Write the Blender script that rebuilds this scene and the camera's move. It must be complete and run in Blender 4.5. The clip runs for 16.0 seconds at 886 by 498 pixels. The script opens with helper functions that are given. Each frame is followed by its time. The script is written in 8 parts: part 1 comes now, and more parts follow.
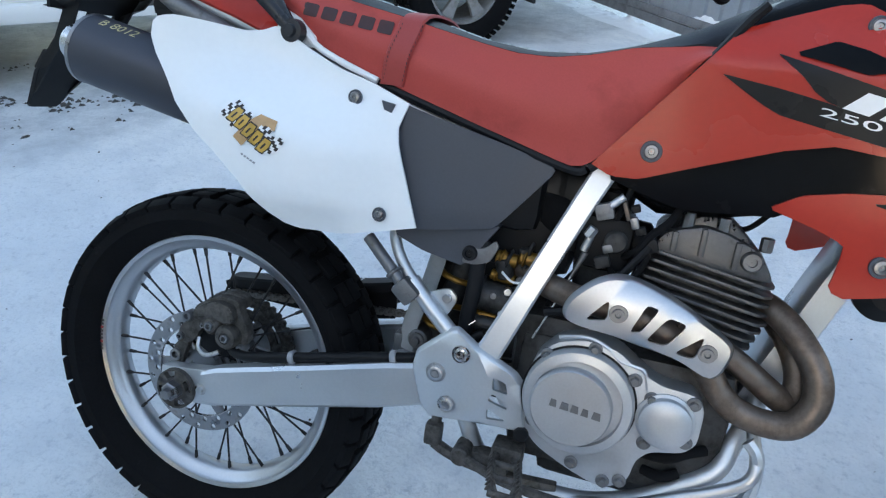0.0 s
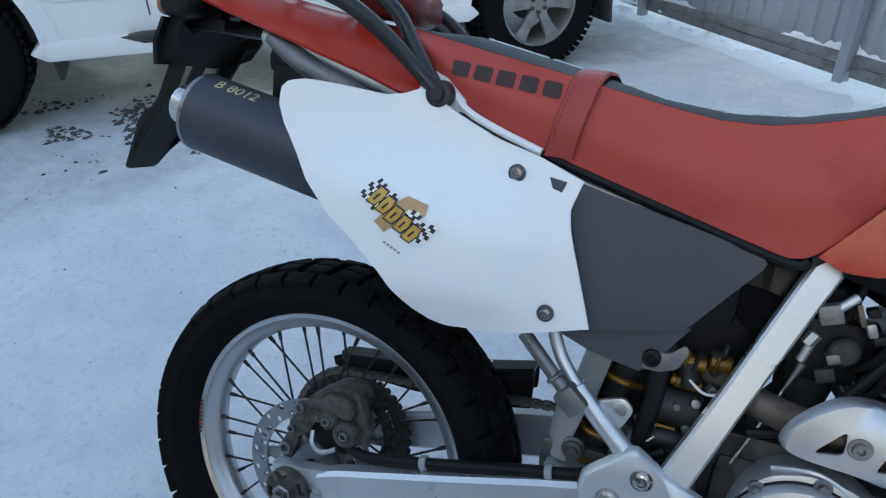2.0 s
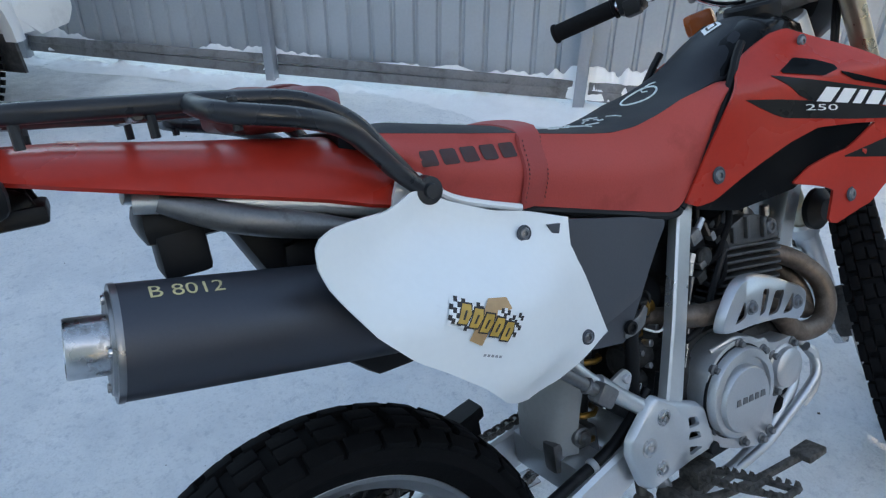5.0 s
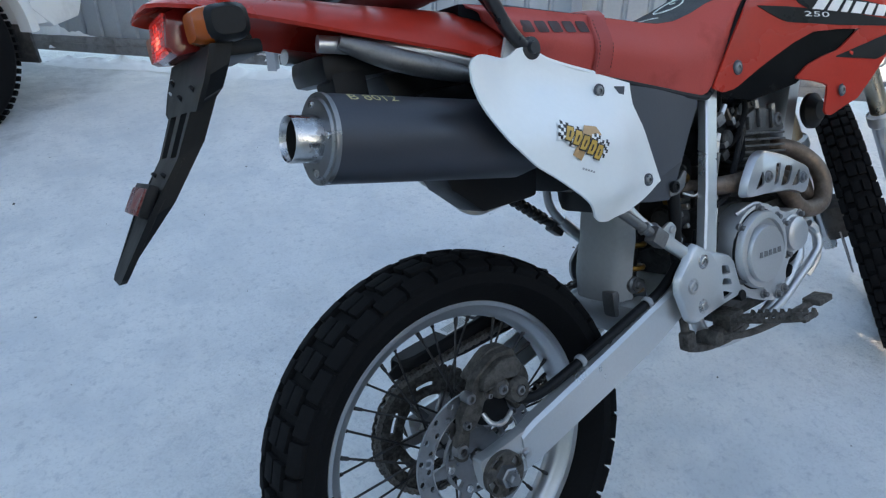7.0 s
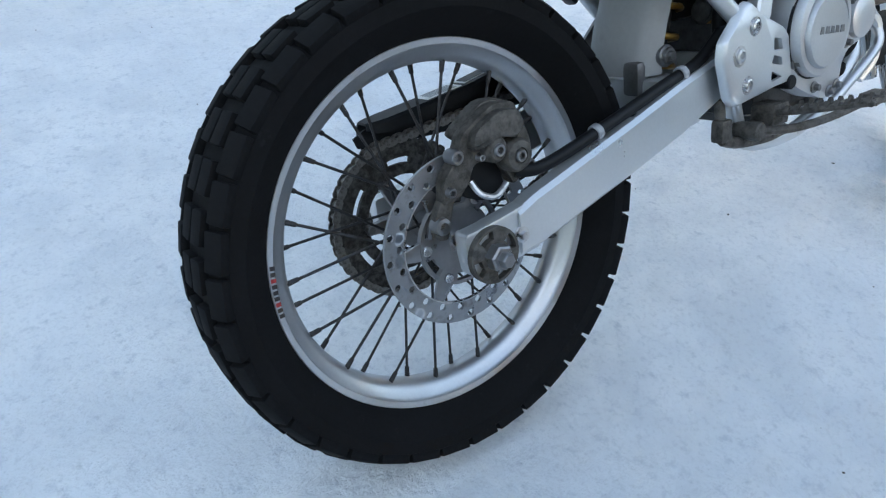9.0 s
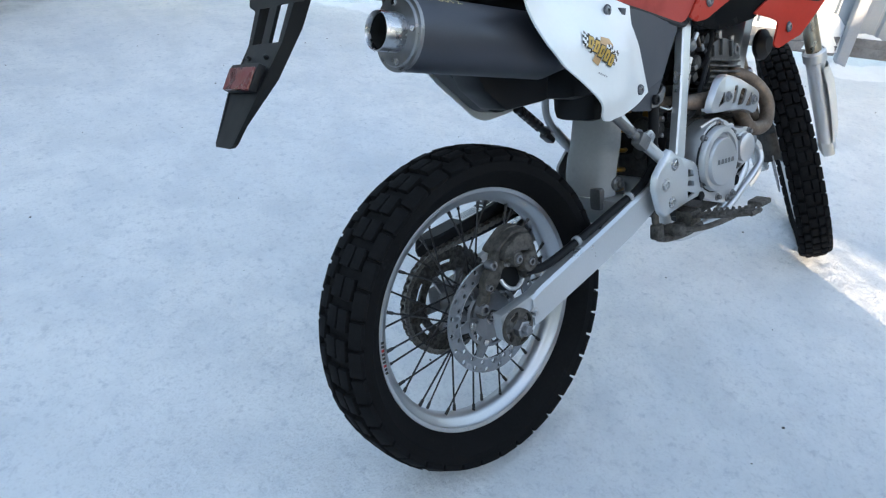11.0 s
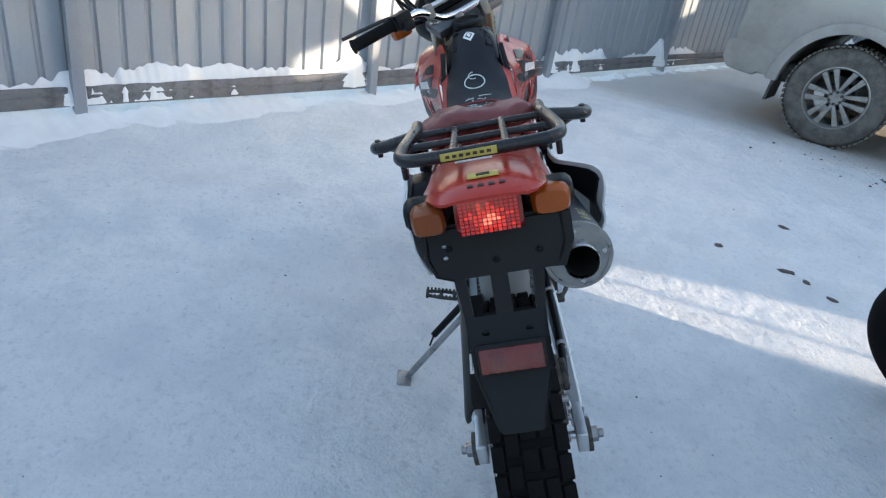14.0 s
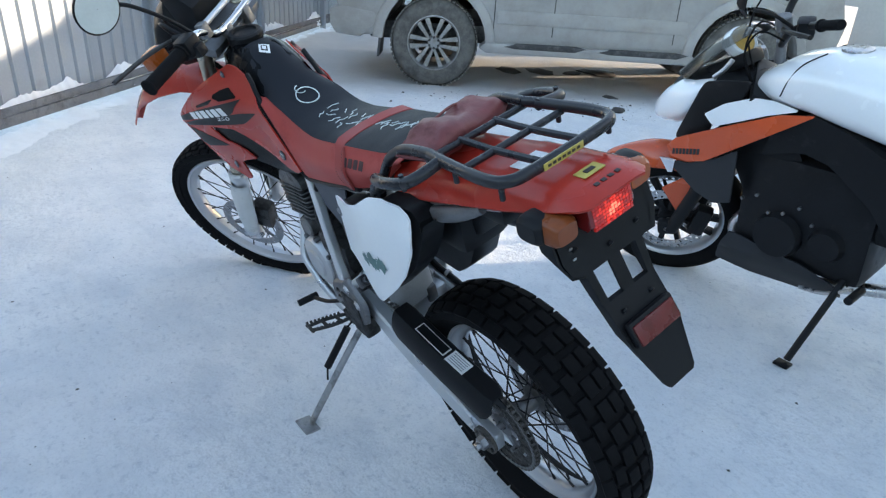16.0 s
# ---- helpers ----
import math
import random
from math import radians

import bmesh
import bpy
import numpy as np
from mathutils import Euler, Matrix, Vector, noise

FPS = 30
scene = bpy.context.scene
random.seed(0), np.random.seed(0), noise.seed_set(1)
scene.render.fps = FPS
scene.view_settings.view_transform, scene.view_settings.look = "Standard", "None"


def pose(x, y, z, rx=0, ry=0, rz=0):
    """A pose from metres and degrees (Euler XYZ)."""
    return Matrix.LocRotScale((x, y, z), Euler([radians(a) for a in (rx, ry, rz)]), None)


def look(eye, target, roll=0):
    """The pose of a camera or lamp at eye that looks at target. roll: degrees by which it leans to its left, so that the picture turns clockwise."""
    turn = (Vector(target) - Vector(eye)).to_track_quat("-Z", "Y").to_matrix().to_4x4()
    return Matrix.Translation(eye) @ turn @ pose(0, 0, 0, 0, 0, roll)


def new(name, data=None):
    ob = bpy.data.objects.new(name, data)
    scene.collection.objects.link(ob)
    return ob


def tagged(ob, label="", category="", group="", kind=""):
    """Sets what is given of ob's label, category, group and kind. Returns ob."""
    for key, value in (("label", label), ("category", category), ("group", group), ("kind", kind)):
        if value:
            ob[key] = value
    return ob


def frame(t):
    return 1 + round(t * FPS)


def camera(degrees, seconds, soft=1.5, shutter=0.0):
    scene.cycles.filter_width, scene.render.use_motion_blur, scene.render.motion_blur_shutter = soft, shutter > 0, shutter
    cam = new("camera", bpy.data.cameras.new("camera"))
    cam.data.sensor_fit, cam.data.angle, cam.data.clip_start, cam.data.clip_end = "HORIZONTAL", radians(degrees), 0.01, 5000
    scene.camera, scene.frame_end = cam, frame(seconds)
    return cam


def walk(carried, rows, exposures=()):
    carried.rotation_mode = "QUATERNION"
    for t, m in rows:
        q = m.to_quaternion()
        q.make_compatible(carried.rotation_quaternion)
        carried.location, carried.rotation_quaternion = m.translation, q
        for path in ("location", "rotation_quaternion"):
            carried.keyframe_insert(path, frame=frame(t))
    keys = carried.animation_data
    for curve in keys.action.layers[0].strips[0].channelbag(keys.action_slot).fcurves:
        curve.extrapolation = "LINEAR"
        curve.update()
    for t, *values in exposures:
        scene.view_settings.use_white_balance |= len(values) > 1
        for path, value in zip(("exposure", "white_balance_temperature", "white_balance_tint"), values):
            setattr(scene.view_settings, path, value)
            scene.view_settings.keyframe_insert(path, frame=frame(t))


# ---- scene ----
# the camera and its walk
cam = camera(67.5, 16.0, soft=1.25)
PATH = [
    (0, (0.6578, -0.6504, 1.1488), (0.1656, 0.9719, 0.0877), 1.93),
    (0.5, (0.591, -0.6711, 1.1554), (0.0846, 0.9683, 0.1279), 3.19),
    (1, (0.5932, -0.6557, 1.152), (0.0806, 0.9923, 0.1415), 2.83),
    (1.5, (0.5397, -0.6253, 1.1631), (-0.0449, 1.0041, 0.1615), 2.49),
    (2, (0.46, -0.5275, 1.1586), (-0.1723, 1.065, 0.1269), -0.42),
    (2.5, (0.4067, -0.395, 1.1604), (-0.1538, 1.1647, 0.0409), -0.06),
    (3, (0.3322, -0.2881, 1.1541), (0.1352, 1.3199, -0.0186), -0.32),
    (3.5, (0.2638, -0.2355, 1.1774), (0.4835, 1.3067, -0.077), -5.39),
    (3.7, (0.2099, -0.2365, 1.1762), (0.6188, 1.2955, -0.0427), -5.04),
    (5.8, (-0.3572, -0.5151, 1.2475), (0.6462, 0.9463, 0.3215), 0.04),
    (6, (-0.3869, -0.5351, 1.2351), (0.6185, 0.9368, 0.328), -0.82),
    (6.5, (-0.4413, -0.5367, 1.1941), (0.5798, 0.9026, 0.2529), -0.91),
    (7, (-0.484, -0.5152, 1.114), (0.5389, 0.9054, 0.1466), 0.19),
    (7.5, (-0.4577, -0.4892, 0.9813), (0.5169, 0.9139, -0.0587), -0.16),
    (8, (-0.4263, -0.46, 0.8079), (0.5799, 0.8742, -0.291), 2.39),
    (8.2, (-0.4248, -0.4419, 0.8016), (0.5804, 0.8537, -0.3435), 3.01),
    (10.3, (-0.5466, -0.4791, 0.9712), (0.4754, 0.7255, -0.2553), 6.91),
    (10.5, (-0.6194, -0.5219, 1.0094), (0.4558, 0.6695, -0.1842), 6.78),
    (11, (-0.7509, -0.5729, 1.1188), (0.3973, 0.6344, 0.0125), 5.48),
    (11.5, (-0.8103, -0.4733, 1.1836), (0.5215, 0.5937, 0.1408), 3.40),
    (12, (-0.9509, -0.3253, 1.2364), (0.5293, 0.6023, 0.2623), 5.61),
    (12.5, (-1.0632, -0.1487, 1.271), (0.5611, 0.5273, 0.32), 7.01),
    (13, (-1.0245, 0.0288, 1.288), (0.7064, 0.4759, 0.3912), 6.33),
    (13.5, (-1.039, 0.211, 1.3), (0.7511, 0.4307, 0.4355), 7.72),
    (14, (-1.0762, 0.4398, 1.2999), (0.6983, 0.3237, 0.3847), 8.76),
    (14.5, (-1.0105, 0.6008, 1.2862), (0.7381, 0.1661, 0.4183), 7.12),
    (15, (-0.9577, 0.7833, 1.2919), (0.7104, 0.1073, 0.4196), 7.10),
    (15.5, (-0.9182, 0.9898, 1.2974), (0.5768, -0.0202, 0.4343), 6.26),
    (16, (-0.8004, 1.0634, 1.2758), (0.5849, -0.0957, 0.417), 3.59),
]
walk(cam, [(t, look(eye, target, roll)) for t, eye, target, roll in PATH], exposures=[(0.0, 2.86, 7050, 14), (1.0, 2.56, 7050, 14), (2.0, 2.6, 7050, 14), (3.0, 2.38, 7100, 14), (3.7, 2.55, 7050, 14), (6.0, 2.5, 7100, 14), (7.5, 2.75, 7150, 14), (8.2, 3.11, 7350, 14), (10.3, 3.2, 7650, 14), (11.0, 3.05, 7500, 14), (12.0, 2.84, 7300, 14), (13.0, 2.71, 7250, 14), (14.5, 2.57, 7200, 14), (16.0, 2.78, 7200, 14)])

# world, sun, exposure
SUN_WAY = Vector((0.36, 0.933, -0.158)).normalized()  # the way the low winter sun shines
sky = bpy.data.worlds.new("winter_sky")
scene.world = sky
sky.use_nodes = True
sn = sky.node_tree.nodes
tex = sn.new("ShaderNodeTexSky")
tex.sky_type = "NISHITA"
tex.sun_disc = False
tex.sun_elevation = radians(9)
tex.sun_rotation = math.atan2(-SUN_WAY.x, -SUN_WAY.y)
tex.air_density, tex.dust_density, tex.ozone_density = 1.0, 1.3, 1.2
sky.node_tree.links.new(tex.outputs[0], sn["Background"].inputs[0])
sn["Background"].inputs[1].default_value = 0.13
sun = new("sun", bpy.data.lights.new("sun", "SUN"))
sun.data.energy, sun.data.angle, sun.data.color = 1.4, radians(0.53), (1.0, 0.86, 0.68)
sun.rotation_mode = "QUATERNION"
sun.rotation_quaternion = SUN_WAY.to_track_quat("-Z", "Y")


# ---- building helpers ----
def sstep(a, b, x):
    t = min(1.0, max(0.0, (x - a) / (b - a)))
    return t * t * (3 - 2 * t)


def lerp(rows, x):
    """Straight lines between rows of (x, value)."""
    if x <= rows[0][0]:
        return rows[0][1]
    for (a, u), (b, v) in zip(rows, rows[1:]):
        if x <= b:
            return u + (v - u) * (x - a) / (b - a)
    return rows[-1][1]


def curve(pts, n=6, closed=False):
    """A smooth line through the points."""
    p = [Vector(q) for q in pts]
    out, m = [], len(p)
    for i in range(m if closed else m - 1):
        a, b, c, d = (p[(i + k) % m] if closed else p[min(max(i + k, 0), m - 1)] for k in (-1, 0, 1, 2))
        for k in range(n):
            t = k / n
            out.append(0.5 * (2 * b + (c - a) * t + (2 * a - 5 * b + 4 * c - d) * t * t + (3 * b - a - 3 * c + d) * t ** 3))
    if not closed:
        out.append(p[-1])
    return out


def spread(line, n):
    """n points at even steps along a broken line."""
    p = [Vector(q) for q in line]
    d = [0.0]
    for a, b in zip(p, p[1:]):
        d.append(d[-1] + (b - a).length)
    out = []
    for k in range(n):
        s, i = d[-1] * k / (n - 1), 0
        while i < len(p) - 2 and d[i + 1] < s:
            i += 1
        out.append(p[i].lerp(p[i + 1], (s - d[i]) / max(d[i + 1] - d[i], 1e-9)))
    return out


def loft(bm, rings, cap=True, closed=False, around=True):
    vs = [[bm.verts.new(p) for p in ring] for ring in rings]
    n = len(rings[0])
    for a, b in (zip(vs, vs[1:] + vs[:1]) if closed else zip(vs, vs[1:])):
        for i in range(n if around else n - 1):
            j = (i + 1) % n
            bm.faces.new((a[i], a[j], b[j], b[i]))
    if cap and not closed and around:
        bm.faces.new(list(reversed(vs[0])))
        bm.faces.new(vs[-1])
    return bm


def tube(bm, pts, r, seg=10, n=5, closed=False, smooth=True):
    line = curve(pts, n, closed) if smooth else [Vector(p) for p in pts]
    rings, m = [], len(line)
    ref = None
    for i, p in enumerate(line):
        a = line[(i - 1) % m] if closed else line[max(i - 1, 0)]
        b = line[(i + 1) % m] if closed else line[min(i + 1, m - 1)]
        w = (b - a).normalized()
        if ref is None:
            ref = w.orthogonal().normalized()
        ref = (ref - w * ref.dot(w)).normalized()
        s = w.cross(ref)
        rad = r(i / (m - 1)) if callable(r) else r
        rings.append([p + rad * (math.cos(k * math.tau / seg) * ref + math.sin(k * math.tau / seg) * s) for k in range(seg)])
    return loft(bm, rings, closed=closed)


def lathe(bm, prof, at=(0, 0, 0), way=(0, 1, 0), seg=48, closed=False):
    """prof: rows of (radius, place along the axis)."""
    w = Vector(way).normalized()
    u = w.orthogonal().normalized()
    v, at = w.cross(u), Vector(at)
    rings = []
    for k in range(seg):
        c = math.cos(k * math.tau / seg) * u + math.sin(k * math.tau / seg) * v
        rings.append([at + r * c + a * w for r, a in prof])
    return loft(bm, rings, closed=True, around=closed)


def rod(bm, a, b, r, r2=None, seg=12):
    a, b = Vector(a), Vector(b)
    r2 = r if r2 is None else r2
    w = (b - a)
    bv = min(r, r2) * 0.15
    return lathe(bm, [(0.0001, 0), (r - bv, 0), (r, bv), (r2, w.length - bv), (r2 - bv, w.length), (0.0001, w.length)], a, w, seg)


def prism(bm, poly, y0, y1, bevel=0.0, turn=None):
    """A plate with the outline poly (x, z) from y0 to y1; turn: a matrix for it."""
    got = bmesh.new()
    a = [got.verts.new((x, y0, z)) for x, z in poly]
    b = [got.verts.new((x, y1, z)) for x, z in poly]
    got.faces.new(a)
    got.faces.new(list(reversed(b)))
    for i in range(len(poly)):
        j = (i + 1) % len(poly)
        got.faces.new((a[j], a[i], b[i], b[j]))
    bmesh.ops.recalc_face_normals(got, faces=got.faces)
    if bevel:
        bmesh.ops.bevel(got, geom=list(got.edges), offset=bevel, segments=2, affect="EDGES", profile=0.6)
    if turn:
        got.transform(turn)
    join(bm, got)
    return bm


def join(bm, got):
    m = {v: bm.verts.new(v.co) for v in got.verts}
    for f in got.faces:
        try:
            bm.faces.new([m[v] for v in f.verts])
        except ValueError:
            pass
    got.free()
    return bm


def box(bm, at, size, bevel=0.0, turn=None):
    (x, y, z), (a, b, c) = at, size
    m = Matrix.Translation(at) @ (turn or Matrix())
    return prism(bm, [(-a / 2, -c / 2), (a / 2, -c / 2), (a / 2, c / 2), (-a / 2, c / 2)], -b / 2, b / 2, bevel, m)


def sheet(bm, top, bot, yf, th=0.004, nu=24, nv=8, side=-1):
    """A curved panel between two lines (x, z); yf gives its outer face, th its thickness inwards."""
    t, b = spread([(x, 0, z) for x, z in top], nu), spread([(x, 0, z) for x, z in bot], nu)
    rows = []
    for i in range(nu):
        row = []
        for k in range(nv):
            p = t[i].lerp(b[i], k / (nv - 1))
            row.append(Vector((p.x, yf(p.x, p.z), p.z)))
        rows.append(row)
    inner = [[p + Vector((0, -side * th, 0)) for p in row] for row in rows]
    o = [[bm.verts.new(p) for p in row] for row in rows]
    q = [[bm.verts.new(p) for p in row] for row in inner]
    for i in range(nu - 1):
        for k in range(nv - 1):
            bm.faces.new((o[i][k], o[i][k + 1], o[i + 1][k + 1], o[i + 1][k]))
            bm.faces.new((q[i + 1][k], q[i + 1][k + 1], q[i][k + 1], q[i][k]))
    rim = [(i, 0) for i in range(nu)] + [(nu - 1, k) for k in range(1, nv)] + [(i, nv - 1) for i in range(nu - 2, -1, -1)] + [(0, k) for k in range(nv - 2, 0, -1)]
    for (i, k), (j, l) in zip(rim, rim[1:] + rim[:1]):
        bm.faces.new((o[i][k], o[j][l], q[j][l], q[i][k]))
    bmesh.ops.recalc_face_normals(bm, faces=bm.faces)
    return bm


def mirrored(bm):
    got = bm.copy()
    for v in got.verts:
        v.co.y = -v.co.y
    bmesh.ops.reverse_faces(got, faces=got.faces)
    return got


def holed(bm, outer, hole, y0, y1):
    """A plate cell: outline outer and a hole with as many points, from y0 to y1 (points are x, z)."""
    n = len(outer)
    vs = {}
    for key, ring, y in (("a", outer, y0), ("b", hole, y0), ("c", outer, y1), ("d", hole, y1)):
        vs[key] = [bm.verts.new((x, y, z)) for x, z in ring]
    for i in range(n):
        j = (i + 1) % n
        bm.faces.new((vs["a"][i], vs["a"][j], vs["b"][j], vs["b"][i]))
        bm.faces.new((vs["c"][j], vs["c"][i], vs["d"][i], vs["d"][j]))
        bm.faces.new((vs["b"][i], vs["b"][j], vs["d"][j], vs["d"][i]))
        bm.faces.new((vs["a"][j], vs["a"][i], vs["c"][i], vs["c"][j]))
    return bm


def rounded(pts, r=0.3, n=4):
    """A closed outline (x, z) with its corners cut round; r is the share of each side."""
    out, m = [], len(pts)
    for i in range(m):
        a, b, c = (Vector(pts[(i + k) % m]) for k in (-1, 0, 1))
        p, q = b + (a - b) * r, b + (c - b) * r
        for k in range(n + 1):
            t = k / n
            out.append(tuple((1 - t) ** 2 * p + 2 * t * (1 - t) * b + t * t * q))
    return out


def pressed(bm, outer, holes, yf, th, lip=0.0):
    """A pressed plate (x, z) with holes; yf gives its face, th its thickness, lip bends its rim inwards."""
    got = bmesh.new()
    edges, loops = [], []
    for ring in [outer] + holes:
        vs = [got.verts.new((x, 0, z)) for x, z in ring]
        loops.append(vs)
        edges += [got.edges.new((vs[i], vs[(i + 1) % len(vs)])) for i in range(len(vs))]
    bmesh.ops.triangle_fill(got, edges=edges, use_beauty=True)
    c = sum((v.co for v in loops[0]), Vector()) / len(loops[0])
    back = {v: got.verts.new((v.co.x, th, v.co.z)) for ring in loops for v in ring}
    for f in list(got.faces):
        got.faces.new([back[v] for v in reversed(f.verts)])
    for q, ring in enumerate(loops):
        for i, v in enumerate(ring):
            w = ring[(i + 1) % len(ring)]
            if q or not lip:
                got.faces.new((v, w, back[w], back[v]))
        if q == 0 and lip:
            out1 = [got.verts.new((v.co.x + (v.co - c).normalized().x * 0.004, lip * 0.35, v.co.z + (v.co - c).normalized().z * 0.004)) for v in ring]
            out2 = [got.verts.new((v.co.x + (v.co - c).normalized().x * 0.006, lip, v.co.z + (v.co - c).normalized().z * 0.006)) for v in ring]
            for i, v in enumerate(ring):
                j = (i + 1) % len(ring)
                got.faces.new((v, ring[j], out1[j], out1[i]))
                got.faces.new((out1[i], out1[j], out2[j], out2[i]))
                got.faces.new((out2[i], out2[j], back[ring[j]], back[v]))
    for v in got.verts:
        v.co.y += yf(v.co.x, v.co.z)
    join(bm, got)
    return bm


def mesh_of(name, bm, material, sharp=38):
    bmesh.ops.remove_doubles(bm, verts=bm.verts, dist=1e-6)
    bmesh.ops.recalc_face_normals(bm, faces=bm.faces)
    me = bpy.data.meshes.new(name)
    bm.to_mesh(me)
    bm.free()
    me.materials.append(material)
    me.shade_smooth()
    me.set_sharp_from_angle(angle=radians(sharp))
    return me


def part(name, bm, material, parent=None, label="", sharp=38):
    ob = new(name, bm if isinstance(bm, bpy.types.Mesh) else mesh_of(name, bm, material, sharp))
    if parent:
        ob.parent = parent
    if label:
        tagged(ob, label)
    return ob


def thing(name, label, category, m=None, group="", kind=""):
    ob = new(name)
    ob.empty_display_size = 0.1
    ob.matrix_world = m or Matrix()
    return tagged(ob, label, category, group, kind)


def B():
    return bmesh.new()


# ---- materials ----
def surf(name, col, rough=0.5, metal=0.0, var=0.12, scale=8.0, bump=0.05, fine=120.0, coat=0.0, dirt=None, dirt_at=0.62, rvar=0.12, emit=None, spec=0.5, piece=0.0):
    """col varied at two scales, relief, and dirt: (colour) laid on in noise-shaped patches."""
    m = bpy.data.materials.new(name)
    m.use_nodes = True
    nt, N = m.node_tree, m.node_tree.nodes
    bs = N["Principled BSDF"]
    L = nt.links.new
    tc = N.new("ShaderNodeTexCoord")
    n1, n2 = N.new("ShaderNodeTexNoise"), N.new("ShaderNodeTexNoise")
    n1.inputs["Scale"].default_value, n2.inputs["Scale"].default_value = scale, fine
    n1.inputs["Detail"].default_value, n2.inputs["Detail"].default_value = 5, 3
    for n in (n1, n2):
        L(tc.outputs["Object"], n.inputs["Vector"])
    mix = N.new("ShaderNodeMath")
    mix.operation = "MULTIPLY_ADD"
    L(n2.outputs[0], mix.inputs[0])
    mix.inputs[1].default_value = 0.45
    L(n1.outputs[0], mix.inputs[2])
    ramp = N.new("ShaderNodeMapRange")
    L(mix.outputs[0], ramp.inputs[0])
    ramp.inputs[1].default_value, ramp.inputs[2].default_value = 0.45, 1.0
    ramp.inputs[3].default_value, ramp.inputs[4].default_value = 1 - var, 1 + var
    hsv = N.new("ShaderNodeHueSaturation")
    hsv.inputs["Color"].default_value = (*col, 1)
    if piece:
        oi = N.new("ShaderNodeObjectInfo")
        pr = N.new("ShaderNodeMapRange")
        L(oi.outputs["Random"], pr.inputs[0])
        pr.inputs[3].default_value, pr.inputs[4].default_value = 1 - piece, 1 + piece
        mul = N.new("ShaderNodeMath")
        mul.operation = "MULTIPLY"
        L(pr.outputs[0], mul.inputs[0])
        L(ramp.outputs[0], mul.inputs[1])
        L(mul.outputs[0], hsv.inputs["Value"])
    else:
        L(ramp.outputs[0], hsv.inputs["Value"])
    out = hsv.outputs[0]
    rr = N.new("ShaderNodeMapRange")
    L(n1.outputs[0], rr.inputs[0])
    rr.inputs[1].default_value, rr.inputs[2].default_value = 0.3, 0.7
    rr.inputs[3].default_value, rr.inputs[4].default_value = max(0.02, rough - rvar), min(1, rough + rvar)
    rout = rr.outputs[0]
    if dirt:
        n3 = N.new("ShaderNodeTexNoise")
        n3.inputs["Scale"].default_value, n3.inputs["Detail"].default_value, n3.inputs["Roughness"].default_value = scale * 1.7, 8, 0.68
        L(tc.outputs["Object"], n3.inputs["Vector"])
        k = N.new("ShaderNodeMapRange")
        L(n3.outputs[0], k.inputs[0])
        k.inputs[1].default_value, k.inputs[2].default_value = dirt_at - 0.12, dirt_at + 0.1
        mc = N.new("ShaderNodeMix")
        mc.data_type = "RGBA"
        L(k.outputs[0], mc.inputs[0])
        L(out, mc.inputs[6])
        mc.inputs[7].default_value = (*dirt, 1)
        out = mc.outputs[2]
        mr = N.new("ShaderNodeMix")
        L(k.outputs[0], mr.inputs[0])
        L(rout, mr.inputs[2])
        mr.inputs[3].default_value = 0.85
        rout = mr.outputs[0]
    L(out, bs.inputs["Base Color"])
    L(rout, bs.inputs["Roughness"])
    bs.inputs["Metallic"].default_value = metal
    bs.inputs["Specular IOR Level"].default_value = spec
    if coat:
        bs.inputs["Coat Weight"].default_value, bs.inputs["Coat Roughness"].default_value = coat, 0.12
    if bump:
        bp = N.new("ShaderNodeBump")
        bp.inputs["Strength"].default_value, bp.inputs["Distance"].default_value = bump, 0.002
        L(mix.outputs[0], bp.inputs["Height"])
        L(bp.outputs[0], bs.inputs["Normal"])
    if emit:
        bs.inputs["Emission Color"].default_value, bs.inputs["Emission Strength"].default_value = (*emit[0], 1), emit[1]
    return m


red_plastic = surf("red_plastic", (0.42, 0.030, 0.018), 0.30, var=0.10, scale=5, bump=0.04, dirt=(0.42, 0.16, 0.13), dirt_at=0.84, coat=0.12, spec=0.32)
red_vinyl = surf("red_vinyl", (0.43, 0.062, 0.052), 0.55, var=0.12, scale=4, bump=0.25, fine=420, dirt=(0.27, 0.04, 0.035), dirt_at=0.66, spec=0.3)
black_vinyl = surf("black_vinyl", (0.01, 0.0115, 0.016), 0.5, var=0.25, scale=6, bump=0.35, fine=380, spec=0.2)
strap_red = surf("strap_red", (0.33, 0.042, 0.036), 0.55, var=0.12, scale=14, bump=0.25, fine=400)
white_plastic = surf("white_plastic", (0.80, 0.82, 0.83), 0.38, var=0.03, scale=4, bump=0.02, dirt=(0.62, 0.63, 0.63), dirt_at=0.80)
grey_plastic = surf("grey_plastic", (0.064, 0.07, 0.084), 0.5, var=0.1, scale=6, bump=0.12, fine=300, spec=0.3)
black_plastic = surf("black_plastic", (0.009, 0.0095, 0.011), 0.45, var=0.25, scale=9, bump=0.12, fine=260, dirt=(0.05, 0.05, 0.05), dirt_at=0.76, spec=0.18)
gloss_black = surf("gloss_black", (0.005, 0.0055, 0.0065), 0.16, var=0.2, scale=7, bump=0.02, dirt=(0.03, 0.03, 0.03), dirt_at=0.76, spec=0.08)
silver_paint = surf("silver_paint", (0.60, 0.62, 0.64), 0.36, 0.75, var=0.07, scale=7, bump=0.06, fine=240, dirt=(0.32, 0.32, 0.32), dirt_at=0.76)
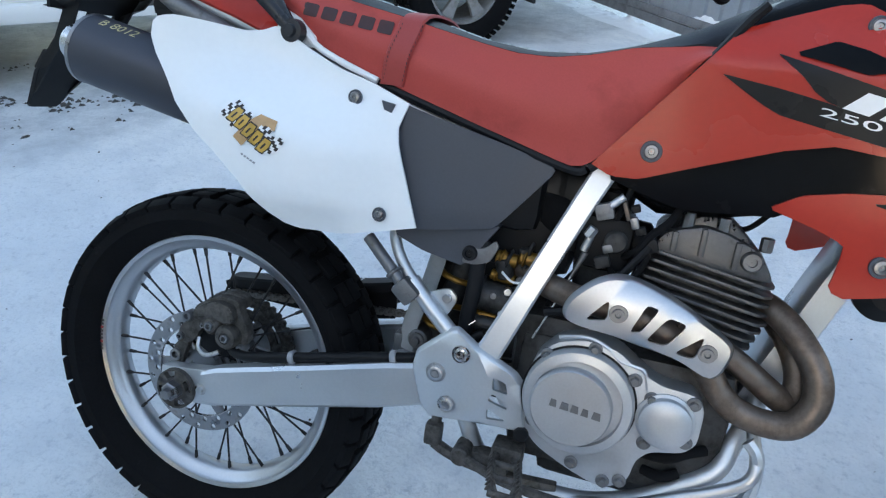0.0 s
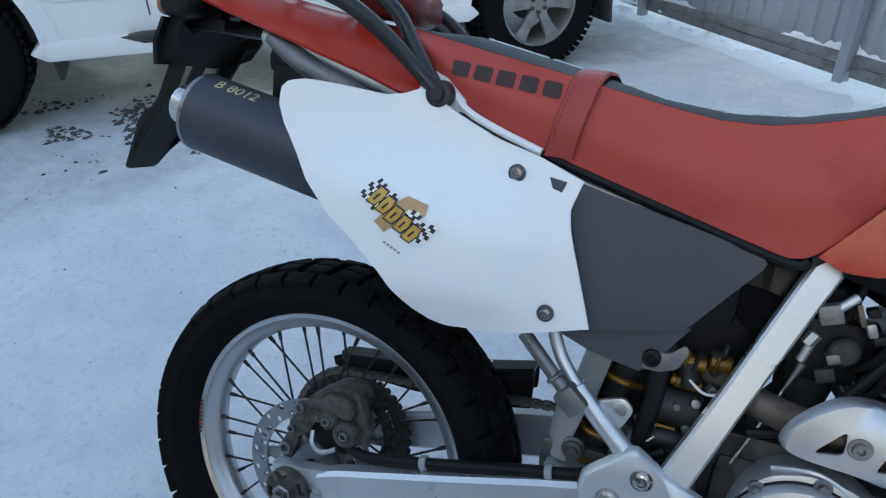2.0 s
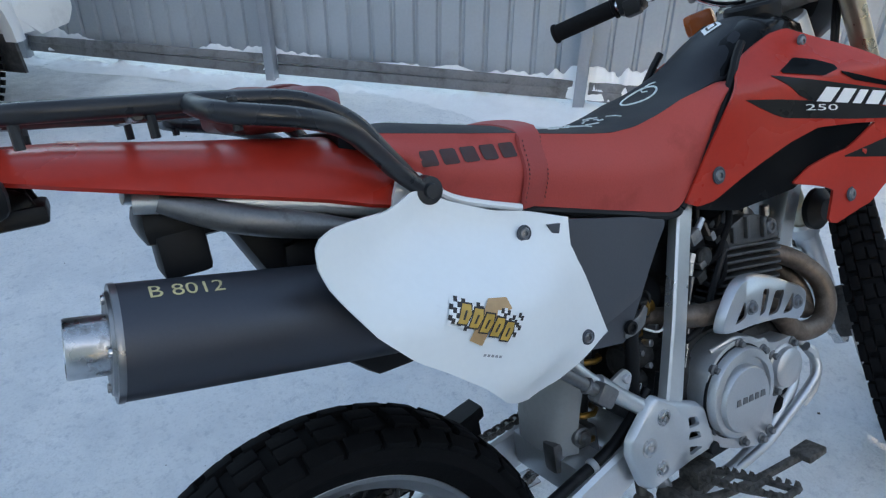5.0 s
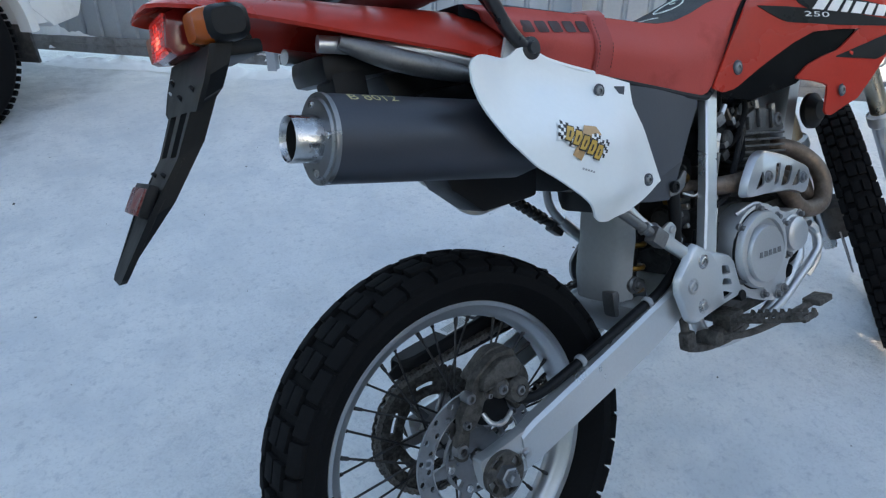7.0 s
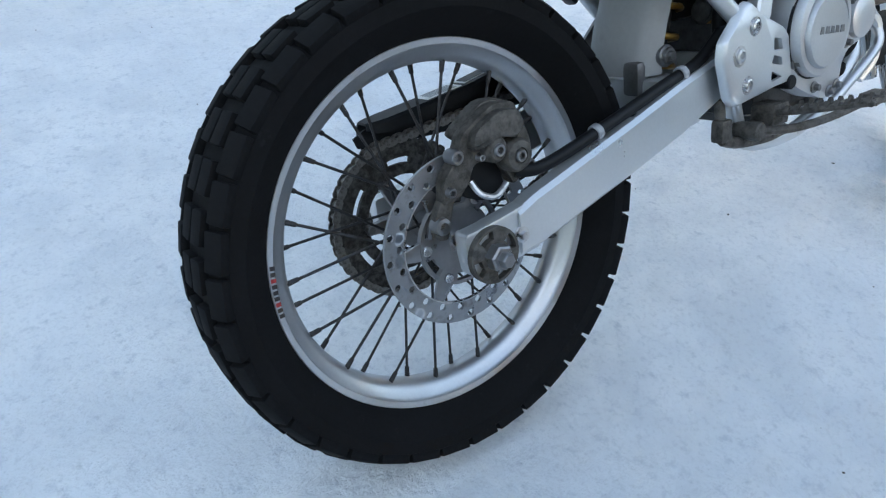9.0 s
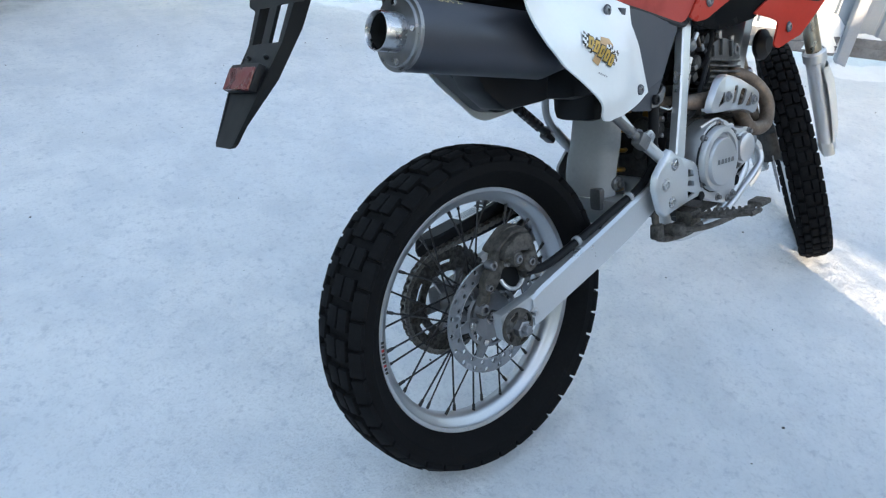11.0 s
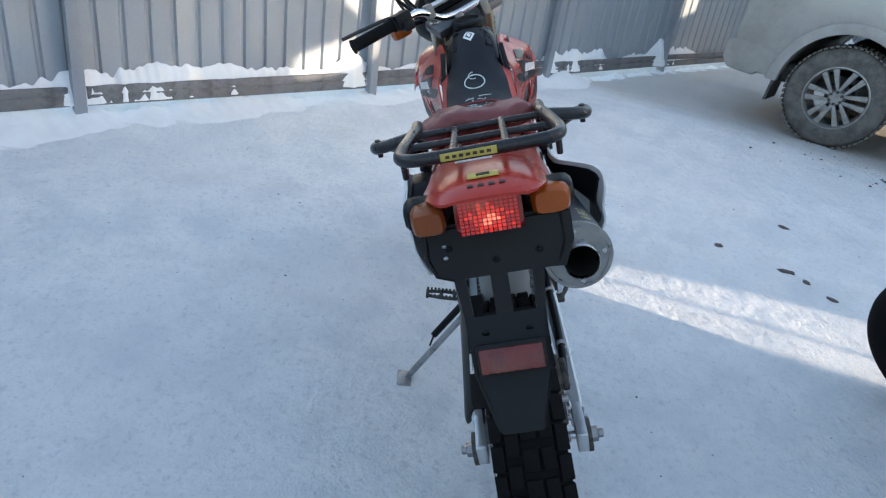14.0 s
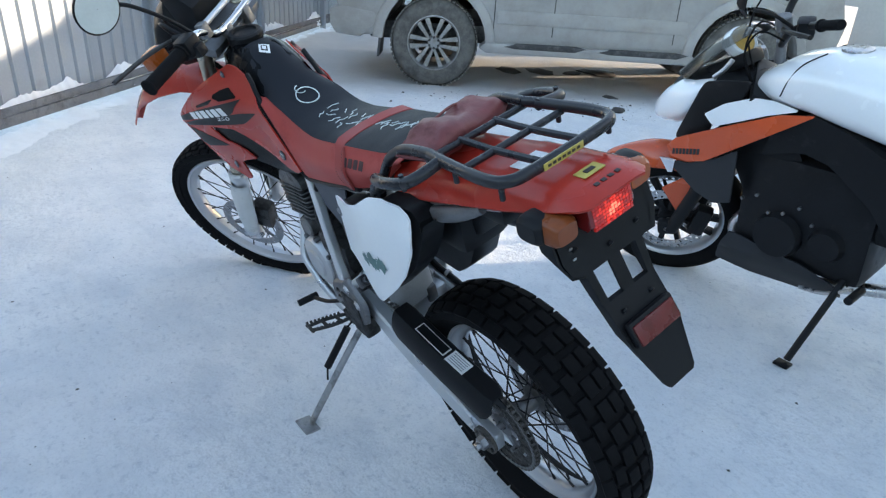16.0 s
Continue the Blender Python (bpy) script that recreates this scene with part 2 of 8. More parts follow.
alu = surf("alu", (0.55, 0.56, 0.58), 0.40, 0.95, var=0.08, scale=9, bump=0.05, fine=260, dirt=(0.34, 0.33, 0.32), dirt_at=0.74)
cast_alu = surf("cast_alu", (0.2, 0.2, 0.205), 0.48, 0.85, var=0.2, scale=22, bump=0.25, fine=260, dirt=(0.13, 0.125, 0.12), dirt_at=0.68)
engine_grey = surf("engine_grey", (0.055, 0.055, 0.056), 0.5, 0.6, var=0.2, scale=18, bump=0.3, fine=200, dirt=(0.028, 0.027, 0.025), dirt_at=0.58)
cover_silver = surf("cover_silver", (0.52, 0.53, 0.545), 0.46, 0.8, var=0.1, scale=14, bump=0.05, fine=300, dirt=(0.36, 0.35, 0.34), dirt_at=0.8)
steel = surf("steel", (0.55, 0.55, 0.56), 0.30, 1.0, var=0.15, scale=30, bump=0.08, dirt=(0.16, 0.13, 0.11), dirt_at=0.66)
chrome = surf("chrome", (0.78, 0.78, 0.80), 0.10, 1.0, var=0.06, scale=10, bump=0.02, rvar=0.05)
spoke_steel = surf("spoke_steel", (0.050, 0.050, 0.055), 0.45, 0.8, var=0.2, scale=40, bump=0.1, dirt=(0.05, 0.045, 0.04), dirt_at=0.55)
header_steel = surf("header_steel", (0.19, 0.150, 0.125), 0.42, 0.85, var=0.15, scale=10, bump=0.1, dirt=(0.13, 0.1, 0.08), dirt_at=0.55)
muffler_grey = surf("muffler_grey", (0.058, 0.063, 0.078), 0.46, 0.55, var=0.08, scale=6, bump=0.06, fine=340)
rubber = surf("rubber", (0.0080, 0.0080, 0.0088), 0.78, var=0.35, scale=14, bump=0.4, fine=190, dirt=(0.03, 0.03, 0.033), dirt_at=0.74, spec=0.08)
chain_steel = surf("chain_steel", (0.105, 0.1, 0.096), 0.55, 0.7, var=0.3, scale=60, bump=0.2, dirt=(0.045, 0.04, 0.035), dirt_at=0.5)
gold = surf("gold", (0.22, 0.115, 0.018), 0.35, 0.6, var=0.15, scale=20, bump=0.05, dirt=(0.12, 0.08, 0.04), dirt_at=0.66)
rack_black = surf("rack_black", (0.02, 0.021, 0.025), 0.3, var=0.25, scale=20, bump=0.1, fine=220, dirt=(0.14, 0.14, 0.15), dirt_at=0.74, spec=0.35)
pouch_red = surf("pouch_red", (0.17, 0.035, 0.035), 0.48, var=0.25, scale=9, bump=0.5, fine=70, dirt=(0.09, 0.02, 0.02), dirt_at=0.64)
amber = surf("amber", (0.33, 0.07, 0.01), 0.22, var=0.15, scale=18, bump=0.15, fine=90, coat=0.1, spec=0.35)
# darker copy of amber: the left rear lens has its shade in the colour
amber_shaded = surf("amber_shaded", (0.2, 0.05, 0.014), 0.28, var=0.2, scale=18, bump=0.15, fine=90, coat=0.1, spec=0.3)
tail_red = surf("tail_red", (0.42, 0.016, 0.016), 0.2, var=0.2, scale=20, bump=0.1, coat=0.5, emit=((1.0, 0.05, 0.03), 0.022))
tail_glow = surf("tail_glow", (0.8, 0.06, 0.04), 0.25, var=0.1, emit=((1.0, 0.20, 0.13), 0.26))
tail_warm = surf("tail_warm", (0.7, 0.03, 0.025), 0.25, var=0.1, emit=((1.0, 0.07, 0.045), 0.07))
reflector_red = surf("reflector_red", (0.13, 0.012, 0.011), 0.3, var=0.25, scale=40, bump=0.3, fine=300)
ink = surf("ink", (0.03, 0.025, 0.025), 0.6, var=0.2)
decal_white = surf("decal_white", (0.80, 0.80, 0.80), 0.35, var=0.05)
decal_dark = surf("decal_dark", (0.009, 0.0095, 0.011), 0.35, var=0.15, spec=0.2)
decal_grey = surf("decal_grey", (0.30, 0.31, 0.33), 0.35, var=0.15)
decal_gold = surf("decal_gold", (0.55, 0.33, 0.06), 0.4, var=0.2, scale=60)
decal_tan = surf("decal_tan", (0.50, 0.30, 0.14), 0.4, var=0.12, scale=60)
decal_yellow = surf("decal_yellow", (0.5, 0.4, 0.1), 0.4, var=0.12, scale=60)
decal_red = surf("decal_red", (0.40, 0.03, 0.03), 0.4, var=0.2, scale=60)
decal_green = surf("decal_green", (0.10, 0.20, 0.19), 0.5, var=0.3, scale=60)
fence_steel = surf("fence_steel", (0.335, 0.375, 0.415), 0.48, 0.25, var=0.09, scale=1.6, bump=0.05, fine=60, dirt=(0.30, 0.32, 0.34), dirt_at=0.72, piece=0.05)
post_steel = surf("post_steel", (0.30, 0.33, 0.37), 0.5, 0.3, var=0.12, scale=5, bump=0.1, dirt=(0.2, 0.2, 0.21), dirt_at=0.7)
old_wood = surf("old_wood", (0.17, 0.175, 0.185), 0.85, var=0.25, scale=6, bump=0.5, fine=70, dirt=(0.07, 0.07, 0.07), dirt_at=0.62, piece=0.12)
car_silver = surf("car_silver", (0.36, 0.355, 0.345), 0.42, 0.25, var=0.06, scale=1.2, bump=0.03, dirt=(0.31, 0.295, 0.28), dirt_at=0.55)
car_white = surf("car_white", (0.78, 0.78, 0.77), 0.32, var=0.03, scale=1.5, bump=0.02, dirt=(0.55, 0.54, 0.52), dirt_at=0.66, coat=0.3)
car_black = surf("car_black", (0.03, 0.03, 0.032), 0.6, var=0.25, scale=6, bump=0.2, dirt=(0.14, 0.135, 0.13), dirt_at=0.6)
car_glass = surf("car_glass", (0.02, 0.025, 0.03), 0.06, var=0.1, bump=0.0)
car_alloy = surf("car_alloy", (0.33, 0.33, 0.325), 0.4, 0.7, var=0.1, scale=9, bump=0.05, dirt=(0.30, 0.29, 0.27), dirt_at=0.55)
orange_paint = surf("orange_paint", (0.56, 0.075, 0.018), 0.25, var=0.08, scale=6, bump=0.02, coat=0.5)
pearl_white = surf("pearl_white", (0.80, 0.83, 0.86), 0.2, var=0.03, scale=5, bump=0.01, coat=0.6)
screen_glass = surf("screen_glass", (0.32, 0.32, 0.30), 0.06, var=0.05, bump=0.0, rvar=0.02)
screen_glass.node_tree.nodes["Principled BSDF"].inputs["Transmission Weight"].default_value = 0.9
screen_glass.node_tree.nodes["Principled BSDF"].inputs["IOR"].default_value = 1.2
dusty_rubber = surf("dusty_rubber", (0.085, 0.082, 0.078), 0.85, var=0.25, scale=8, bump=0.3, fine=120, dirt=(0.15, 0.145, 0.135), dirt_at=0.5, spec=0.15)
plaster = surf("plaster", (0.45, 0.44, 0.42), 0.9, var=0.12, scale=1.5, bump=0.3, fine=30)
mirror_glass = surf("mirror_glass", (0.85, 0.87, 0.88), 0.02, 1.0, var=0.0, bump=0.0, rvar=0.0)
soot = surf("soot", (0.008, 0.008, 0.008), 0.9, var=0.2)


def snow_material():
    m = bpy.data.materials.new("packed_snow")
    m.use_nodes = True
    nt, N = m.node_tree, m.node_tree.nodes
    bs, L = N["Principled BSDF"], m.node_tree.links.new
    geo = N.new("ShaderNodeNewGeometry")

    def noise_tex(scale, detail=6, rough=0.6):
        n = N.new("ShaderNodeTexNoise")
        n.inputs["Scale"].default_value, n.inputs["Detail"].default_value, n.inputs["Roughness"].default_value = scale, detail, rough
        L(geo.outputs["Position"], n.inputs["Vector"])
        return n.outputs[0]

    def ramp(src, a, b, lo=0.0, hi=1.0):
        r = N.new("ShaderNodeMapRange")
        L(src, r.inputs[0])
        for i, v in enumerate((a, b, lo, hi)):
            r.inputs[i + 1].default_value = v
        return r.outputs[0]

    def mixed(fac, a, b):
        x = N.new("ShaderNodeMix")
        x.data_type = "RGBA"
        L(fac, x.inputs[0])
        if isinstance(a, tuple):
            x.inputs[6].default_value = (*a, 1)
        else:
            L(a, x.inputs[6])
        x.inputs[7].default_value = (*b, 1)
        return x.outputs[2]

    base = mixed(ramp(noise_tex(0.9), 0.35, 0.7), (0.88, 0.895, 0.91), (0.74, 0.78, 0.825))
    base = mixed(ramp(noise_tex(2.6, 5, 0.62), 0.50, 0.66, 0, 0.75), base, (0.67, 0.72, 0.775))
    base = mixed(ramp(noise_tex(5.0, 8, 0.7), 0.46, 0.72), base, (0.70, 0.735, 0.775))
    base = mixed(ramp(noise_tex(34.0, 6, 0.75), 0.54, 0.68, 0, 0.7), base, (0.53, 0.575, 0.635))
    base = mixed(ramp(noise_tex(110.0, 4, 0.7), 0.52, 0.68, 0, 0.45), base, (0.56, 0.59, 0.63))
    base = mixed(ramp(noise_tex(9.0, 10, 0.8), 0.72, 0.80, 0, 0.5), base, (0.30, 0.30, 0.30))
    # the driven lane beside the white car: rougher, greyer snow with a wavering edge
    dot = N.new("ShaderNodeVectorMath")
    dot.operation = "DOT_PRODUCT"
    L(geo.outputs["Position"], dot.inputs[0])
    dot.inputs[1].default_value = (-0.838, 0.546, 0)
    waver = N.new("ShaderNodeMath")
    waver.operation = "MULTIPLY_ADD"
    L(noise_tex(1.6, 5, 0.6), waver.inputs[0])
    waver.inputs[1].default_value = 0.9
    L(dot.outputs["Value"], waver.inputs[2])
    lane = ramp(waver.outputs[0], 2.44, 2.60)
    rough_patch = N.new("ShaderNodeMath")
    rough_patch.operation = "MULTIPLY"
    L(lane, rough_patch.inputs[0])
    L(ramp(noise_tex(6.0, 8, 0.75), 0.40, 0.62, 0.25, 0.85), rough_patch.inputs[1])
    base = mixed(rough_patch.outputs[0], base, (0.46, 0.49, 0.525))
    # browner, darker snow beside the silver car, with a wavering edge
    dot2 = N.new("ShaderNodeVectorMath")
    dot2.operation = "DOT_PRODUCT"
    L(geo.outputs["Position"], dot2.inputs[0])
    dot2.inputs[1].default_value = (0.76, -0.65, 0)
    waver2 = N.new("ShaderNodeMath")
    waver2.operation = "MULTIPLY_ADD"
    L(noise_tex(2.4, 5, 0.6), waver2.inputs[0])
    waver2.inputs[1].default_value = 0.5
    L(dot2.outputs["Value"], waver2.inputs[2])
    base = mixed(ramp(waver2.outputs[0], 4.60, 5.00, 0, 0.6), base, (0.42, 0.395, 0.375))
    L(base, bs.inputs["Base Color"])
    L(ramp(noise_tex(2.2), 0.35, 0.7, 0.45, 0.8), bs.inputs["Roughness"])
    bs.inputs["Specular IOR Level"].default_value = 0.4
    add = N.new("ShaderNodeMath")
    add.operation = "MULTIPLY_ADD"
    L(noise_tex(75.0, 6, 0.75), add.inputs[0])
    add.inputs[1].default_value = 0.8
    lumps = N.new("ShaderNodeMath")
    lumps.operation = "MULTIPLY_ADD"
    L(noise_tex(26.0, 5, 0.6), lumps.inputs[0])
    lumps.inputs[1].default_value = 1.1
    L(noise_tex(7.0, 8, 0.65), lumps.inputs[2])
    L(lumps.outputs[0], add.inputs[2])
    bp = N.new("ShaderNodeBump")
    bp.inputs["Strength"].default_value, bp.inputs["Distance"].default_value = 0.8, 0.014
    L(add.outputs[0], bp.inputs["Height"])
    L(bp.outputs[0], bs.inputs["Normal"])
    return m


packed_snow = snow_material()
bank_snow = surf("bank_snow", (0.80, 0.825, 0.85), 0.7, var=0.05, scale=6, bump=0.6, fine=50)
dirt_ice = surf("dirt_ice", (0.055, 0.052, 0.05), 0.6, var=0.5, scale=14, bump=0.6, fine=60)


# ---- ground ----
def ground_height(x, y):
    h = 0.016 * noise.fractal((x * 0.8, y * 0.8, 3.1), 1.0, 2.0, 3) + 0.006 * noise.noise((x * 4, y * 4, 0.4))
    near = max(0.0, 1 - min(math.hypot(x - 0.7, y) / 1.8, 1.0))
    return h * (1 - 0.9 * near) + 0.001


def crust(x, y):
    """Fine relief of the trodden snow: small lumps, stronger in patches."""
    patch = 0.35 + 0.9 * max(0.0, 0.5 + noise.noise((x * 1.7, y * 1.7, 8.2)))
    lumps = noise.noise((x * 17, y * 17, 2.0)) + 0.8 * noise.noise((x * 36, y * 36, 5.0)) + 0.4 * noise.noise((x * 70, y * 70, 1.0))
    return 0.0042 * patch * lumps


def build_ground():
    bm = B()
    far = [-600, -200, -70, -30, -16]

    def lines(lo, hi, a, b):
        """Grid lines: fine from a to b, coarser out to lo and hi, then far off."""
        fine = list(np.arange(a, b, 0.0115))
        left = list(np.linspace(lo, a, 60, endpoint=False))
        right = list(np.linspace(b, hi, 60))
        return [float(v) for v in far + left + fine + right + [-v for v in reversed(far)]]

    ax, ay = lines(-12, 12, 0.35, 2.05), lines(-12, 12, -2.1, 0.75)
    grid = []
    for x in ax:
        row = []
        for y in ay:
            z = -0.01
            if abs(x) < 15.9 and abs(y) < 15.9:
                z = ground_height(x, y)
                if -2.5 < x < 4 and -4 < y < 3.5:
                    z += crust(x, y)
            row.append(bm.verts.new((x, y, z)))
        grid.append(row)
    for i in range(len(ax) - 1):
        for k in range(len(ay) - 1):
            bm.faces.new((grid[i][k], grid[i + 1][k], grid[i + 1][k + 1], grid[i][k + 1]))
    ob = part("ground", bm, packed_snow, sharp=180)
    tagged(ob, "packed bluish snow and ice of a yard", "ground", kind="structure")


build_ground()

# ---- fence ----
FA, FU = Vector((2.472, 2.292, 0)), Vector((0.657, -0.754, 0)).normalized()
FN = Vector((-0.754, -0.657, 0)).normalized()  # towards the yard
FENCE = Matrix((( FU.x, FN.x, 0, FA.x), (FU.y, FN.y, 0, FA.y), (0, 0, 1, 0), (0, 0, 0, 1)))  # x along, y to the yard


def corrugated(length, height):
    bm = B()
    line, pitch = [], 0.14
    s = 0.0
    while s < length - 1e-4:
        for a, d in ((0.0, 0.0), (0.050, 0.0025), (0.096, 0.0), (0.106, -0.018), (0.121, -0.018), (0.131, 0.0)):
            if s + a <= length:
                line.append((s + a, d))
        s += pitch
    line.append((length, 0.0))
    front = [[(x, y, z) for x, y in line] for z in (0, height)]
    back = [[(x, y - 0.0012, z) for x, y in line] for z in (0, height)]
    loft(bm, front, around=False)
    loft(bm, list(reversed(back)), around=False)
    return bm


def build_fence():
    root = thing("corrugated_fence", "grey-blue corrugated steel sheet fence with square posts", "fence", FENCE, kind="structure")
    pitch = 0.14
    wide = 8 * pitch
    me = mesh_of("sheet", corrugated(wide + 0.034, 2.0), fence_steel, 20)
    for i in range(-9, 15):
        ob = part("sheet", me, None, root)
        ob.location = (i * wide - 0.26, -0.035 + 0.0022 * (i % 2), 0.14)
    post = mesh_of("post", box(B(), (0, 0, 1.05), (0.062, 0.062, 2.2), 0.004), post_steel)
    for s in [1.925 * k for k in range(-5, 8)]:
        ob = part("post", post, None, root)
        ob.location = (s, 0.03, 0)
        ob.rotation_euler = (radians(1.2 * math.sin(s * 3)), radians(0.9 * math.cos(s * 5)), 0)
    rnd = random.Random(4)
    posts = [1.925 * k for k in range(-5, 8)]
    for a, b in zip(posts, posts[1:]):
        for z, hgt, y in ((0.150, 0.050, 0.012), (0.092, 0.06, 0.018)):
            bm = box(B(), (0, 0, 0), (b - a - 0.09, 0.025, hgt), 0.004)
            ob = part("board", bm, old_wood, root)
            ob.location = ((a + b) / 2, y, z + rnd.uniform(-0.006, 0.006))
            ob.rotation_euler = (0, radians(rnd.uniform(-0.5, 0.5)), 0)
    tube_rail = mesh_of("rail", box(B(), (2.5, -0.075, 1.85), (23.0, 0.03, 0.05), 0.003), post_steel)
    part("rail", tube_rail, None, root)


build_fence()


def build_snow_bank():
    """Wind-blown snow: a ragged ridge on the boards against the sheets, and a low drift before them."""
    ridge, drift = [], []
    n, x0, x1 = 2200, -10.5, 14.5
    for i in range(n):
        s = x0 + (x1 - x0) * i / (n - 1)
        big = noise.fractal((s * 0.8, 2.7, 0), 1.0, 2.0, 3)
        spike = 0.55 * max(0.0, noise.noise((s * 3.1, 9.1, 0)) + 0.15) + 0.22 * max(0.0, noise.noise((s * 9.0, 4.1, 0))) + 0.10 * noise.noise((s * 23.0, 6.1, 0))
        top = 0.175 + 0.10 * max(-0.5, big) + 0.30 * spike * (0.40 + max(0, big + 0.3))
        wide = 0.035 + 0.02 * noise.noise((s * 2.1, 1.5, 0))
        ring = []
        for k in range(7):
            t = k / 6
            bump = 1 + 0.25 * noise.noise((s * 14, t * 4, 2.0))
            ring.append((s, -0.030 + (wide + 0.05 * max(0.0, top - 0.2) / 0.1) * t * bump, 0.08 + (top - 0.08) * (1 - t ** 1.7)))
        ridge.append(ring)
        cover = max(0.0, noise.fractal((s * 1.1, 7.7, 0), 1.0, 2.0, 3) - 0.02)
        low = 0.016 + 0.09 * cover + 0.04 * noise.noise((s * 6, 0.3, 0))
        out = 0.22 + 0.12 * noise.noise((s * 0.9, 5.5, 0)) + 0.2 * cover
        ring = []
        for k in range(10):
            t = k / 9
            z = max(0.0, low) * (1 - t) ** 1.6 * (0.9 + 0.35 * noise.noise((s * 9, t * 5, 1.0))) - 0.012 * t + 0.004
            ring.append((s, 0.012 + out * t, z + 0.016 * noise.noise((s * 18, t * 12, 5.0)) * (1 - t)))
        drift.append(ring)
    bm = B()
    loft(bm, ridge, around=False)
    loft(bm, drift, around=False)
    ob = part("snow_bank", bm, bank_snow, sharp=180)
    ob.matrix_world = FENCE
    tagged(ob, "drifted white snow on the boards at the fence foot", "snow", kind="stuff")


build_snow_bank()


# ---- unseen walls added behind the yard to shade it and shape the sun ----
def build_sun_blockers():
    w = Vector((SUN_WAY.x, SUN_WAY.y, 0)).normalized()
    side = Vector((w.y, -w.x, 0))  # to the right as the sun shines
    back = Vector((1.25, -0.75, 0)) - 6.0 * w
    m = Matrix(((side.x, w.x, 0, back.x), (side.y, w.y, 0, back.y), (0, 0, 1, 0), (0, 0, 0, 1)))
    # low openings, a hole, a dip and a slot cut to shape the sunlight
    left_blocker = [(-0.21, 0.0), (-0.21, 1.115), (0.0, 1.14), (0.12, 1.045), (0.185, 0.99), (0.27, 0.905), (0.27, 0.0), (0.60, 0.0), (0.60, 6.0), (-26.0, 6.0), (-26.0, 0.0)]
    mid_blocker = [(0.605, 0.0), (2.70, 0.0), (2.70, 1.92), (2.50, 1.83), (2.11, 1.76), (1.85, 1.74), (1.53, 2.02), (1.20, 2.23), (0.90, 2.50), (0.605, 2.80)]
    sun_hole = [(1.19, 1.51), (1.46, 1.52), (1.70, 1.59), (1.81, 1.73), (1.68, 1.79), (1.42, 1.735), (1.25, 1.69)]
    right_blocker = [(2.705, 0.0), (3.68, 0.0), (3.68, 0.78), (4.90, 0.78), (4.90, 0.0), (26.0, 0.0), (26.0, 6.0), (5.76, 6.0), (5.75, 2.14), (5.60, 1.64), (5.30, 1.58), (5.24, 1.94), (4.98, 2.16), (4.95, 6.0), (2.705, 6.0)]
    for n, (outline, holes) in enumerate(((left_blocker, []), (mid_blocker, [sun_hole]), (right_blocker, []))):
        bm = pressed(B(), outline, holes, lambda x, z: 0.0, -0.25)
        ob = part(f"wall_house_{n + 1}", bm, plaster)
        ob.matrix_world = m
        tagged(ob, "unseen plain plastered wall shaped to shade the yard", "wall", kind="structure")
    # unseen post, added to cast the dark line between the two sun bands
    shadow_post = thing("shadow_post", "unseen square timber post added to cast a thin shadow", "post", m)
    part("shaft", box(B(), (-0.015, -0.12, 0.60), (0.030, 0.06, 1.2), 0.005), old_wood, shadow_post)


build_sun_blockers()


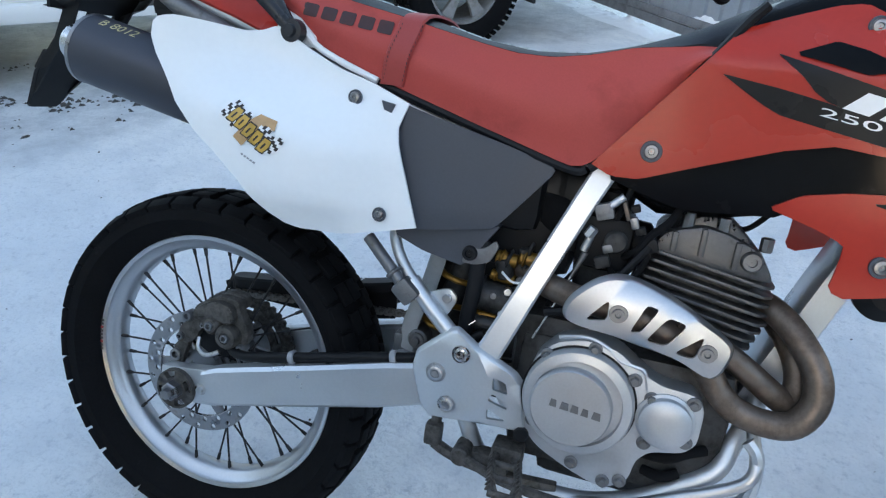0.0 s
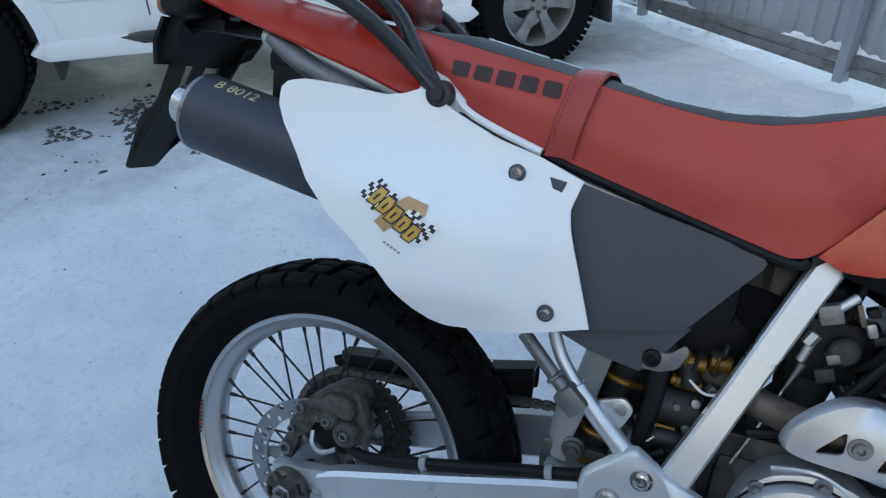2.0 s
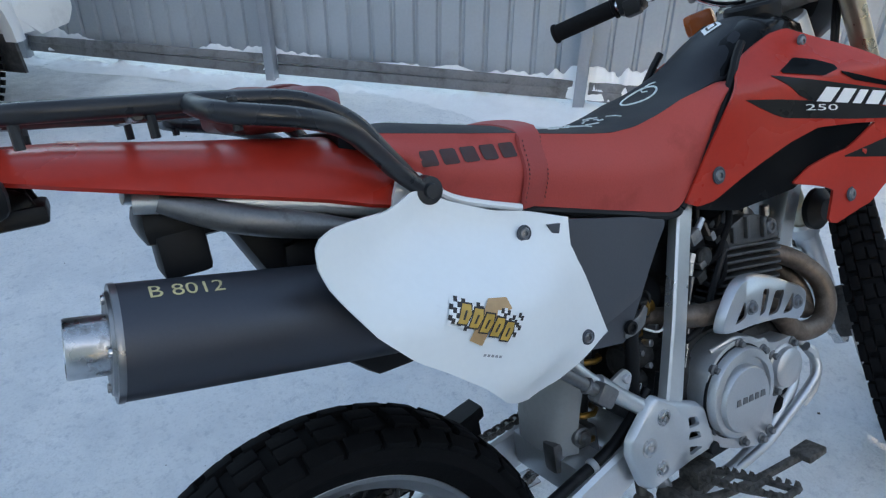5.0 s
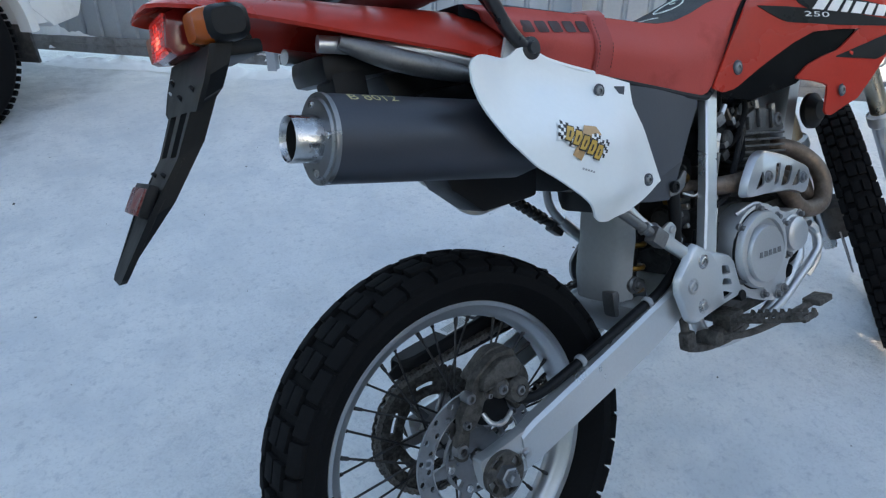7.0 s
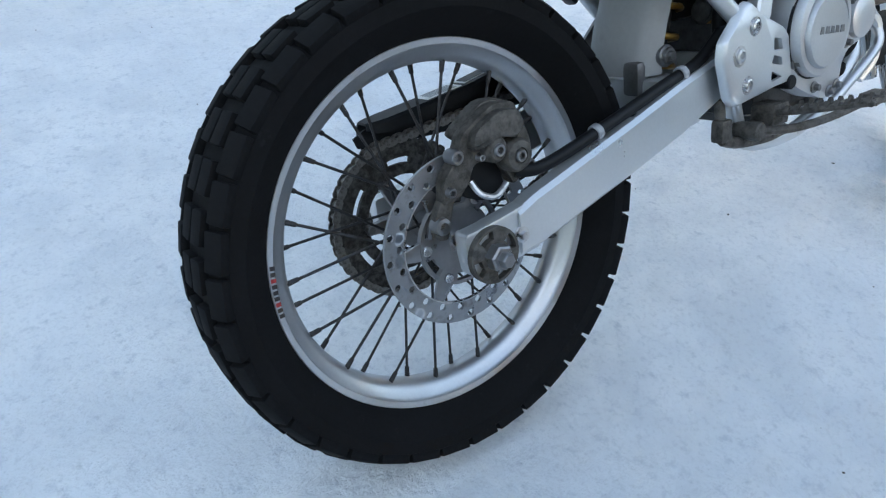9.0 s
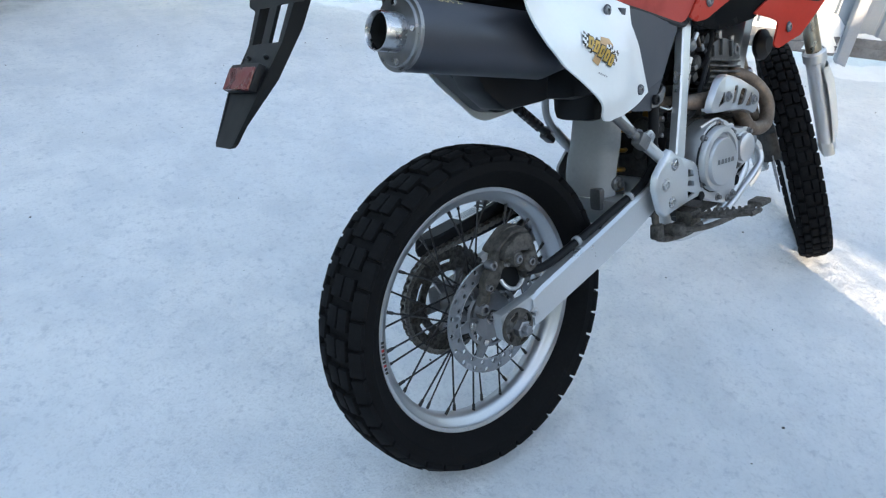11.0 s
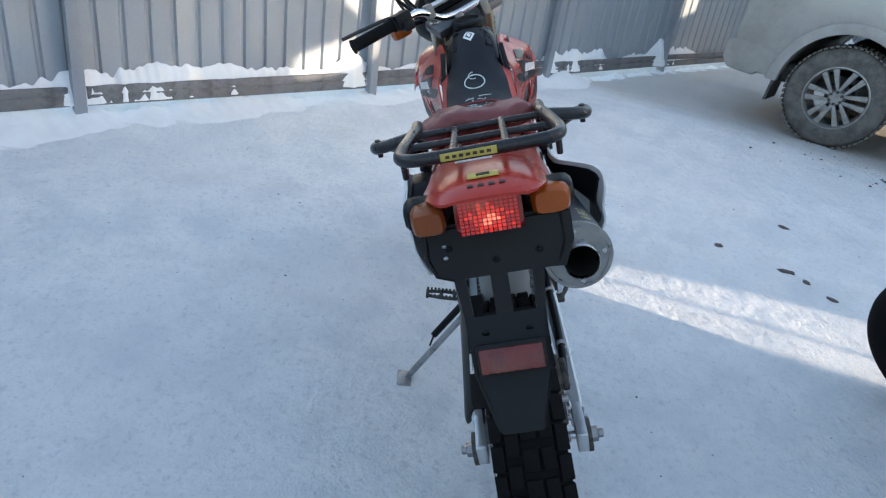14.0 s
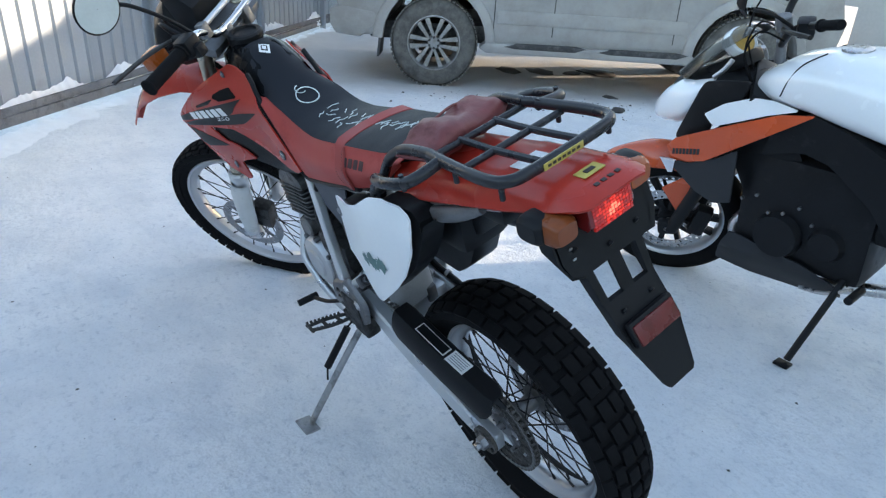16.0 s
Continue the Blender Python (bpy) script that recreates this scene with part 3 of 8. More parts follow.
# ---- cars ----
def car_wheel(parent, at, out, tyre_rubber, R=0.385):
    """A wheel whose outer face looks to out (+1 or -1 along y)."""
    hub = part("wheel", lathe(B(), [(0.02, 0.02), (0.10, 0.02), (0.11, -0.03), (0.10, -0.12), (0.02, -0.12)], (0, 0, 0), (0, out, 0), 24), car_black, parent)
    hub.location = at
    w = 0.13
    prof = [(0.225, -w), (0.27, -w - 0.005), (0.33, -w - 0.008), (0.365, -w + 0.015), (R - 0.004, -w + 0.05), (R, -0.02), (R, 0.0), (R - 0.004, w - 0.05), (0.365, w - 0.015), (0.33, w + 0.004), (0.27, w), (0.225, w - 0.01)]
    bm = lathe(B(), prof, (0, 0, 0), (0, out, 0), 64)
    treads = []
    for k in range(60):
        a = math.tau * k / 60
        for y, dy in ((-0.095, 0.05), (0.0, 0.06), (0.095, 0.05)):
            t = Matrix.Rotation(a + (0.03 if y == 0 else 0), 4, "Y") @ Matrix.Translation((R, y, 0))
            treads.append((dy, t))
    tyre = part("tyre", bm, tyre_rubber, hub)
    shared = {dy: mesh_of("tread_block", box(B(), (0, 0, 0), (0.014, dy, 0.026)), tyre_rubber) for dy in (0.05, 0.06)}
    for dy, t in treads:
        part("tread_block", shared[dy], None, tyre).matrix_basis = t
    rim = lathe(B(), [(0.232, w - 0.02), (0.238, w - 0.004), (0.228, w), (0.218, w - 0.02), (0.212, w - 0.07), (0.20, -0.1), (0.23, -0.11)], (0, 0, 0), (0, out, 0), 48)
    lathe(rim, [(0.001, w - 0.025), (0.05, w - 0.025), (0.062, w - 0.04), (0.065, w - 0.09)], (0, 0, 0), (0, out, 0), 24)
    part("rim", rim, car_alloy, hub)
    for k in range(6):
        a = math.tau * k / 6
        bm = B()
        if tyre_rubber is rubber:  # six broad spokes
            prism(bm, [(0.05, -0.026), (0.05, 0.026), (0.14, 0.030), (0.222, 0.046), (0.222, -0.046), (0.14, -0.030)], out * (w - 0.055), out * (w - 0.022), 0.008)
        else:
            for q in (-1, 1):
                prism(bm, [(0.05, q * 0.012), (0.05, q * 0.034), (0.222, q * 0.066), (0.222, q * 0.020)], out * (w - 0.055), out * (w - 0.022), 0.006)
        ob = part("rim_spoke", bm, car_alloy, hub)
        ob.rotation_euler = (0, a, 0)
        nut = part("wheel_nut", rod(B(), (0.046, out * (w - 0.03), 0), (0.046, out * (w - 0.008), 0), 0.011, seg=8), car_black, hub)
        nut.matrix_basis = Matrix.Rotation(a + 0.5, 4, "Y")
    return hub


def arch(cx, cz, r, n=14, a0=0, a1=math.pi):
    return [(cx + r * math.cos(a0 + (a1 - a0) * k / n), cz + r * math.sin(a0 + (a1 - a0) * k / n)) for k in range(n + 1)]


def build_suv(m, paint, label, board_paint, WB, tyre_rubber):
    """A large off-road estate car: x forward, y left, wheels at x = 0 and WB."""
    car = thing("suv_car", label, "car", m)
    W = 0.93
    low = [(-0.83, 0.52), (-0.74, 0.42), (-0.47, 0.42)]
    a1 = list(reversed(arch(0, 0.40, 0.47, a0=0.06, a1=math.pi - 0.06)))
    a2 = list(reversed(arch(WB, 0.40, 0.47, a0=0.06, a1=math.pi - 0.06)))
    outline = low[:2] + a1 + [(0.50, 0.40), (WB - 0.5, 0.40)] + a2 + [(WB + 0.62, 0.42), (WB + 0.78, 0.5), (WB + 0.82, 0.72), (WB + 0.74, 0.98), (WB + 0.55, 1.08), (WB - 0.35, 1.16), (0.1, 1.16), (-0.76, 1.14), (-0.86, 1.0), (-0.88, 0.72)]
    bm = prism(B(), outline, -W, W, 0.035)
    part("body", bm, paint, car)
    cab = [(-0.77, 1.15), (-0.66, 1.70), (-0.55, 1.80), (0.5, 1.86), (1.35, 1.82), (1.62, 1.74), (2.38, 1.18), (2.3, 1.14)]
    rings = []
    for y, s in ((-W + 0.01, 0.0), (-0.80, 0.45), (-0.70, 0.96), (-0.55, 1.0), (0.55, 1.0), (0.70, 0.96), (0.80, 0.45), (W - 0.01, 0.0)):
        rings.append([(x + (0.06 * s if x < 0 else -0.02 * s) * (z > 1.3), y, 1.13 + (z - 1.13) * s) for x, z in cab])
    part("cabin", loft(B(), rings), paint, car)
    for name, (xa, za), (xb, zb) in (("wind_screen", (1.60, 1.74), (2.38, 1.18)), ("rear_window", (-0.60, 1.70), (-0.76, 1.20))):
        a, b = Vector((xa, 0, za)), Vector((xb, 0, zb))
        d = b - a
        n = Vector((-d.z, 0, d.x)).normalized() * math.copysign(1, xb)
        ring = [[a + d * t + n * k + Vector((0, y * w, 0)) for t, w in ((0.10, 0.94), (0.90, 1.0))] for y in (-0.62, -0.3, 0, 0.3, 0.62) for k in (0.012,)]
        bm = loft(B(), ring, around=False)
        back = bm.copy()
        for v in back.verts:
            v.co -= n * 0.010
        join(bm, back)
        part(name, bm, car_glass, car)
    for q in (-1, 1):
        for x0, x1, x2, x3 in ((-0.60, -0.52, 0.02, 0.02), (0.10, 0.10, 0.98, 0.98), (1.06, 1.06, 1.5, 2.1)):
            bm = B()
            pts = [(x0, 0.905, 1.20), (x3, 0.905, 1.20), (x2, 0.775, 1.66), (x1, 0.775, 1.66)]
            vs = [bm.verts.new((x, q * y, z)) for x, y, z in pts] + [bm.verts.new((x, q * (y - 0.02), z)) for x, y, z in pts]
            bm.faces.new(vs[:4])
            bm.faces.new(vs[7:3:-1])
            for i in range(4):
                j = (i + 1) % 4
                bm.faces.new((vs[i], vs[i + 4], vs[j + 4], vs[j]))
            part("side_window", bm, car_glass, car)
        for x in (0.52, 1.04, 2.10):  # seams of the doors
            bm = tube(B(), [(x, q * (W + 0.001), 0.50), (x, q * (W + 0.001), 1.13)], 0.004, 6, 2)
            part("door_seam", bm, car_black, car)
        for x in (0.95, 1.92):
            bm = tube(B(), [(x - 0.11, q * (W + 0.005), 1.02), (x - 0.09, q * (W + 0.035), 1.025), (x + 0.07, q * (W + 0.035), 1.03), (x + 0.09, q * (W + 0.005), 1.03)], 0.014, 8)
            part("door_handle", bm, paint, car)
        for cx in (0, WB):
            rings = []
            for x, z in arch(cx, 0.40, 0.47, 20, 0.02, math.pi - 0.02):
                d = Vector((x - cx, 0, z - 0.40)).normalized()
                p = Vector((x, 0, z))
                rings.append([p - d * 0.012 + Vector((0, q * (W - 0.04), 0)), p - d * 0.012 + Vector((0, q * (W + 0.03), 0)), p + d * 0.02 + Vector((0, q * (W + 0.034), 0)), p + d * 0.065 + Vector((0, q * (W + 0.016), 0)), p + d * 0.085 + Vector((0, q * (W - 0.02), 0))])
            part("wheel_arch_flare", loft(B(), rings), paint, car)
        mold = prism(B(), [(0.55, 0.585), (WB - 0.54, 0.585), (WB - 0.54, 0.70), (0.55, 0.70)], q * (W - 0.012), q * (W + 0.010), 0.009)
        part("door_moulding", mold, paint, car)
        bm = prism(B(), [(0.47, 0.335), (WB - 0.47, 0.335), (WB - 0.40, 0.375), (WB - 0.46, 0.425), (0.46, 0.425), (0.40, 0.375)], q * (W - 0.16), q * (W + 0.045), 0.02)
        board = part("running_board", bm, board_paint, car)
        for x0, x1 in ((0.62, 1.25), (1.45, 2.15)):
            bm = prism(B(), [(x0, 0.40), (x0 + 0.10, 0.385), (x1, 0.385), (x1 + 0.1, 0.42), (x1, 0.433), (x0 + 0.12, 0.43)], q * (W - 0.02), q * (W + 0.049), 0.006)
            part("step_pad", bm, car_black, board)
        for cx in (0, WB):
            bm = prism(B(), [(cx - 0.475, 0.62), (cx - 0.455, 0.62), (cx - 0.49, 0.24), (cx - 0.51, 0.24)], q * (W - 0.30), q * (W - 0.005), 0.004)
            part("mud_flap", bm, car_black, car)
        for cx in (0, WB):
            hub = car_wheel(car, (cx, q * 0.795, 0.385), q, tyre_rubber)
    bm = box(B(), (WB / 2, 0, 0.46), (WB + 1.2, 1.5, 0.16), 0.03)
    for cx in (0, WB):
        rows = [[(x, q * 0.86, z) for x, z in arch(cx, 0.42, 0.475, 16)] for q in (-1, 1)]
        loft(bm, rows, around=False)
    part("underbody", bm, car_black, car)
    bm = prism(B(), [(-0.93, 0.50), (-0.88, 0.42), (-0.66, 0.40), (-0.52, 0.52), (-0.52, 0.62), (-0.8, 0.66), (-0.93, 0.64)], -W - 0.01, W + 0.01, 0.03)
    part("rear_bumper", bm, paint, car)
    return car


def heading(at, angle, wheel_y):
    """A pose that sets the outer face of the rear wheel (wheel_y) at a point, pointing along angle."""
    a = Vector((*at, 0))
    x = Vector((math.cos(angle), math.sin(angle), 0))
    y = Vector((-x.y, x.x, 0))
    o = a - y * wheel_y
    return Matrix(((x.x, y.x, 0, o.x), (x.y, y.y, 0, o.y), (0, 0, 1, 0), (0, 0, 0, 1)))


build_suv(heading((4.03, -2.72), -2.28, -0.925), car_silver, "dusty silver off-road estate car parked on snow", car_silver, 2.74, dusty_rubber)
build_suv(heading((-0.49, 3.43), -2.385, 0.925), car_white, "white off-road estate car with black tyres and step boards", car_white, 3.04, rubber)


# ---- the red trail motorcycle ----
dark_steel = surf("dark_steel", (0.26, 0.26, 0.27), 0.35, 0.9, var=0.15, scale=40, bump=0.05)
disc_steel = surf("disc_steel", (0.30, 0.31, 0.33), 0.38, 0.8, var=0.12, scale=24, bump=0.06, dirt=(0.16, 0.15, 0.14), dirt_at=0.68)
# Built upright (x forward, y left, z up, rear axle at x = 0), then leant on its side stand.
BIKE = Matrix.Translation((0, 0.0145, 0.0029)) @ Matrix.Rotation(radians(-0.8), 4, "Z") @ Matrix.Rotation(radians(-18.5), 4, "X")
bike = thing("motorcycle", "red and white trail motorcycle leaning on its side stand", "motorcycle", BIKE)


def tyre_mesh(R, w, bead, knobs, rows, tall, name):
    """A knobbly tyre round the y axis: outer radius R over the knobs, half width w."""
    r = R - tall
    prof = [(bead - 0.004, 0.62 * w * 0.8), (bead + 0.006, 0.70 * w), (bead + 0.02, 0.86 * w), (bead + (r - bead) * 0.45, 0.99 * w), (bead + (r - bead) * 0.72, 0.99 * w), (r - 0.009, 0.88 * w), (r - 0.002, 0.6 * w), (r, 0.3 * w)]
    prof = prof + [(r + 0.0005, 0)] + [(a, -b) for a, b in reversed(prof)]
    body = mesh_of(name, lathe(B(), prof, (0, 0, 0), (0, 1, 0), 96), rubber, 30)
    rnd, blocks = random.Random(5), []
    for y, dy, dr, turn, shift in rows:
        long = math.tau * R / knobs * (0.70 if abs(y) < 0.8 else 0.84)
        block = mesh_of("tread_block", box(B(), (0, 0, 0), (tall * 1.35, dy * w, long), 0.0024), rubber, 30)
        for k in range(knobs):
            a = math.tau * (k + shift) / knobs
            for s in ((1, -1) if y else (1,)):
                t = Matrix.Rotation(a + (0.5 * math.tau / knobs if s < 0 and y else 0), 4, "Y") @ Matrix.Translation((r + dr + tall * 0.30, s * y * w, 0)) @ Matrix.Rotation(s * turn, 4, "Z") @ Matrix.Rotation(rnd.uniform(-0.04, 0.04), 4, "X")
                blocks.append((block, t))
    return body, blocks


def rim_mesh(R, w):
    prof = [(R, w), (R - 0.003, w + 0.0025), (R - 0.010, w), (R - 0.013, w * 0.80), (R - 0.022, w * 0.62), (R - 0.030, w * 0.34), (R - 0.031, 0)]
    inner = prof + [(a, -b) for a, b in reversed(prof[:-1])]
    outer = [(R - 0.006, -w * 0.88), (R - 0.012, -w * 0.6), (R - 0.020, -w * 0.3), (R - 0.021, 0), (R - 0.020, w * 0.3), (R - 0.012, w * 0.6), (R - 0.006, w * 0.88)]
    return lathe(B(), inner + outer, (0, 0, 0), (0, 1, 0), 96, closed=True)


def holes_disc(ro, ri, rows, n, hole, y0, y1):
    """A ring with n round holes in each row (radii between ri and ro)."""
    bm = B()
    bounds = [ri + (ro - ri) * k / rows for k in range(rows + 1)]
    for q in range(rows):
        a, b = bounds[q], bounds[q + 1]
        rm = (a + b) / 2
        for k in range(n):
            t0 = math.tau * (k + 0.5 * (q % 2)) / n
            t1 = t0 + math.tau / n
            tm = (t0 + t1) / 2
            outline = [(b, t0 + (t1 - t0) * i / 4) for i in range(5)] + [(rm, t1)] + [(a, t1 - (t1 - t0) * i / 4) for i in range(5)] + [(rm, t0)]
            outer = [(r * math.cos(t), r * math.sin(t)) for r, t in outline]
            c = Vector((rm * math.cos(tm), rm * math.sin(tm)))
            hl = [tuple(c + (Vector(p) - c).normalized() * hole) for p in outer]
            holed(bm, outer, hl, y0, y1)
    return bm


def slotted_ring(ro, ri, rs, half, n, wide, first, y0, y1):
    """A ring with n curved slots at radius rs, each wide radians long."""
    bm, m = B(), 9
    for k in range(n):
        c = first + math.tau * k / n
        def way(ra, rb, w):
            return [(ra * math.cos(c + w * (i / (m - 1) - 0.5)), ra * math.sin(c + w * (i / (m - 1) - 0.5))) for i in range(m)] + [(rb * math.cos(c - w * (i / (m - 1) - 0.5)), rb * math.sin(c - w * (i / (m - 1) - 0.5))) for i in range(m)]
        holed(bm, way(ro, ri, math.tau / n), way(rs + half, rs - half, wide), y0, y1)
    return bm


def spoked_wheel(name, parent, m, R, w, rimR, rimw, hub_r, hub_w, n, knobs, tall, rows, label):
    hub_bm = lathe(B(), [(0.008, -hub_w - 0.012), (hub_r * 0.7, -hub_w - 0.010), (hub_r, -hub_w), (hub_r, -hub_w + 0.006), (hub_r * 0.62, -hub_w + 0.012), (hub_r * 0.55, 0), (hub_r * 0.62, hub_w - 0.012), (hub_r, hub_w - 0.006), (hub_r, hub_w), (hub_r * 0.7, hub_w + 0.010), (0.008, hub_w + 0.012)], seg=32)
    wheel = part(name, hub_bm, cast_alu, parent, label)
    wheel.matrix_basis = m
    body, blocks = tyre_mesh(R, w, rimR + 0.002, knobs, rows, tall, "tyre")
    part("tyre", body, None, wheel, "worn black knobbly tyre")
    for me, t in blocks:
        part("tread_block", me, None, wheel).matrix_basis = t
    part("rim", rim_mesh(rimR, rimw), alu, wheel, "polished aluminium rim")
    sp = {}
    for s in (1, -1):
        for lean in (1, -1):
            a = Vector((hub_r * 0.92, s * (hub_w - 0.003), 0))
            ang = lean * 0.95
            b = Vector(((rimR - 0.028) * math.cos(ang), s * 0.008, (rimR - 0.028) * math.sin(ang)))
            bm = rod(B(), a, b, 0.0019, seg=6)
            d = (a - b).normalized()
            rod(bm, b, b + d * 0.016, 0.0036, 0.0030, seg=6)
            sp[s, lean] = mesh_of("spoke", bm, spoke_steel)
    for k in range(n):
        s, lean = (1 if k % 2 else -1), (1 if (k // 2) % 2 else -1)
        ob = part("spoke", sp[s, lean], None, wheel)
        ob.rotation_euler = (0, math.tau * k / n + 0.95 * lean, 0)
    return wheel


REAR = Matrix.Translation((0, 0, 0.325))
rear_rows = [(0.0, 0.42, 0.0, 0.0, 0.0), (0.46, 0.36, -0.001, 0.12, 0.5), (0.86, 0.38, -0.0105, 0.46, 0.1)]
rear = spoked_wheel("rear_wheel", bike, REAR, 0.317, 0.064, 0.243, 0.030, 0.036, 0.034, 36, 38, 0.009, rear_rows, "spoked rear wheel with aluminium rim")

# brake disc with its carrier, and the sprocket
disc = part("brake_disc", holes_disc(0.111, 0.083, 2, 20, 0.0050, -0.060, -0.056), disc_steel, rear, "drilled steel brake disc")
# inner edge ring in brighter steel, its highlight put into the colour
lathe(rim := B(), [(0.083, -0.0606), (0.0845, -0.0606), (0.0845, -0.0555), (0.083, -0.0555)], seg=64, closed=True)
part("disc_edge", rim, steel, disc)
for k in range(6):
    a = math.tau * k / 6
    part("disc_arm", prism(B(), rounded([(0.030, -0.014), (0.060, -0.012), (0.087, -0.006), (0.087, 0.006), (0.060, 0.012), (0.030, 0.014)], 0.3, 2), -0.0565, -0.050, 0.001, Matrix.Rotation(a, 4, "Y")), dark_steel, rear)
    rod(bm := B(), (0.052 * math.cos(a), -0.062, 0.052 * math.sin(a)), (0.052 * math.cos(a), -0.05, 0.052 * math.sin(a)), 0.0065, seg=8)
    part("bolt", bm, steel, rear)
bm = slotted_ring(0.060, 0.040, 0.050, 0.005, 6, 0.5, math.pi / 6, -0.058, -0.050)
lathe(bm, [(0.012, -0.056), (0.040, -0.058), (0.040, -0.050), (0.012, -0.050)], seg=32)
part("disc_carrier", bm, dark_steel, rear)
teeth, Rs, SY = 41, 0.112, 0.075
bm = slotted_ring(Rs - 0.007, 0.061, 0.081, 0.0042, 6, 0.44, 1.57, SY - 0.003, SY + 0.003)
for k in range(teeth):
    a0, a1 = math.tau * k / teeth, math.tau * (k + 1) / teeth
    pts = [(r * math.cos(a), r * math.sin(a)) for r, a in ((Rs - 0.009, a0), (Rs - 0.006, a0), (Rs, a0 * 0.7 + a1 * 0.3), (Rs, a0 * 0.3 + a1 * 0.7), (Rs - 0.006, a1), (Rs - 0.009, a1))]
    prism(bm, pts, SY - 0.0028, SY + 0.0028)
part("sprocket", bm, chain_steel, rear, "toothed steel sprocket")
for k in range(6):
    a = math.tau * k / 6 + 1.57 + math.pi / 6
    part("sprocket_arm", prism(B(), [(0.024, -0.010), (0.066, -0.007), (0.066, 0.007), (0.024, 0.010)], SY - 0.012, SY - 0.0035, 0.001, Matrix.Rotation(-a, 4, "Y")), dark_steel, rear)
    rod(bolt := B(), (0.062 * math.cos(a), SY - 0.014, 0.062 * math.sin(a)), (0.062 * math.cos(a), SY + 0.008, 0.062 * math.sin(a)), 0.0060, seg=8)
    part("bolt", bolt, cast_alu, rear)
bm = lathe(B(), [(0.012, SY - 0.002), (0.030, SY - 0.003), (0.032, SY - 0.012), (0.028, 0.040), (0.012, 0.040)], seg=32)
part("sprocket_hub", bm, cast_alu, rear)
part("valve_stem", rod(B(), (0.204, 0, -0.02), (0.176, 0, -0.018), 0.0045, seg=8), rubber, rear)

link_steel = surf("link_steel", (0.19, 0.185, 0.18), 0.42, 0.8, var=0.3, scale=60, bump=0.2, dirt=(0.06, 0.05, 0.04), dirt_at=0.58)


# chain: links round the sprocket and along both runs
def link_mesh():
    bm = B()
    for y in (-0.0075, 0.0055):
        prism(bm, [(-0.009, -0.003), (-0.005, -0.0055), (0.005, -0.0055), (0.009, -0.003), (0.009, 0.003), (0.005, 0.0055), (-0.005, 0.0055), (-0.009, 0.003)], y, y + 0.002)
    rod(bm, (0, -0.007, 0), (0, 0.007, 0), 0.004, seg=8)
    return mesh_of("chain_link", bm, link_steel)


chain = part("chain", B(), chain_steel, bike, "oily steel drive chain")
link = link_mesh()
front_c, front_r, rear_r = Vector((0.530, 0, 0.455)), 0.034, 0.110
path = []
rear_c = Vector((0, 0, 0.325))
way = (front_c - rear_c).normalized()
up = Vector((-way.z, 0, way.x))
path += [rear_c + up * rear_r + (front_c + up * front_r - rear_c - up * rear_r) * t for t in np.linspace(0, 1, 32)]
a0 = math.atan2(up.z, up.x)
path += [front_c + Vector((math.cos(a0 - t), 0, math.sin(a0 - t))) * front_r for t in np.linspace(0, math.pi, 7)[1:-1]]
path += [front_c - up * front_r + (rear_c - up * rear_r - front_c + up * front_r) * t for t in np.linspace(0, 1, 32)]
path += [rear_c + Vector((math.cos(a0 + math.pi - t), 0, math.sin(a0 + math.pi - t))) * rear_r for t in np.linspace(0, math.pi, 22)[1:-1]]
for i, p in enumerate(path):
    q = path[(i + 1) % len(path)]
    ob = part("chain_link", link, None, chain)
    d = q - p
    ob.matrix_basis = Matrix.Translation((p.x, SY, p.z)) @ Matrix.Rotation(-math.atan2(d.z, d.x), 4, "Y")

# ---- swing arm ----
def arm_point(x):
    return 0.337 + (x - 0.063) * 0.271


grimy_cast = surf("grimy_cast", (0.105, 0.095, 0.086), 0.58, 0.45, var=0.28, scale=45, bump=0.22, fine=260, dirt=(0.05, 0.045, 0.04), dirt_at=0.56)
bm = B()
for s in (-1, 1):
    sec = []
    for x, h, y0, y1 in ((0.045, 0.030, 0.092, 0.122), (0.075, 0.034, 0.090, 0.122), (0.25, 0.036, 0.088, 0.120), (0.36, 0.037, 0.078, 0.116), (0.47, 0.032, 0.066, 0.108)):
        z = arm_point(x)
        b = 0.006
        sec.append([(x, s * y, z + dz) for y, dz in ((y0 + b, -h), (y1 - b, -h), (y1, -h + b), (y1, h - b), (y1 - b, h), (y0 + b, h), (y0, h - b), (y0, -h + b))])
    loft(bm, sec)
rod(bm, (0.47, -0.11, arm_point(0.47)), (0.47, 0.11, arm_point(0.47)), 0.028, seg=20)
box(bm, (0.385, 0, arm_point(0.385)), (0.06, 0.16, 0.06), 0.008)
swing = part("swing_arm", bm, silver_paint, bike, "brushed silver box-section swing arm")
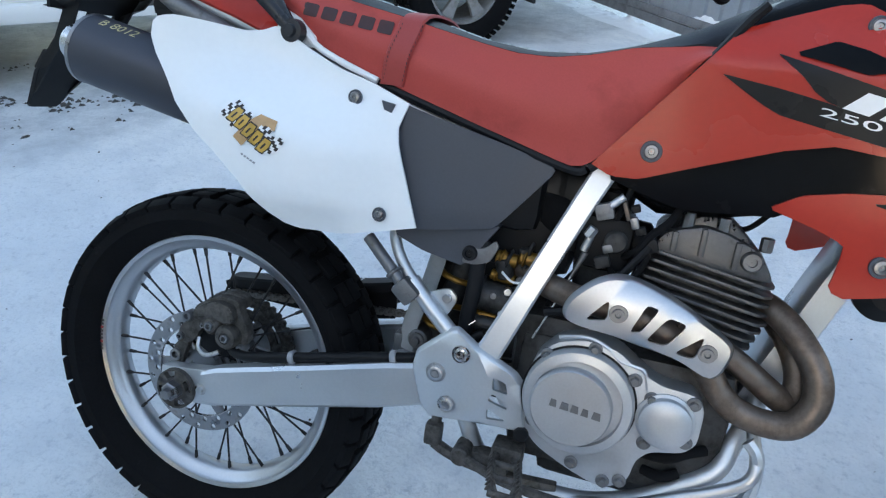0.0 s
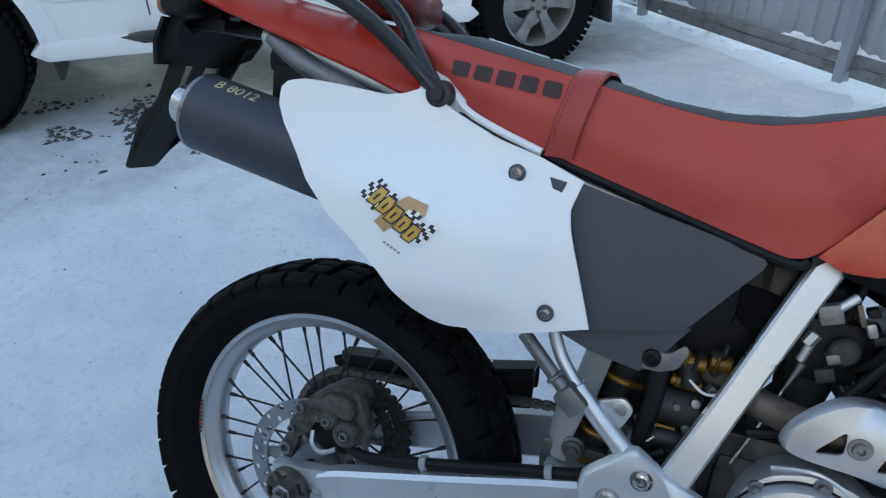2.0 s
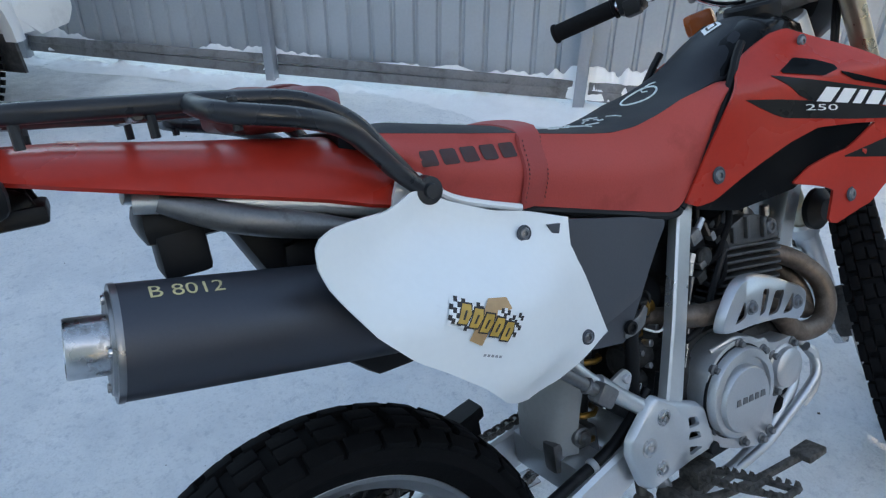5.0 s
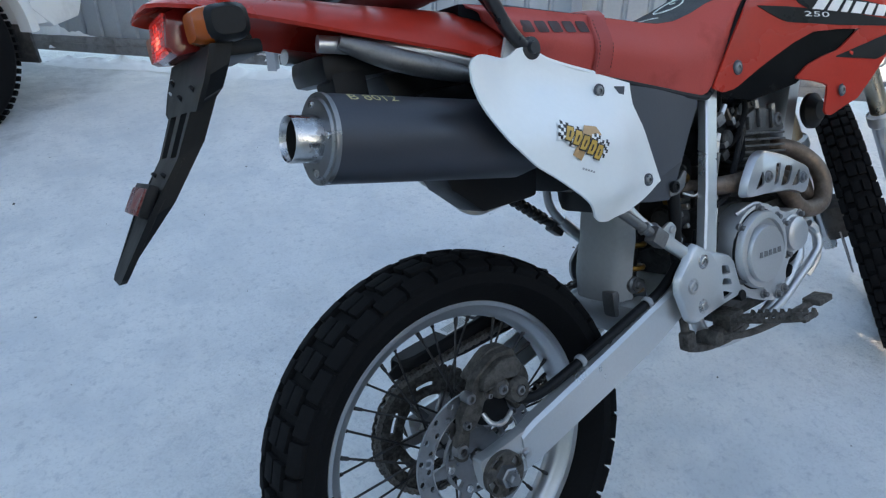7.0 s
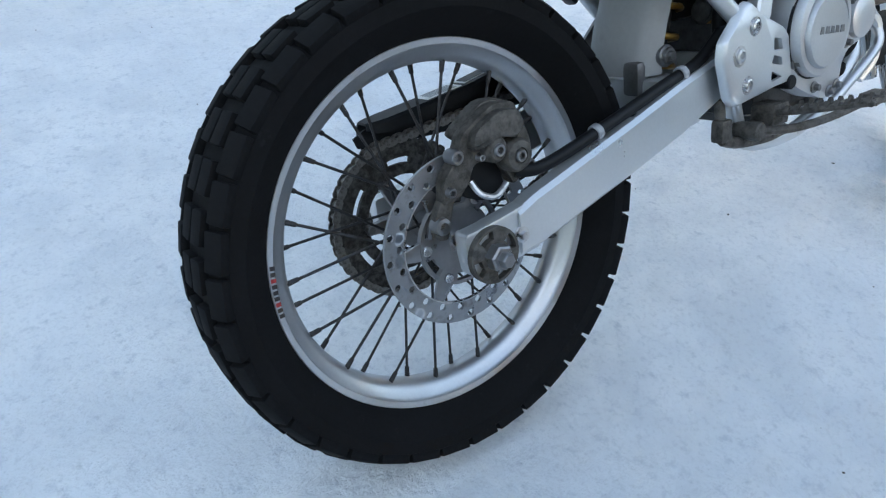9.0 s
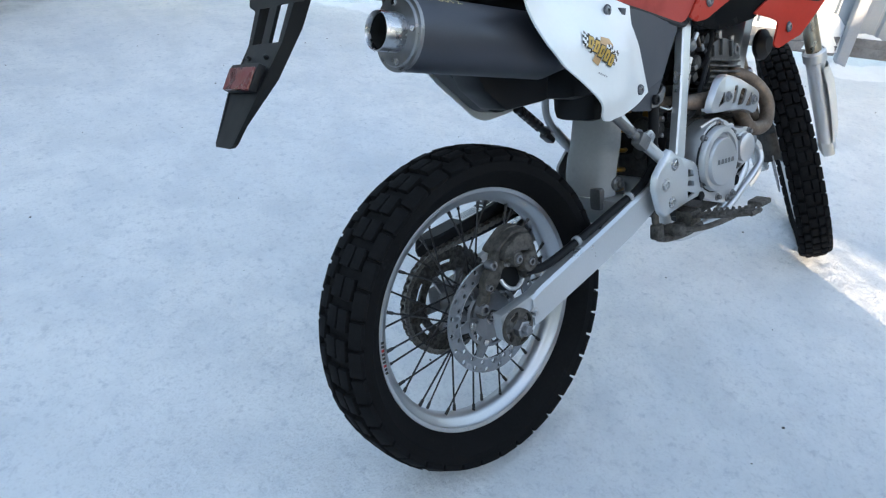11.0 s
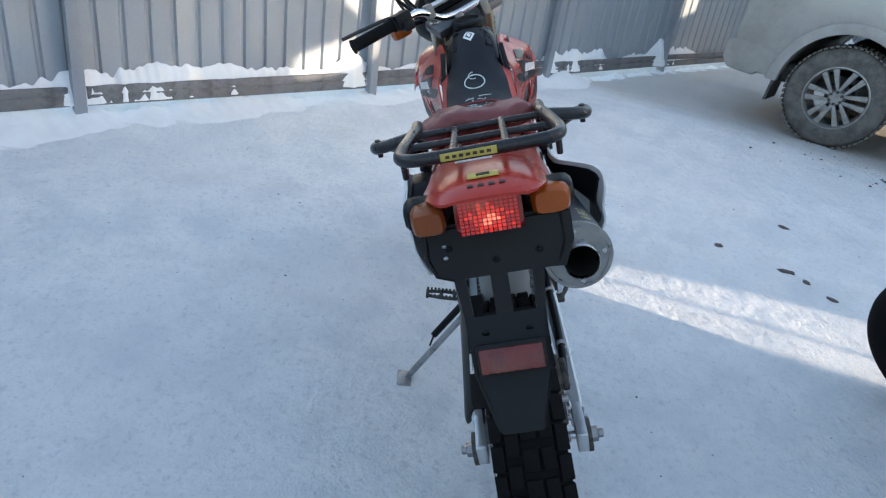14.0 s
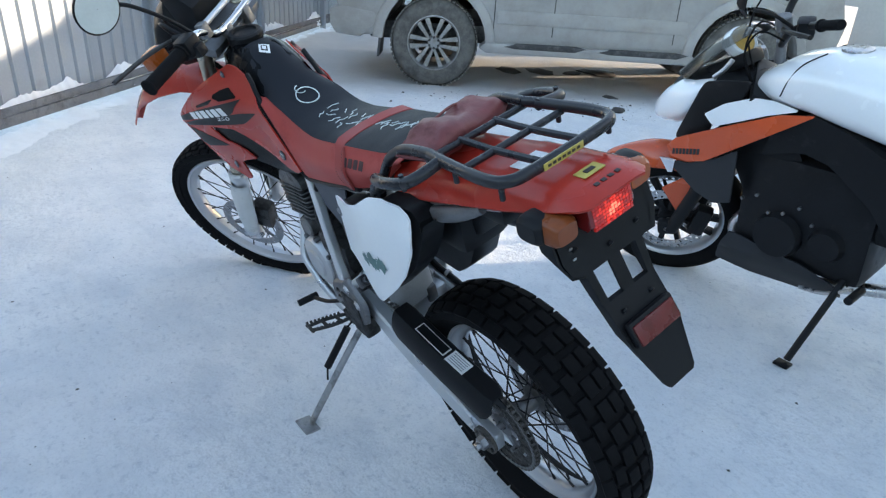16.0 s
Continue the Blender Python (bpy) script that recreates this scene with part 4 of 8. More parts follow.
for s in (-1, 1):
    bm = prism(B(), rounded([(-0.034, 0.330), (-0.030, 0.300), (0.0, 0.296), (0.060, 0.303), (0.078, 0.305), (0.078, 0.370), (0.055, 0.366), (-0.008, 0.356), (-0.034, 0.354)], 0.2, 3), s * 0.095, s * 0.118, 0.003)
    part("axle_plate", bm, silver_paint, swing)
    bm = slotted_ring(0.035, 0.015, 0.026, 0.0055, 4, 0.75, 0.4, s * 0.118, s * 0.127)
    bm.transform(Matrix.Translation((0, 0, 0.321)))
    adjuster = part("chain_adjuster", bm, grimy_cast, swing, "dark slotted chain adjuster disc")
    bm = lathe(B(), [(0.017, 0.0), (0.017, 0.009), (0.0165, 0.010), (0.0165, 0.022), (0.014, 0.024), (0.0095, 0.024), (0.0095, 0.033), (0.008, 0.035), (0.0005, 0.035)], (0, s * 0.118, 0.321), (0, s, 0), 6)
    part("axle_nut", bm, dark_steel, adjuster)
    bm = lathe(B(), [(0.0105, 0.0), (0.0105, 0.004), (0.006, 0.005), (0.0055, 0.010), (0.0005, 0.0105)], (0.047, s * 0.118, 0.331), (0, s, 0), 14)
    part("adjuster_bolt", bm, steel, swing)
part("axle", rod(B(), (0, -0.12, 0.325), (0, 0.12, 0.325), 0.009), steel, swing)
hose = tube(B(), [(0.075, -0.082, 0.398), (0.11, -0.094, 0.396), (0.20, -0.1, 0.419), (0.33, -0.1, 0.453), (0.42, -0.096, 0.476), (0.50, -0.09, 0.53)], 0.0085, 10)
hose = part("brake_hose", hose, black_plastic, swing, "black brake hose held by white clips")
for x in (0.20, 0.37):
    bm = lathe(B(), [(0.0100, -0.005), (0.0112, -0.004), (0.0112, 0.004), (0.0100, 0.005), (0.0082, 0.005), (0.0082, -0.005)], (x, -0.1, 0.419 if x < 0.3 else 0.463), (1, 0, 0.27), 16, closed=True)
    part("hose_clip", bm, decal_grey, hose)

# caliper
bm = prism(B(), rounded([(-0.008, 0.436), (0.003, 0.459), (0.030, 0.475), (0.051, 0.485), (0.084, 0.482), (0.090, 0.459), (0.102, 0.442), (0.106, 0.423), (0.094, 0.394), (0.073, 0.379), (0.061, 0.402), (0.049, 0.419), (0.016, 0.421), (0.005, 0.398), (-0.011, 0.384), (-0.034, 0.383), (-0.030, 0.410)], 0.25, 3), -0.082, -0.062, 0.004)
caliper = part("brake_caliper", bm, grimy_cast, bike, "grimy brown-grey cast brake caliper")
bm = prism(B(), rounded([(0.006, 0.440), (0.012, 0.462), (0.050, 0.480), (0.080, 0.474), (0.086, 0.452), (0.074, 0.440), (0.048, 0.448), (0.026, 0.440)], 0.3, 3), -0.097, -0.080, 0.005)
lathe(bm, [(0.001, -0.098), (0.009, -0.098), (0.010, -0.101), (0.018, -0.099), (0.021, -0.094), (0.022, -0.078)], (0.072, 0, 0.420), (0, 1, 0), 24)
lathe(bm, [(0.001, -0.099), (0.012, -0.098), (0.016, -0.093), (0.017, -0.078)], (0.041, 0, 0.434), (0, 1, 0), 20)
part("caliper_body", bm, grimy_cast, caliper)
part("caliper_bridge", prism(B(), rounded([(0.0, 0.455), (0.05, 0.488), (0.084, 0.484), (0.086, 0.462), (0.05, 0.456), (0.02, 0.440)], 0.25, 2), -0.064, -0.040, 0.004), grimy_cast, caliper)
part("brake_pad", prism(B(), rounded([(0.0, 0.400), (0.01, 0.422), (0.05, 0.421), (0.062, 0.400), (0.068, 0.372), (0.03, 0.368), (0.004, 0.380)], 0.2, 2), -0.070, -0.050, 0.002), black_plastic, caliper)
for x, z, r, y, mat in ((0.041, 0.434, 0.0080, -0.099, dark_steel), (0.072, 0.420, 0.0080, -0.100, dark_steel), (-0.011, 0.436, 0.0090, -0.086, dark_steel), (0.095, 0.402, 0.0075, -0.088, dark_steel), (-0.024, 0.397, 0.0065, -0.086, dark_steel), (0.022, 0.428, 0.0045, -0.088, steel)):
    boss = lathe(B(), [(0.0005, y + 0.003), (r * 0.45, y + 0.003), (r * 0.52, y - 0.003), (r * 0.85, y - 0.003), (r, y - 0.001), (r, -0.070)], (x, 0, z), (0, 1, 0), 18)
    part("caliper_bolt", boss, mat, caliper)
bm = prism(B(), rounded([(-0.030, 0.392), (-0.012, 0.388), (-0.022, 0.360), (-0.028, 0.336), (-0.046, 0.340), (-0.046, 0.366)], 0.3, 2), -0.076, -0.062, 0.003)
part("caliper_arm", bm, grimy_cast, caliper)
part("arm_bolt", lathe(B(), [(0.0005, -0.076), (0.005, -0.076), (0.006, -0.082), (0.0105, -0.081), (0.012, -0.066)], (-0.037, 0, 0.357), (0, 1, 0), 18), dark_steel, caliper)
tube(bm := B(), [(0.010, -0.078, 0.400), (0.016, -0.088, 0.385), (0.034, -0.092, 0.378), (0.056, -0.088, 0.388)], 0.004, 8)
part("bleed_pipe", bm, steel, caliper)

# chain guard, slider and hugger plate
def guard_z(x):
    return lerp([(-0.04, 0.462), (0.0, 0.466), (0.12, 0.482), (0.24, 0.507), (0.34, 0.532)], x)


bm, rows = B(), []
for x, k in ((-0.036, 0.55), (-0.026, 0.85), (-0.01, 1), (0.06, 1), (0.12, 1), (0.18, 1), (0.24, 1), (0.28, 1), (0.30, 0.9)):
    z = guard_z(x)
    ring = [(0.064, -0.016), (0.064, -0.002), (0.068, 0.002), (0.108, 0.002), (0.120, -0.012), (0.129, -0.040), (0.129, -0.056), (0.126, -0.056), (0.125, -0.040), (0.116, -0.016), (0.106, -0.004), (0.068, -0.004), (0.067, -0.016)]
    rows.append([(x, 0.097 + (y - 0.097) * k, z + dz * k) for y, dz in ring])
loft(bm, rows)
sheet(bm, [(-0.055, 0.446), (-0.03, 0.458), (0.12, 0.478), (0.24, 0.502), (0.30, 0.515)], [(-0.05, 0.432), (0.0, 0.426), (0.10, 0.424), (0.24, 0.436), (0.30, 0.45)], lambda x, z: 0.0885, 0.003, 20, 6, 1)
guard = part("chain_guard", bm, black_plastic, bike, "black plastic chain guard with labels")


def guard_label(name, x0, x1, y0, y1, lift, material):
    bm = B()
    vs = [bm.verts.new((x, y, guard_z(x) + h)) for h in (0.0, lift) for x, y in ((x0, y0), (x1, y0), (x1, y1), (x0, y1))]
    bm.faces.new(vs[4:])
    for i in range(4):
        j = (i + 1) % 4
        bm.faces.new((vs[i], vs[j], vs[j + 4], vs[i + 4]))
    part(name, bm, material, guard)


guard_label("label", 0.060, 0.119, 0.073, 0.107, 0.0030, decal_white)
for k in range(5):
    guard_label("label_bar", 0.066, 0.113, 0.078 + 0.0055 * k, 0.080 + 0.0055 * k, 0.0036, decal_grey)
guard_label("label", 0.127, 0.226, 0.078, 0.104, 0.0030, decal_white)
guard_label("label_face", 0.130, 0.223, 0.080, 0.102, 0.0036, decal_dark)
bm, rows = B(), []
for z, x, w in ((0.458, 0.358, 0.064), (0.50, 0.362, 0.065), (0.53, 0.370, 0.065), (0.56, 0.382, 0.064), (0.61, 0.392, 0.062), (0.66, 0.396, 0.056)):
    rows.append([(x - 0.012 + 0.012 * (k / 8 - 1) ** 2 + 0.022 * (k / 8 - 1) ** 8, 0.008 + (k / 8 - 1) * w, z) for k in range(17)])
loft(bm, rows, around=False)
got = bm.copy()
for v in got.verts:
    v.co.x += 0.003
join(bm, got)
part("mud_flap", bm, surf("flap_grey", (0.28, 0.285, 0.29), 0.55, var=0.10, scale=6, bump=0.06, dirt=(0.20, 0.20, 0.205), dirt_at=0.66), bike, "dusty grey inner mud flap")

# shock absorber with a gold body
bm = tube(B(), [(0.46, -0.01, 0.70), (0.40, -0.01, 0.44)], 0.026, 16, 2)
shock = part("shock_absorber", bm, engine_grey, bike)
part("spring", tube(B(), [(0.46 - 0.06 * t + 0.036 * math.cos(t * 40), -0.01 + 0.04 * math.sin(t * 40), 0.70 - 0.26 * t) for t in np.linspace(0, 1, 70)], 0.005, 8, 1), gold, shock, "gold coil spring")
for (xa, za), (xb, zb), r, mat in (((0.494, 0.641), (0.526, 0.637), 0.010, gold), ((0.528, 0.646), (0.553, 0.644), 0.011, gold), ((0.490, 0.613), (0.526, 0.608), 0.008, gold), ((0.475, 0.549), (0.507, 0.548), 0.006, gold), ((0.472, 0.525), (0.504, 0.519), 0.008, gold), ((0.505, 0.640), (0.512, 0.610), 0.013, engine_grey), ((0.534, 0.660), (0.540, 0.630), 0.009, engine_grey), ((0.46, 0.535), (0.52, 0.533), 0.016, engine_grey), ((0.47, 0.580), (0.53, 0.575), 0.024, engine_grey)):
    bm = rod(B(), (xa, -0.062, za), (xb, -0.060, zb), r, seg=14)
    rod(bm, (xa + 0.006, -0.062, za), (xa + 0.011, -0.062, za - 0.001), r * 1.25, seg=14)
    part("shock_reservoir", bm, mat, shock)
part("drain_hose", tube(B(), [(0.486, -0.088, 0.665), (0.476, -0.092, 0.640), (0.475, -0.092, 0.595), (0.470, -0.090, 0.543), (0.474, -0.086, 0.50)], 0.0115, 10), black_plastic, shock)
for k, (x, z) in enumerate(((0.50, 0.585), (0.52, 0.595), (0.463, 0.555), (0.515, 0.56), (0.535, 0.615))):
    part("fitting", rod(B(), (x, -0.07, z), (x + 0.003, -0.086, z + 0.002), 0.005 + 0.001 * (k % 3), seg=8), steel if k % 2 else cast_alu, shock)
part("wire", tube(B(), [(0.475, -0.09, 0.565), (0.468, -0.096, 0.550), (0.474, -0.098, 0.540), (0.484, -0.095, 0.548)], 0.0016, 6), steel, shock)
part("wire", tube(B(), [(0.51, -0.085, 0.625), (0.53, -0.095, 0.616), (0.555, -0.09, 0.622)], 0.0018, 6), decal_white, shock)
tab = prism(B(), rounded([(0.452, 0.632), (0.460, 0.656), (0.482, 0.657), (0.498, 0.672), (0.504, 0.664), (0.494, 0.640), (0.474, 0.632)], 0.25, 3), -0.104, -0.099, 0.002)
tab = part("cover_tab", tab, cast_alu, shock)
part("bolt", lathe(B(), [(0.0005, 0.004), (0.005, 0.004), (0.006, 0.007), (0.010, 0.006), (0.011, 0.0)], (0.464, -0.104, 0.648), (0, -1, 0), 16), black_plastic, tab)
bm = rod(B(), (0.390, -0.02, 0.483), (0.390, -0.062, 0.483), 0.016, seg=16)
lathe(bm, [(0.0005, -0.072), (0.006, -0.072), (0.007, -0.066), (0.012, -0.066), (0.013, -0.060)], (0.390, 0, 0.483), (0, 1, 0), 12)
box(bm, (0.39, -0.03, 0.455), (0.09, 0.03, 0.05), 0.008)
linkage = part("linkage", bm, cast_alu, bike)
part("hanger_lug", prism(B(), rounded([(0.412, 0.580), (0.444, 0.592), (0.457, 0.578), (0.446, 0.553), (0.436, 0.543), (0.412, 0.560)], 0.3, 3), -0.108, -0.101, 0.002), silver_paint, linkage)
part("lug_bolt", rod(B(), (0.442, -0.108, 0.577), (0.442, -0.114, 0.577), 0.007, seg=10), steel, linkage)
part("brake_switch", rod(B(), (0.505, -0.10, 0.50), (0.52, -0.10, 0.555), 0.007, seg=10), black_plastic, linkage)
part("switch_spring", tube(B(), [(0.53 + 0.05 * t, -0.105 + 0.002 * math.sin(t * 60), 0.545 + 0.09 * t) for t in np.linspace(0, 1, 30)], 0.0012, 5, 1), steel, linkage)

# ---- frame ----
bm = B()
for s in (-1, 1):
    ring = []
    for x, y, z, hx in ((0.635, 0.066, 0.812, 0.017), (0.605, 0.080, 0.740, 0.016), (0.558, 0.102, 0.622, 0.016), (0.519, 0.118, 0.525, 0.018), (0.506, 0.120, 0.495, 0.018)):
        d = Vector((0.38, 0, 0.92))
        n = Vector((0.92, 0, -0.38))
        c = Vector((x, s * y, z))
        ring.append([c + n * (a * hx) + Vector((0, s * b * 0.011, 0)) for a, b in ((-1, -0.7), (-0.8, -1), (0.8, -1), (1, -0.7), (1, 0.7), (0.8, 1), (-0.8, 1), (-1, 0.7))])
    loft(bm, ring)
frame_ob = part("frame", bm, silver_paint, bike, "silver painted steel frame")
for s in (-1, 1):
    part("cradle_tube", tube(B(), [(0.889, s * 0.04, 0.530), (0.871, s * 0.062, 0.480), (0.858, s * 0.082, 0.450), (0.843, s * 0.098, 0.415), (0.80, s * 0.102, 0.380), (0.748, s * 0.102, 0.343), (0.66, s * 0.100, 0.315), (0.54, s * 0.095, 0.325), (0.49, s * 0.10, 0.40)], 0.0130, 10), silver_paint, frame_ob)
    part("top_tube", tube(B(), [(1.03, s * 0.03, 0.98), (0.85, s * 0.05, 0.90), (0.64, s * 0.065, 0.81)], 0.016, 10), silver_paint, frame_ob)
part("steering_head", rod(B(), (1.075, 0, 0.93), (1.02, 0, 1.04), 0.03, seg=20), silver_paint, frame_ob)
rings, line = [], [Vector(p) for p in ((1.03, 0, 0.95), (0.990, 0, 0.825), (0.968, 0, 0.760), (0.938, 0, 0.680), (0.912, 0, 0.607), (0.889, 0, 0.545), (0.864, 0, 0.475))]
for i, p in enumerate(line):
    d = (line[min(i + 1, 6)] - line[max(i - 1, 0)]).normalized()
    n = Vector((-d.z, 0, d.x))
    rings.append([p + n * (a * 0.022) + Vector((0, b * 0.042, 0)) for a, b in ((-1, -0.8), (-0.8, -1), (0.8, -1), (1, -0.8), (1, 0.8), (0.8, 1), (-0.8, 1), (-1, 0.8))])
part("down_tube", loft(B(), rings), silver_paint, frame_ob, "wide silver down tube")
part("guard_bar", tube(B(), [(0.874, -0.085, 0.490), (0.884, -0.112, 0.455), (0.882, -0.122, 0.430), (0.860, -0.122, 0.408), (0.80, -0.120, 0.374), (0.74, -0.115, 0.340), (0.66, -0.105, 0.315)], 0.0085, 10), alu, frame_ob, "bright bent guard bar")
part("inlet_duct", prism(B(), rounded([(0.475, 0.655), (0.455, 0.730), (0.470, 0.800), (0.600, 0.800), (0.590, 0.735), (0.560, 0.665), (0.530, 0.645)], 0.2, 3), -0.020, 0.066, 0.006), black_plastic, frame_ob, "black plastic inlet duct")
bm = B()
for s in (-1, 1):
    tube(bm, [(0.60, s * 0.062, 0.80), (0.40, s * 0.075, 0.82), (0.18, s * 0.082, 0.885), (0.02, s * 0.082, 0.935), (-0.12, s * 0.06, 0.965)], 0.0115, 10)
    tube(bm, [(0.478, s * 0.120, 0.512), (0.424, s * 0.115, 0.557), (0.386, s * 0.112, 0.594)], 0.0125, 10)
    tube(bm, [(0.390, s * 0.110, 0.590), (0.374, s * 0.106, 0.606), (0.356, s * 0.10, 0.630), (0.344, s * 0.09, 0.660), (0.338, s * 0.075, 0.71)], 0.0085, 10)
part("rear_frame", bm, silver_paint, frame_ob)
for s in (-1, 1):  # folded passenger pegs
    base, tip = Vector((0.384, s * 0.124, 0.580)), Vector((0.312 if s < 0 else 0.280, s * 0.112, 0.645 if s < 0 else 0.660))
    bm = rod(B(), base, tip, 0.009, seg=10)
    for k in range(6 if s > 0 else 1):
        p = base.lerp(tip, 0.30 + 0.13 * k)
        rod(bm, p, p + (tip - base) * 0.06, 0.0125, seg=8)
    box(bm, base, (0.034, 0.024, 0.030), 0.006, Matrix.Rotation(0.7, 4, "Y"))
    part("passenger_peg", bm, rack_black if s > 0 else cast_alu, frame_ob, "folded passenger peg")

PLATE = [(0.414, 0.473), (0.417, 0.496), (0.463, 0.538), (0.472, 0.540), (0.503, 0.518), (0.555, 0.497), (0.567, 0.484), (0.577, 0.443), (0.583, 0.418), (0.530, 0.416), (0.447, 0.406), (0.432, 0.420)]
SLOTS = [[(0.530, 0.488), (0.549, 0.483), (0.554, 0.467), (0.531, 0.469)], [(0.532, 0.463), (0.553, 0.456), (0.556, 0.444), (0.527, 0.451)], [(0.528, 0.440), (0.558, 0.427), (0.529, 0.423)]]
for s in (-1, 1):
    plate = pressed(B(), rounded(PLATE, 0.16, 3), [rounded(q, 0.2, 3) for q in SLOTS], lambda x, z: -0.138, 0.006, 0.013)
    # left plate takes a darker metal: its shade is put into the colour
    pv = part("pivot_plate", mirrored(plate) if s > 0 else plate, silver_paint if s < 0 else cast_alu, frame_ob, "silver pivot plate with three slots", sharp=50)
    for x, z, r in ((0.447, 0.474, 0.0105), (0.480, 0.510, 0.0095), (0.469, 0.430, 0.0095)):
        bm = lathe(B(), [(0.0005, 0.004), (r * 0.35, 0.004), (r * 0.42, 0.002), (r * 0.60, 0.002), (r * 0.68, 0.005), (r, 0.004), (r * 1.05, 0.001), (r * 1.4, 0.001), (r * 1.45, -0.003)], (x, s * 0.138, z), (0, s, 0), 20)
        part("bolt", bm, steel, pv)

# ---- engine ----
head_grey = surf("head_grey", (0.105, 0.105, 0.108), 0.44, 0.7, var=0.2, scale=18, bump=0.2, fine=200, dirt=(0.05, 0.048, 0.045), dirt_at=0.62)
bm = box(B(), (0.70, -0.01, 0.455), (0.30, 0.18, 0.20), 0.03)
engine = part("engine", bm, engine_grey, bike, "grimy grey single-cylinder engine")
part("gear_case", box(B(), (0.62, 0.0, 0.52), (0.16, 0.18, 0.12), 0.03), engine_grey, engine)
part("oil_sump", box(B(), (0.72, 0.0, 0.36), (0.24, 0.16, 0.06), 0.02), engine_grey, engine)
CASE = [(0.574, 0.500), (0.584, 0.535), (0.608, 0.560), (0.645, 0.571), (0.685, 0.567), (0.718, 0.546), (0.748, 0.532), (0.792, 0.530), (0.807, 0.512), (0.807, 0.462), (0.792, 0.446), (0.752, 0.436), (0.737, 0.418), (0.733, 0.388), (0.712, 0.370), (0.690, 0.367), (0.650, 0.380), (0.606, 0.400), (0.580, 0.424)]
case = part("crankcase_cover", prism(B(), rounded(CASE, 0.25, 2), -0.135, -0.085, 0.003), cover_silver, engine, "dull silver crankcase cover")
bm = lathe(B(), [(0.0745, 0.0), (0.0745, 0.012), (0.0715, 0.017), (0.0600, 0.019), (0.0590, 0.012), (0.0005, 0.012)], (0.648, -0.133, 0.485), (0, -1, 0), 56)
cover = part("clutch_cover", bm, cover_silver, case, "round polished clutch cover")
bm = lathe(B(), [(0.0545, 0.0), (0.0545, 0.012), (0.0520, 0.0155), (0.0005, 0.0160)], (0.641, -0.144, 0.480), (0, -1, 0), 48)
disc_face = part("cover_disc", bm, cover_silver, cover)
part("gasket_ring", lathe(B(), [(0.0748, -0.1325), (0.0775, -0.1325), (0.0775, -0.1360), (0.0748, -0.1362)], (0.648, 0, 0.485), (0, 1, 0), 56, closed=True), black_plastic, cover)
for k, w in enumerate((0.010, 0.012, 0.011, 0.010, 0.012)):
    bm = prism(B(), [(0, 0), (w, -0.0008), (w - 0.001, 0.0095), (0.002, 0.0105)], -0.1606, -0.1598, 0, Matrix.Translation((0.613 + 0.0142 * k, 0, 0.479 - 0.0011 * k)))
    part("logo_bar", bm, cast_alu, disc_face)
bm = lathe(B(), [(0.038, 0.0), (0.038, 0.006), (0.034, 0.008), (0.0335, 0.017), (0.030, 0.020), (0.012, 0.0215), (0.0005, 0.0215)], (0.762, -0.132, 0.486), (0, -1, 0), 36)
part("oil_filter_cover", bm, cover_silver, case)
for x, z in ((0.598, 0.539), (0.658, 0.562), (0.715, 0.532), (0.740, 0.512), (0.792, 0.518), (0.792, 0.463), (0.742, 0.448), (0.722, 0.384), (0.701, 0.377), (0.655, 0.392), (0.592, 0.440)):
    bm = rod(B(), (x, -0.130, z), (x, -0.138, z), 0.0095, seg=14)
    rod(bm, (x, -0.137, z), (x, -0.145, z), 0.0058, seg=6)
    part("bolt", bm, cast_alu, case)
part("oil_plug", rod(B(), (0.581, -0.10, 0.414), (0.581, -0.142, 0.414), 0.011, seg=14), black_plastic, engine)
bm = lathe(B(), [(0.078, 0.0), (0.078, 0.022), (0.072, 0.030), (0.045, 0.034), (0.040, 0.040), (0.0005, 0.041)], (0.715, 0.075, 0.462), (0, 1, 0), 40)
gen = part("generator_cover", bm, cover_silver, engine, "silver alternator cover")
for k in range(8):
    a = math.tau * k / 8 + 0.2
    p = Vector((0.715 + 0.083 * math.cos(a), 0.075, 0.462 + 0.083 * math.sin(a)))
    part("bolt", rod(B(), p, p + Vector((0, 0.026, 0)), 0.0075, seg=10), cast_alu, gen)
part("sprocket_cover", prism(B(), [(0.53, 0.415), (0.60, 0.40), (0.635, 0.44), (0.63, 0.50), (0.58, 0.525), (0.53, 0.50)], 0.08, 0.105, 0.008), cast_alu, engine)
part("starter_motor", rod(B(), (0.74, 0.095, 0.568), (0.74, -0.03, 0.568), 0.030, seg=20), cast_alu, engine)
part("sump_rib", box(B(), (0.70, 0.075, 0.385), (0.20, 0.03, 0.05), 0.01), engine_grey, engine)
part("breather_hose", tube(B(), [(0.66, 0.07, 0.58), (0.63, 0.09, 0.64), (0.60, 0.085, 0.72), (0.58, 0.07, 0.78)], 0.007, 8), black_plastic, engine)
part("ignition_lead", tube(B(), [(0.80, 0.05, 0.74), (0.83, 0.075, 0.72), (0.86, 0.07, 0.75), (0.90, 0.05, 0.82)], 0.0045, 8), black_plastic, engine)
tilt = Matrix.Rotation(radians(9), 4, "Y")
barrel = part("cylinder", box(B(), (0.776, 0, 0.640), (0.120, 0.120, 0.130), 0.012, tilt), engine_grey, engine, "finned cylinder")
flat_way = tilt @ Matrix.Rotation(radians(90), 4, "X")
